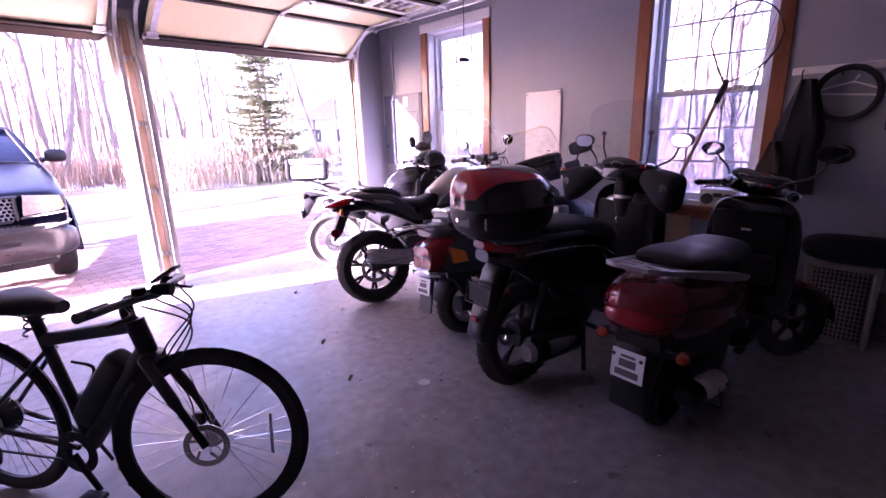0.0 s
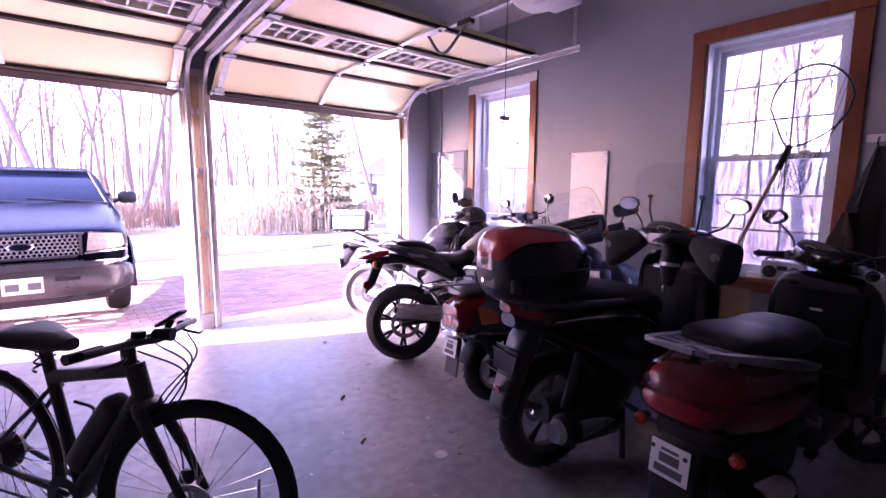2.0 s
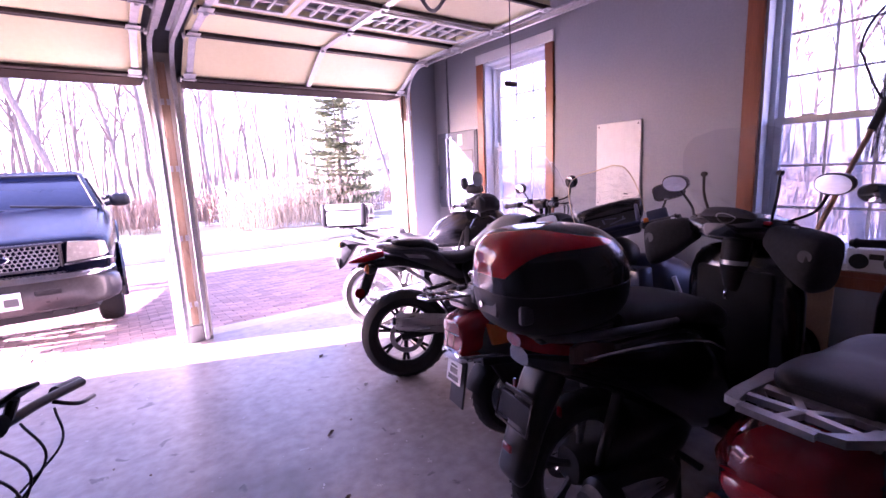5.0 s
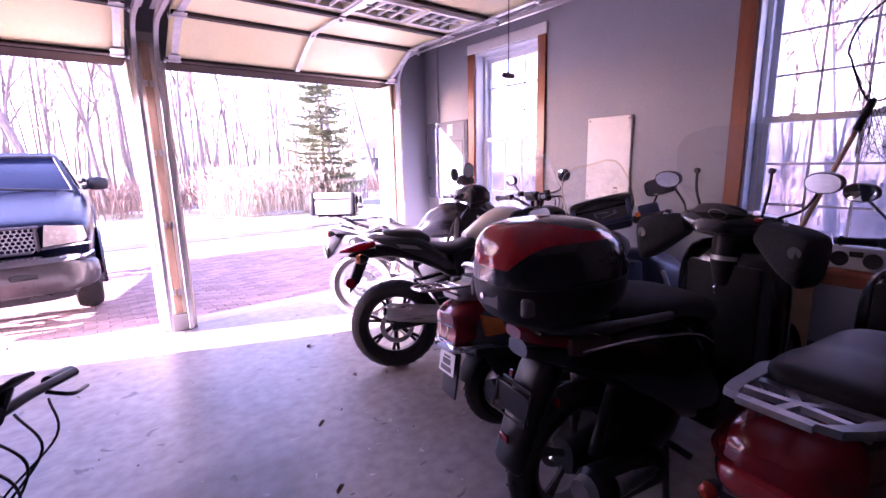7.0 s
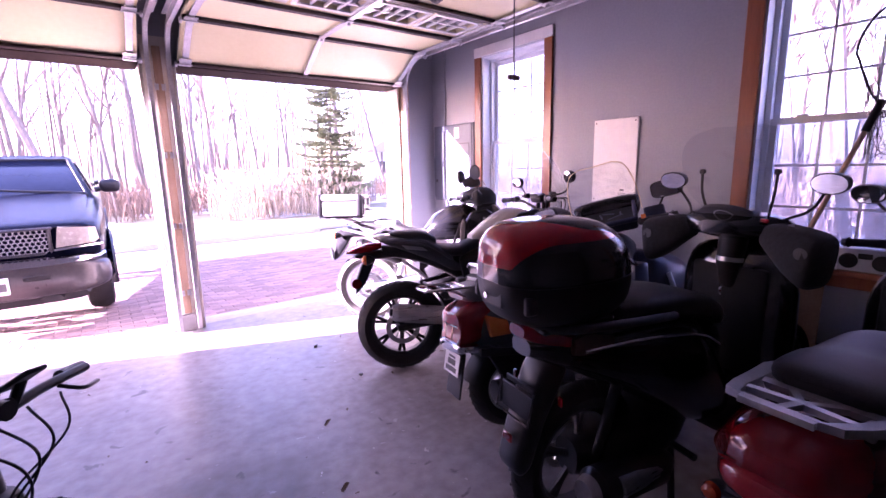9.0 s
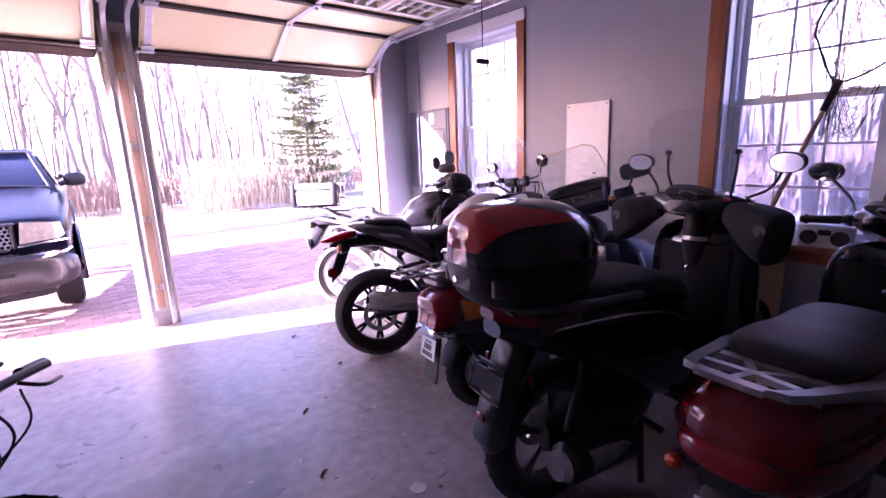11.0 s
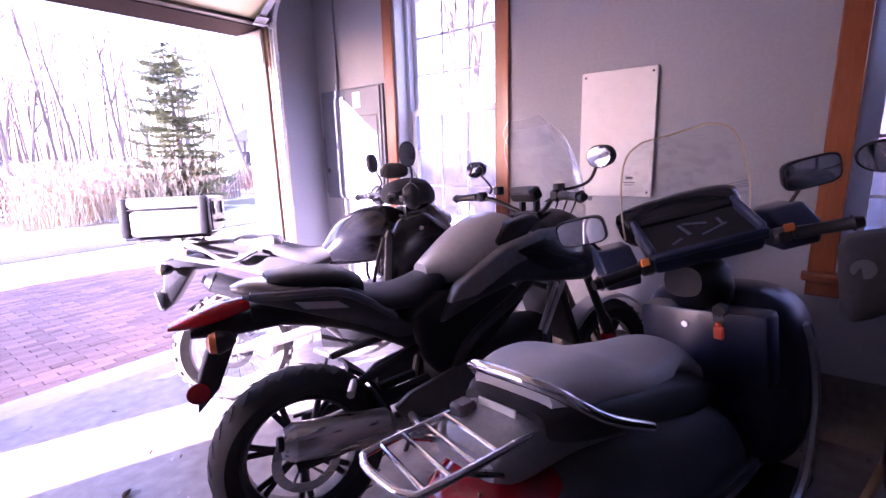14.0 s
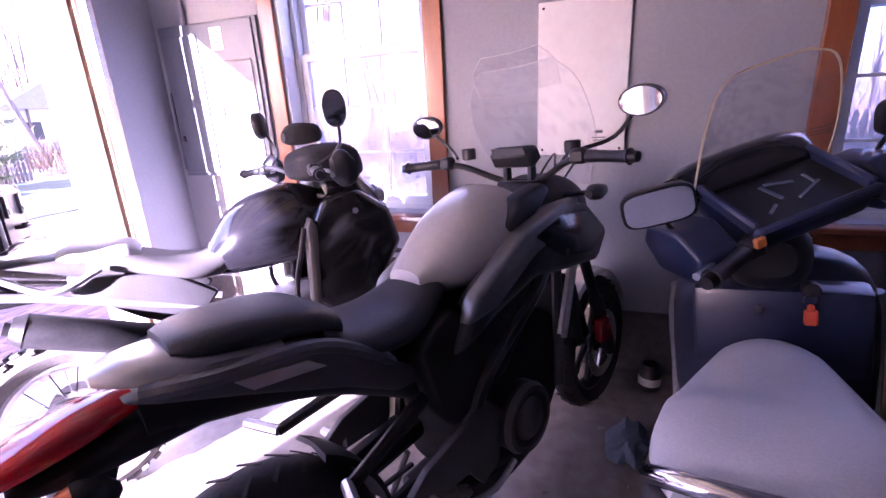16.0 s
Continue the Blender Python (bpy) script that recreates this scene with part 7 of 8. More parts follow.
    part("battery", loft([(-0.17, 0, 0.035, 0.03, 3), (-0.14, 0, 0.045, 0.05, 3), (0.12, 0, 0.045, 0.05, 3), (0.17, 0, 0.038, 0.04, 3), (0.18, 0, 0.02, 0.02)], 18), BLACKP, r, "black bottle battery on the down tube").data.transform(Matrix.Translation((0.545, 0, 0.52)) @ pose(0, 0, 0, 0, -51, 0))
    part("hub_motor", disc(B(), (0, 0, 0.345), 0.075, 0.10, "Y", 24, 0.3), SATBLK, r, "black rear hub motor")
    part("chain_ring", lathe(B(), [(0.05, -0.002), (0.088, -0.002), (0.088, 0.002), (0.05, 0.002), (0.05, -0.002)], (0.43, -0.06, 0.275), "Y", 32, cap=False), SATBLK, r)
    part("cassette", disc(B(), (0, -0.055, 0.345), 0.05, 0.03, "Y", 20), BRUSHED, r)
    part("chain", boxes(((0.215, -0.06, 0.33), (0.43, 0.006, 0.007)), ((0.215, -0.06, 0.235), (0.43, 0.006, 0.007))), SATBLK, r)
    part("derailleur", tube(B(), smoothline([(0.02, -0.075, 0.30), (0.05, -0.07, 0.24), (0.03, -0.065, 0.18)], 4), 0.012, 8), SATBLK, r)
    part("kickstand", tube(B(), [(0.33, 0.07, 0.27), (0.24, 0.21, 0.01)], 0.008, 8), SATBLK, r)
    moved(part("reflector", box(B(), (1.17, 0.0, 0.345), (0.012, 0.008, 0.16), 0.003), PLATE, r, "pale spoke reflector"), S)
    part("bottle_cage", tube(B(), smoothline([(0.38, 0.03, 0.60), (0.45, 0.05, 0.57), (0.47, 0, 0.52), (0.41, 0, 0.45)], 5), 0.006, 6), SATBLK, r)
    return r


bicycle()


# ---- pickup truck on the driveway ----
TRUCKBLUE = mat("dark_blue_truck_paint", (0.0022, 0.003, 0.010), (0.004, 0.005, 0.016), 3, 0.22, 0.0, coat=0.0, rvar=0.08)
TRUCKGREY = mat("grey_bumper_paint", (0.03, 0.028, 0.031), (0.05, 0.047, 0.05), 4, 0.3, 0.2, coat=0.2)
TRUCKLENS = mat("weathered_lamp_lens", (0.17, 0.16, 0.145), (0.24, 0.23, 0.21), 25, 0.25, 0.0, coat=0.3)
AUTOGLASS = mat("tinted_auto_glass", (0.010, 0.014, 0.03), (0.015, 0.02, 0.04), 2, 0.10, 0.0, coat=0.0, rvar=0.02)


for m_, v_ in ((TRUCKBLUE, 0.17), (AUTOGLASS, 0.09)):
    m_.node_tree.nodes["Principled BSDF"].inputs["Specular IOR Level"].default_value = v_


def quad_block(a, b, bm=None):
    """A block between two four-cornered rings."""
    return rings(bm or B(), [[Vector(p) for p in a], [Vector(p) for p in b]])


def pickup():
    r = thing("pickup_truck", pose(-4.2, 2.0, -0.10, 0, 0, -90) @ pose(0, 0, 0, 0, 1.5, 0), "dark blue pickup truck parked nose-in on the brick driveway", "truck")
    part("body", loft([(0.80, 0.86, 0.78, 0.14, 6), (0.74, 0.88, 0.86, 0.20, 6), (0.2, 0.90, 0.905, 0.27, 6), (-0.55, 0.93, 0.92, 0.33, 6), (-1.2, 0.92, 0.925, 0.35, 7), (-2.5, 0.92, 0.925, 0.36, 7), (-4.1, 0.90, 0.92, 0.38, 7)], 36), TRUCKBLUE, r, "dark blue painted body")
    part("hood", loft([(0.78, 1.035, 0.55, 0.015, 4), (0.68, 1.06, 0.74, 0.035, 4), (0.1, 1.15, 0.78, 0.05, 4), (-0.55, 1.24, 0.78, 0.055, 4), (-0.64, 1.25, 0.74, 0.03, 4)], 26), TRUCKBLUE, r, "blue hood with dull worn paint")
    cab = B()
    quad_block([(-0.50, -0.84, 1.22), (-2.55, -0.86, 1.22), (-2.55, 0.86, 1.22), (-0.50, 0.84, 1.22)], [(-1.22, -0.66, 1.66), (-2.35, -0.68, 1.66), (-2.35, 0.68, 1.66), (-1.22, 0.66, 1.66)], cab)
    quad_block([(-1.22, -0.66, 1.66), (-2.35, -0.68, 1.66), (-2.35, 0.68, 1.66), (-1.22, 0.66, 1.66)], [(-1.35, -0.58, 1.71), (-2.25, -0.6, 1.71), (-2.25, 0.6, 1.71), (-1.35, 0.58, 1.71)], cab)
    part("cab", cab, TRUCKBLUE, r)
    part("cowl_panel", box(B(), (-0.56, 0, 1.262), (0.13, 1.56, 0.05), 0.015), BLACKP, r, "black cowl panel under the glass")
    part("windshield", quad_block([(-0.515, -0.76, 1.25), (-0.53, -0.76, 1.25), (-0.53, 0.76, 1.25), (-0.515, 0.76, 1.25)], [(-1.185, -0.60, 1.645), (-1.21, -0.60, 1.645), (-1.21, 0.60, 1.645), (-1.185, 0.60, 1.645)]), AUTOGLASS, r, "tinted windshield")
    for a, b in (((-0.50, -0.78, 1.25), (-1.20, -0.62, 1.66)), ((-0.50, 0.78, 1.25), (-1.20, 0.62, 1.66)), ((-1.20, -0.62, 1.66), (-1.20, 0.62, 1.66))):
        part("glass_seal", tube(B(), [a, b], 0.016, 6), BLACKP, r)
    for y in (-1, 1):
        part("side_window", quad_block([(-0.85, y * 0.845, 1.27), (-2.3, y * 0.86, 1.27), (-2.3, y * 0.85, 1.27), (-0.85, y * 0.835, 1.27)], [(-1.32, y * 0.70, 1.62), (-2.2, y * 0.715, 1.62), (-2.2, y * 0.70, 1.62), (-1.32, y * 0.69, 1.62)]), AUTOGLASS, r)
        m = part("door_mirror", loft([(-0.02, 0, 0.05, 0.05, 3), (0.03, 0, 0.11, 0.085, 3), (0.09, 0, 0.10, 0.075, 3), (0.12, 0, 0.05, 0.04)], 18), BLACKP, r, "black door mirror")
        m.data.transform(Matrix.Translation((-0.95, y * 1.02, 1.33)))
        part("mirror_arm", tube(B(), [(-0.92, y * 0.86, 1.28), (-0.9, y * 0.98, 1.31)], 0.03, 8), BLACKP, r)
        wheel(r, (0, y * 0.78, 0.37), 0.37, 0.25, 0.205, 5, rim=ALU, name="front_wheel")
        wheel(r, (-3.05, y * 0.78, 0.37), 0.37, 0.25, 0.205, 5, rim=ALU, name="rear_wheel")
        for x in (0, -3.05):
            part("wheel_arch", rings(B(), [[Vector((x + q * math.cos(a), yy, 0.40 + q * math.sin(a))) for q, yy in ((0.41, y * 0.90), (0.47, y * 0.955), (0.50, y * 0.93), (0.45, y * 0.88))] for a in np.linspace(radians(-5), radians(185), 18)]), TRUCKBLUE, r)
        def lamp_block(outline, back, proud):
            bm = B()
            face = [Vector((0.885 + proud - 0.24 * (yy - 0.50), y * yy, zz)) for yy, zz in outline]
            return rings(bm, [face, [q - Vector((back, 0, 0)) for q in face]])
        hl = part("headlamp", lamp_block([(0.505, 0.855), (0.80, 0.868), (0.84, 0.90), (0.82, 1.02), (0.535, 1.045)], 0.16, 0.0), TRUCKLENS, r, "cloudy clear headlamp", smooth=False)
        part("turn_lens", lamp_block([(0.765, 0.872), (0.835, 0.90), (0.817, 1.012), (0.76, 1.017)], 0.02, 0.008), AMBER, hl, "amber corner lens", smooth=False)
        part("lamp_trim", lamp_block([(0.49, 0.825), (0.86, 0.845), (0.86, 0.858), (0.49, 0.845)], 0.14, 0.006), CHROME, hl, "chrome strip under the lamp", smooth=False)
        part("fog_lamp", loft([(0.88, 0.565, 0.10, 0.045, 3), (0.925, 0.565, 0.095, 0.04, 3), (0.935, 0.565, 0.06, 0.02, 3)], 18), CLEARLENS, r, "oval fog lamp").data.transform(Matrix.Translation((-0.03, y * 0.66, 0)))
        part("tow_hook", loft([(0.86, 0.39, 0.09, 0.03, 3), (0.93, 0.39, 0.08, 0.025, 3)], 14), SATBLK, r).data.transform(Matrix.Translation((0, y * 0.42, 0)))
        part("wiper", tube(B(), [(-0.52, y * 0.34 + 0.30, 1.285), (-0.53, y * 0.34 - 0.05, 1.31), (-0.55, y * 0.34 - 0.34, 1.335)], 0.014, 6), BLACKP, r)
    part("bumper", loft([(0.62, 0.57, 0.90, 0.13, 6), (0.80, 0.57, 0.90, 0.16, 5), (0.90, 0.57, 0.82, 0.165, 5), (0.945, 0.57, 0.66, 0.15, 5)], 30), TRUCKGREY, r, "grey steel front bumper")
    part("bumper_top", loft([(0.70, 0.745, 0.88, 0.03, 4), (0.88, 0.74, 0.82, 0.035, 4), (0.955, 0.735, 0.64, 0.03, 4)], 24), CHROME, r, "bright upper bumper edge")
    part("air_dam", loft([(0.70, 0.38, 0.72, 0.05, 4), (0.86, 0.38, 0.70, 0.05, 4)], 18), BLACKP, r)
    for y in (-0.30, 0.34):
        part("bumper_slot", box(B(), (0.94, y, 0.60), (0.03, 0.20, 0.055), 0.01), SATBLK, r)
    fr = B()
    for c, s in (((0.82, 0, 1.035), (0.05, 1.0, 0.025)), ((0.84, 0, 0.805), (0.05, 0.86, 0.025)), ((0.82, 0.465, 0.92), (0.05, 0.03, 0.23)), ((0.82, -0.465, 0.92), (0.05, 0.03, 0.23))):
        box(fr, c, s, 0.015)
    g = part("grille", fr, TRUCKGREY, r, "grey grille surround with a honeycomb mesh")
    part("grille_back", box(B(), (0.775, 0, 0.915), (0.02, 0.92, 0.21)), SATBLK, g)
    hx = B()
    for j in range(6):
        for i in range(22):
            y, z = -0.44 + i * 0.041 + (0.0205 if j % 2 else 0), 0.825 + j * 0.036
            if abs(y) > 0.45:
                continue
            c = Vector((0.80, y, z))
            pts = [c + Vector((0, 0.0205 * math.sin(k * math.pi / 3), 0.021 * math.cos(k * math.pi / 3))) for k in range(6)]
            tube(hx, pts, 0.0026, 4, closed=True)
    tagged(part("honeycomb", hx, ALU, g, "silver honeycomb mesh", smooth=False), kind="stuff")
    part("emblem", rings(B(), [[Vector((x, 0.10 * k * math.cos(a), 0.92 + 0.042 * k * math.sin(a))) for a in np.linspace(0, 2 * math.pi, 28, endpoint=False)] for x, k in ((0.80, 1.0), (0.828, 1.0), (0.834, 0.9))]), CHROME, g, "plain oval emblem")
    part("emblem_field", rings(B(), [[Vector((x, 0.085 * k * math.cos(a), 0.92 + 0.032 * k * math.sin(a))) for a in np.linspace(0, 2 * math.pi, 28, endpoint=False)] for x, k in ((0.832, 1.0), (0.838, 0.95))]), TRUCKBLUE, g)
    p = part("number_plate", box(B(), (0.990, 0, 0.565), (0.04, 0.30, 0.15), 0.003), PLATE, r, "white number plate")
    part("print_bar", box(B(), (1.0115, 0.085, 0.56), (0.002, 0.10, 0.07)), GREYTXT, p, smooth=False)
    part("print_bar", box(B(), (1.0115, -0.075, 0.56), (0.002, 0.10, 0.07)), GREYTXT, p, smooth=False)
    part("bed_rail", boxes(((-3.3, 0.88, 1.30), (1.55, 0.07, 0.06)), ((-3.3, -0.88, 1.30), (1.55, 0.07, 0.06)), bev=0.01), BLACKP, r)
    part("chassis", box(B(), (-1.6, 0, 0.50), (4.4, 1.2, 0.12), 0.02), SATBLK, r)
    return r


pickup()

# ---- landing net, radio, basket and other things along the east wall ----
net = thing("landing_net", I4, "long wooden-handled fishing landing net leaning at the window", "landing net")
lo, th = Vector((-0.56, -3.42, 0.0)), Vector((-0.09, -3.89, 1.66))
part("handle", tube(B(), [lo, lo.lerp(th, 0.5), th], [0.014, 0.013, 0.012], 10), mat("pale_ash_handle", (0.42, 0.24, 0.13), (0.52, 0.33, 0.19), 4, 0.5, stretch=(6, 6, 0.6)), net, "bare wooden handle")
part("yoke", tube(B(), [lo.lerp(th, 0.93), th + (th - lo).normalized() * 0.04], 0.020, 10), BLACKP, net)
hoop = []
for i in range(44):
    a = 2 * math.pi * i / 44
    s = math.sin(a)
    w = 0.205 * (0.62 + 0.38 * (1 - ((math.cos(a) + 1) / 2) ** 3)) if math.cos(a) > 0 else 0.205
    hoop.append(Vector((-0.075 + 0.03 * s, -3.985 - w * s + 0.08 * max(0, math.cos(a)) ** 3, 1.94 - 0.25 * math.cos(a))))
part("hoop", tube(B(), hoop, 0.006, 8, closed=True), SATBLK, net, "black teardrop hoop")
mesh = B()
for k in range(26):
    a = hoop[int(k * 44 / 26)]
    b = Vector((-0.09 + 0.03 * math.sin(k), -3.93 + 0.07 * math.cos(k * 0.5), 1.40 + 0.03 * math.sin(k * 2.1)))
    mid = Vector((-0.09 + 0.02 * math.sin(k * 1.3), a.y * 0.45 + b.y * 0.55, 1.62 + 0.1 * math.cos(k)))
    tube(mesh, smoothline([a, mid, b], 4), 0.0018, 3)
for k in range(9):
    z = 1.42 + k * 0.045
    tube(mesh, [Vector((-0.09 + 0.04 * math.sin(a), -3.935 + (0.05 + 0.008 * k) * math.cos(a), z + 0.015 * math.sin(3 * a))) for a in np.linspace(0, 2 * math.pi, 12, endpoint=False)], 0.0018, 3, closed=True)
tagged(part("netting", mesh, SATBLK, net, "slack black knotted netting", smooth=False), kind="stuff")

rad = thing("radio", pose(-0.015, -3.92, 0.797), "small silver and black radio on the window sill", "radio")
part("case", box(B(), (0, 0, 0.066), (0.08, 0.25, 0.128), 0.012, seg=2), mat("silver_plastic", (0.45, 0.45, 0.47), (0.52, 0.52, 0.54), 8, 0.4), rad)
for y in (-0.07, 0.07):
    part("speaker", lathe(B(), [(0.01, -0.044), (0.038, -0.046), (0.042, -0.042), (0.042, -0.036)], (0, y, 0.06), "X", 22), BLACKP, rad)
part("dial", box(B(), (-0.042, 0, 0.09), (0.006, 0.06, 0.03), 0.002), BLACKP, rad)
part("handle", tube(B(), smoothline([(0, -0.1, 0.125), (0, -0.09, 0.15), (0, 0.09, 0.15), (0, 0.1, 0.125)], 4), 0.006, 6), BLACKP, rad)
sc = thing("sill_box", pose(-0.03, -3.76, 0.797), "small white carton on the window sill", "box")
part("carton", box(B(), (0, 0, 0.02), (0.05, 0.10, 0.038), 0.004), WHITE, sc)

rl = thing("hook_rail", pose(-0.001, -4.72, 1.72), "white wooden coat rail with hooks on the wall", "coat rail")
part("board", box(B(), (-0.010, 0, 0), (0.018, 0.92, 0.045), 0.004), WHITE, rl)
for k in range(5):
    part("hook", tube(B(), smoothline([(-0.02, -0.4 + k * 0.2, 0.005), (-0.05, -0.4 + k * 0.2, -0.01), (-0.055, -0.4 + k * 0.2, -0.04), (-0.03, -0.4 + k * 0.2, -0.055)], 4), 0.005, 6), SATBLK, rl)
ty = thing("hung_tyre", pose(-0.075, -4.56, 1.56), "small black tyre hanging on the coat rail", "tyre")
part("tyre", lathe(B(), [(0.135, -0.016), (0.152, -0.022), (0.168, -0.012), (0.172, 0), (0.168, 0.012), (0.152, 0.022), (0.135, 0.016), (0.140, 0), (0.135, -0.016)], (0, 0, 0), "X", 48, cap=False), RUBBER, ty)
hg = thing("coat_hanger", pose(-0.035, -4.60, 1.58), "white plastic coat hanger on the rail", "hanger")
part("wire", tube(B(), [(0, 0.0, 0.09), (0, 0.02, 0.05), (0, -0.16, -0.02), (0, -0.16, -0.04), (0, 0.18, -0.01), (0, 0.17, 0.015), (0, 0.02, 0.05)], 0.006, 6), WHITE, hg)
part("hook", tube(B(), smoothline([(0, 0.0, 0.09), (0, 0.01, 0.12), (0, -0.005, 0.135), (0, -0.02, 0.12)], 4), 0.003, 6), CHROME, hg)


def cloth(name, m, w, h, d, material, label, seed):
    """Hanging cloth with folds."""
    g = random.Random(seed)
    r = thing(name, m, label, "clothing")
    rows = []
    ph = [g.uniform(0, 6) for _ in range(3)]
    for j in range(14):
        t = j / 13
        ww = w * (0.35 + 0.65 * min(1, t * 2.2)) * (1 + 0.06 * math.sin(5 * t + ph[0]))
        row = []
        for i in range(30):
            a = 2 * math.pi * i / 30
            k = 1 + 0.22 * math.sin(5 * a + ph[1] + 3 * t) + 0.08 * math.sin(11 * a + ph[2])
            row.append(Vector((d * k * math.sin(a), ww / 2 * k * math.cos(a), -h * t)))
        rows.append(row)
    part("fabric", rings(B(), rows), material, r)
    return r


cloth("jacket", pose(-0.10, -4.36, 1.66), 0.22, 0.72, 0.06, CLOTH, "dark jacket hanging from the coat rail", 2)
cloth("hat_bag", pose(-0.12, -4.24, 1.28), 0.16, 0.34, 0.07, mat("brown_canvas", (0.05, 0.035, 0.028), (0.08, 0.055, 0.04), 6, 0.9, bump=0.4), "brown canvas bag hanging beside the window", 5)
cloth("cloth_bag", pose(-0.08, -4.84, 1.68), 0.14, 0.34, 0.04, mat("navy_cotton", (0.02, 0.03, 0.08), (0.03, 0.045, 0.11), 6, 0.9, bump=0.4), "dark blue cloth bag hanging on the coat rail", 7)
sw = thing("light_switch", pose(-0.002, -5.0, 1.37), "white double light switch on the wall", "switch")
part("plate", box(B(), (-0.005, 0, 0), (0.008, 0.115, 0.115), 0.003), WHITE, sw)
for y in (-0.025, 0.025):
    part("rocker", box(B(), (-0.011, y, 0), (0.006, 0.035, 0.065), 0.002), VINYL, sw)
setting("trim_doorcase", span(-0.03, -0.001, -5.34, -5.22, 0.0, 2.15, 0.006), WOOD, "varnished wooden door casing")

bk = thing("laundry_basket", pose(-0.135, -4.705, 0.0), "grey-beige perforated plastic laundry basket", "basket")
bm = B()
H, W, D = 0.53, 0.33, 0.21
for s, (ax, off) in enumerate((("x", -D / 2), ("x", D / 2), ("y", -W / 2), ("y", W / 2))):
    ln = W if ax == "x" else D
    n = 15 if ax == "x" else 12
    for i in range(n + 1):
        u = -ln / 2 + i * ln / n
        if ax == "x":
            span(off - 0.002, off + 0.002, u - 0.005, u + 0.005, 0.03, H - 0.03, bm=bm)
        else:
            span(u - 0.005, u + 0.005, off - 0.002, off + 0.002, 0.03, H - 0.03, bm=bm)
    for j in range(16):
        z = 0.045 + j * 0.029
        if ax == "x":
            span(off - 0.002, off + 0.002, -ln / 2, ln / 2, z - 0.004, z + 0.004, bm=bm)
        else:
            span(-ln / 2, ln / 2, off - 0.002, off + 0.002, z - 0.004, z + 0.004, bm=bm)
tagged(part("lattice", bm, BEIGEPLASTIC, bk, smooth=False), kind="stuff")
for y in (-1, 1):
    for x in (-1, 1):
        part("corner", box(B(), (x * D / 2, y * W / 2, H / 2), (0.035, 0.035, H), 0.012), BEIGEPLASTIC, bk)
part("rim", boxes(((0, W / 2, H - 0.015), (D + 0.05, 0.03, 0.035)), ((0, -W / 2, H - 0.015), (D + 0.05, 0.03, 0.035)), ((D / 2, 0, H - 0.015), (0.03, W, 0.035)), ((-D / 2, 0, H - 0.015), (0.03, W, 0.035)), bev=0.008), BEIGEPLASTIC, bk)
part("base", box(B(), (0, 0, 0.014), (D, W, 0.028), 0.006), BEIGEPLASTIC, bk)
part("liner", box(B(), (0, 0, 0.26), (D - 0.03, W - 0.03, 0.46), 0.02), CLOTH, bk, "dark laundry inside")
bg = thing("black_bag", pose(-0.13, -4.76, 0.532), "black folded bag lying on the laundry basket", "bag")
part("bag", loft([(-0.13, 0.045, 0.20, 0.03, 3), (-0.09, 0.08, 0.27, 0.075, 3), (0.0, 0.085, 0.29, 0.085, 3), (0.07, 0.08, 0.27, 0.075, 3), (0.1, 0.05, 0.2, 0.035, 3)], 22), CLOTH, bg)

# ---- litter on the slab ----
g = random.Random(31)
LEAF = mat("dead_leaf", (0.10, 0.065, 0.045), (0.17, 0.12, 0.08), 20, 0.9)
CHIP = mat("pale_chip", (0.55, 0.53, 0.52), (0.66, 0.64, 0.62), 20, 0.8)


def leaf_mesh(material, size):
    bm = B()
    n = 9
    c = [bm.verts.new((size * math.cos(2 * math.pi * i / n) * g.uniform(0.5, 1.2), size * 0.6 * math.sin(2 * math.pi * i / n) * g.uniform(0.5, 1.2), g.uniform(0.001, 0.014))) for i in range(n)]
    m = bm.verts.new((0, 0, 0.004))
    for i in range(n):
        bm.faces.new((m, c[i], c[(i + 1) % n]))
    bmesh.ops.solidify(bm, geom=bm.faces[:], thickness=0.0012)
    me = bpy.data.meshes.new("leaf")
    bm.to_mesh(me)
    bm.free()
    me.materials.append(material)
    return me


leafs = [leaf_mesh(LEAF, 0.022), leaf_mesh(LEAF, 0.016), leaf_mesh(CHIP, 0.012), leaf_mesh(CHIP, 0.019)]
for i in range(64):
    x, y = g.uniform(-3.6, -0.4), g.uniform(-4.6, 0.0)
    o = new("dead_leaf" if i % 4 < 2 else "paint_flake", leafs[i % 4])
    s = g.uniform(0.35, 1.0)
    o.matrix_basis = pose(x, y, 0.002, 0, 0, g.uniform(0, 360)) @ Matrix.Diagonal((s, s, s, 1))
    tagged(o, "dry curled brown leaf on the concrete floor" if i % 4 < 2 else "pale flake of paint on the concrete floor", "leaf" if i % 4 < 2 else "debris", "litter on the floor")
for x, y, k in ((-2.02, -1.77, 3), (-2.06, -1.06, 0), (-2.45, -2.2, 1), (-2.6, -2.75, 1)):
    o = new("paper_scrap" if k == 3 else "dead_leaf", leafs[k])
    o.matrix_basis = pose(x, y, 0.002, 0, 0, 40) @ Matrix.Diagonal((1.6, 1.6, 1.6, 1))
    tagged(o, "crumpled pale scrap on the concrete floor" if k == 3 else "dry curled brown leaf on the concrete floor", "debris", "litter on the floor")
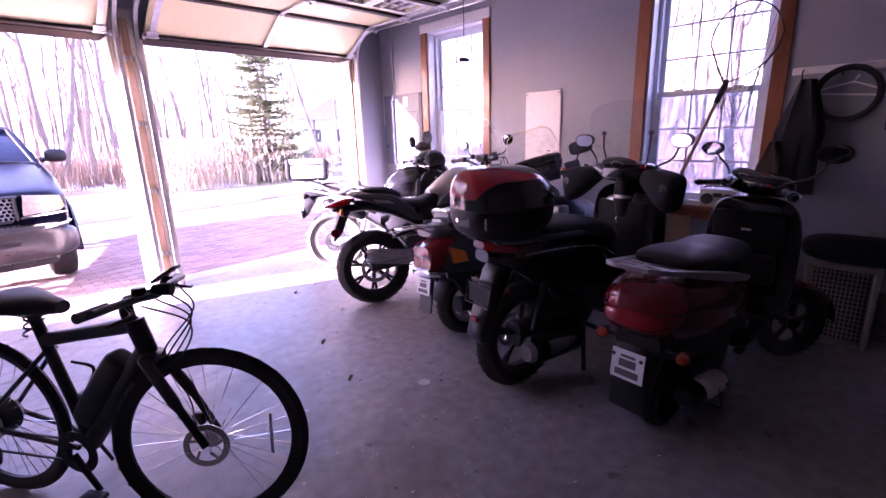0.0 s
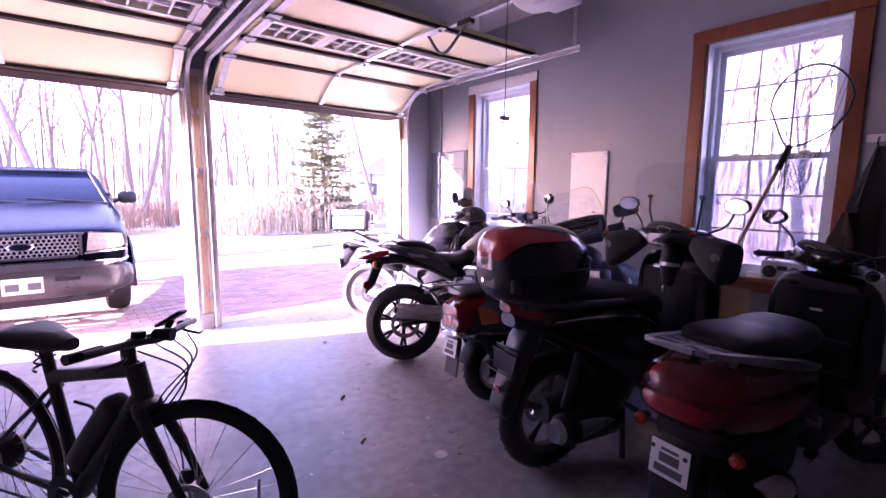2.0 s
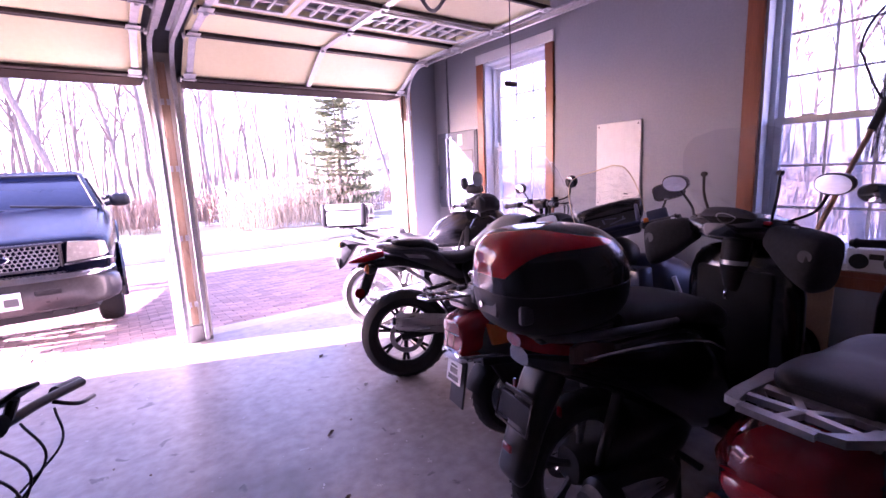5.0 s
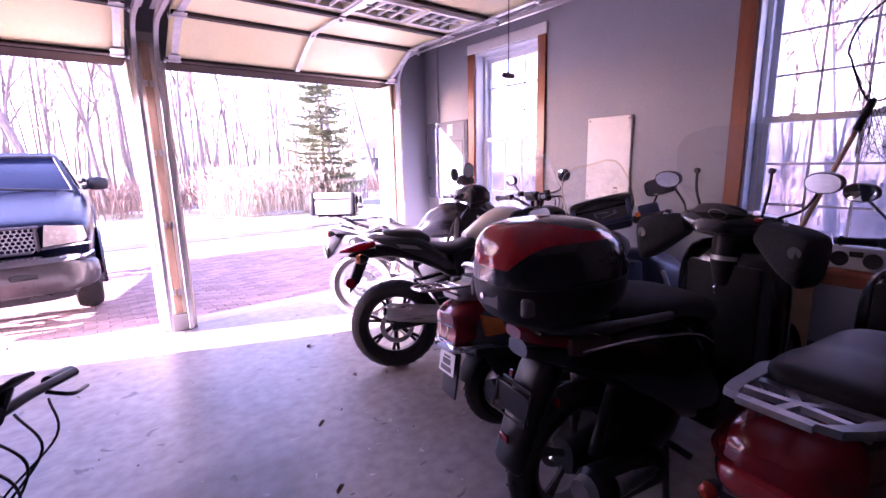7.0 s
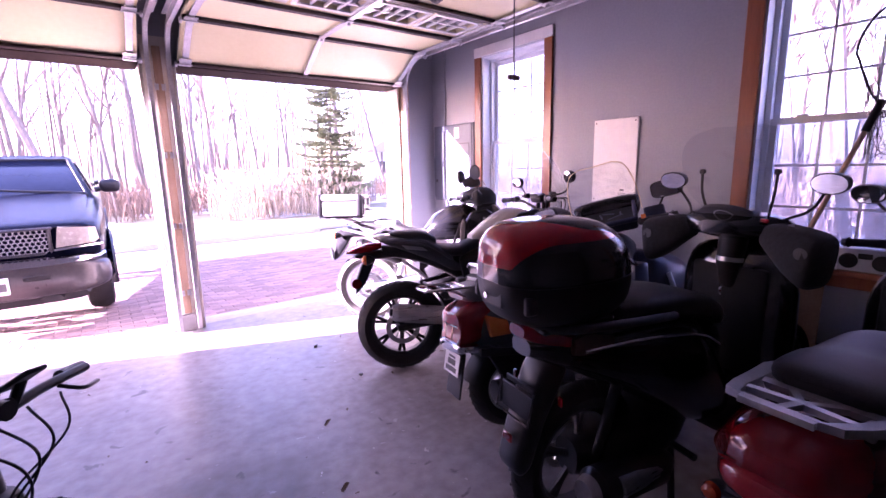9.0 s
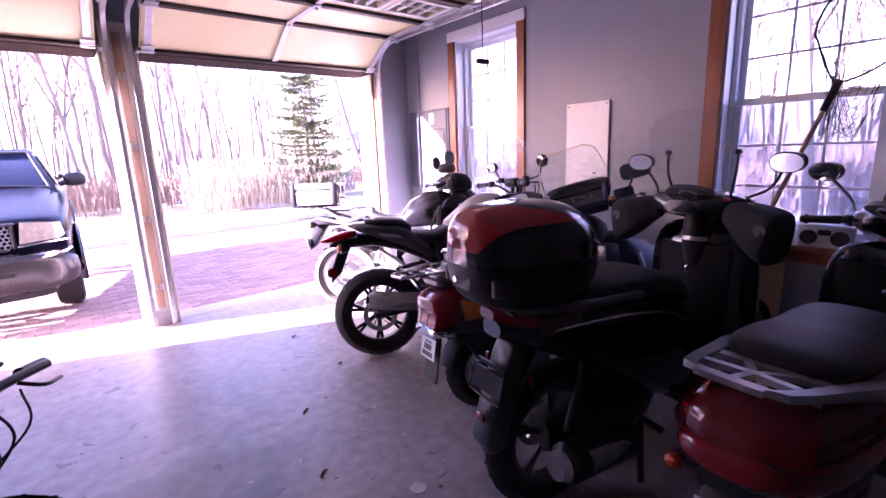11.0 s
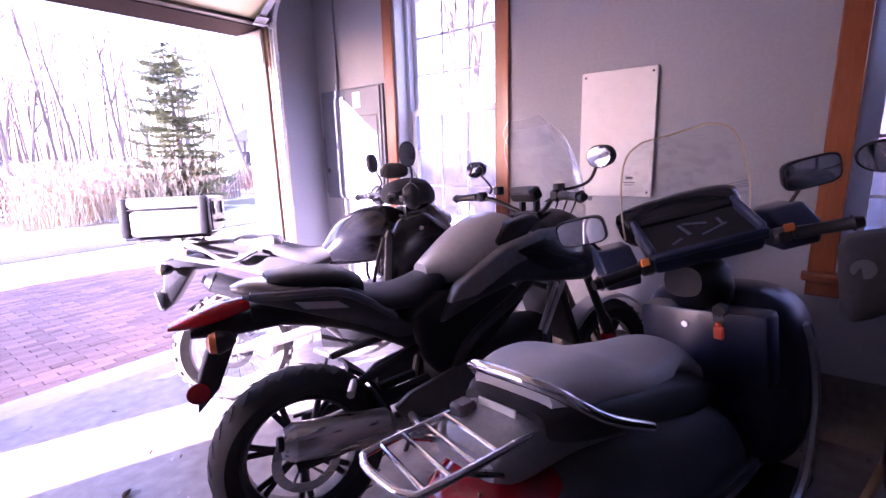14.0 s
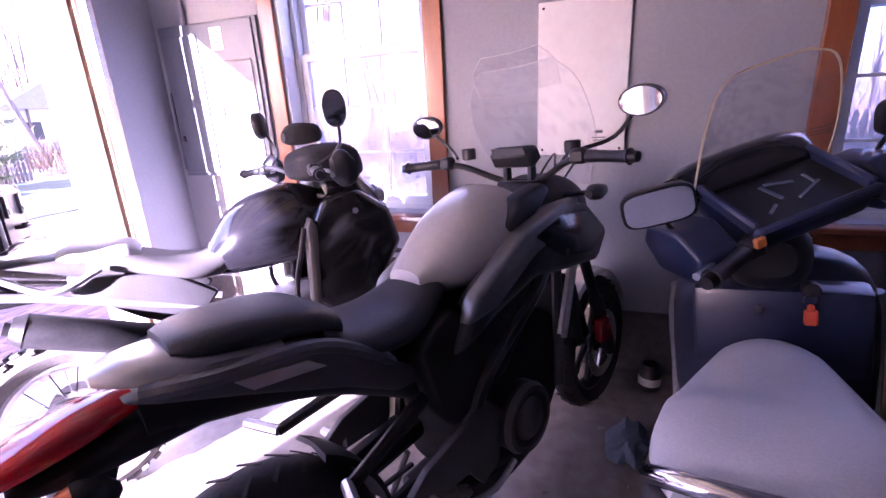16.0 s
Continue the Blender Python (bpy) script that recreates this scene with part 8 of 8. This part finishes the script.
for i in range(110):
    x, y = g.uniform(-3.3, -1.7), g.uniform(-4.55, -3.2) + (1.0 if i % 3 == 0 else 0.0)
    o = new("paint_flake", leafs[2 + i % 2])
    s = g.uniform(0.15, 0.75) ** 1.3
    o.matrix_basis = pose(x, y, 0.002, 0, 0, g.uniform(0, 360)) @ Matrix.Diagonal((s, s * g.uniform(0.5, 1.0), s * 0.4, 1))
    tagged(o, "pale flake of paint on the concrete floor", "debris", "litter on the floor")
ring = thing("plastic_lid", pose(-2.33, -3.10, 0.0), "flat white plastic lid on the floor", "lid")
part("lid", lathe(B(), [(0.005, 0.001), (0.032, 0.001), (0.036, 0.004), (0.034, 0.006), (0.029, 0.004), (0.005, 0.004)], (0, 0, 0), "Z", 24), CHIP, ring)
rag = cloth("rag", pose(-0.62, -2.62, 0.09), 0.17, 0.088, 0.09, mat("blue_rag", (0.10, 0.14, 0.20), (0.16, 0.21, 0.28), 6, 0.9, bump=0.4), "crumpled blue shop rag on the floor", 9)
bk2 = thing("small_jar", pose(-0.14, -2.72, 0.0), "small dark jar with a pale label on the floor", "jar")
part("jar", lathe(B(), [(0.045, 0.0), (0.05, 0.01), (0.05, 0.09), (0.035, 0.11), (0.035, 0.13)], (0, 0, 0), "Z", 20), SATBLK, bk2)
part("label", lathe(B(), [(0.0505, 0.03), (0.0512, 0.03), (0.0512, 0.07), (0.0505, 0.07)], (0, 0, 0), "Z", 20, cap=False), PAPER, bk2)
tb = thing("tan_sheet", pose(-0.06, -3.72, 0.33), "tan cardboard sheet leaning under the window sill", "cardboard")
part("sheet", box(B(), (-0.02, 0.06, 0.19), (0.012, 0.22, 0.38), 0.003, Matrix.Rotation(radians(6), 4, "Y")), mat("cardboard", (0.30, 0.20, 0.12), (0.38, 0.26, 0.16), 8, 0.85), tb)
tb.matrix_basis = pose(-0.09, -3.72, 0.0)
tb.children[0].data.transform(Matrix.Diagonal((1, 1, 1.9, 1)))

# ---- brick pavers, last ----
def pavers():
    """Running-bond clay pavers: those before the doors are parts, the rest one field."""
    me = bpy.data.meshes.new("brick")
    bm = box(B(), (0, 0, 0), (0.196, 0.096, 0.03), 0.004)
    bm.to_mesh(me)
    bm.free()
    me.materials.append(BRICK)
    g = random.Random(21)
    verts, faces = [], []
    n = 0
    rows = int((7.15 - 0.43) / 0.1)
    base = [v.co.copy() for v in me.vertices]
    polys = [tuple(p.vertices) for p in me.polygons]
    for j in range(rows):
        y = 0.48 + j * 0.1
        for i in range(66):
            x = -10.8 + i * 0.2 + (0.1 if j % 2 else 0)
            z = -0.012 - 0.055 * max(0.0, y - 0.42) - 0.013 + g.uniform(-0.0025, 0.0025)
            if -2.9 < x < -0.75 and y < 3.1 and n < 300:
                ob = new("brick", me)
                ob.parent = drive
                ob.matrix_basis = pose(x, y, z, -3.1 + g.uniform(-0.5, 0.5), g.uniform(-0.6, 0.6), g.uniform(-0.8, 0.8))
                n += 1
            else:
                m = pose(x, y, z, -3.1 + g.uniform(-0.5, 0.5), g.uniform(-0.6, 0.6), g.uniform(-0.8, 0.8))
                o = len(verts)
                verts.extend(tuple(m @ v) for v in base)
                faces.extend(tuple(o + k for k in p) for p in polys)
    fm = bpy.data.meshes.new("brick_field")
    fm.from_pydata(verts, [], faces)
    fm.materials.append(BRICKS)
    tagged(new("brick_field", fm), kind="stuff").parent = drive


pavers()
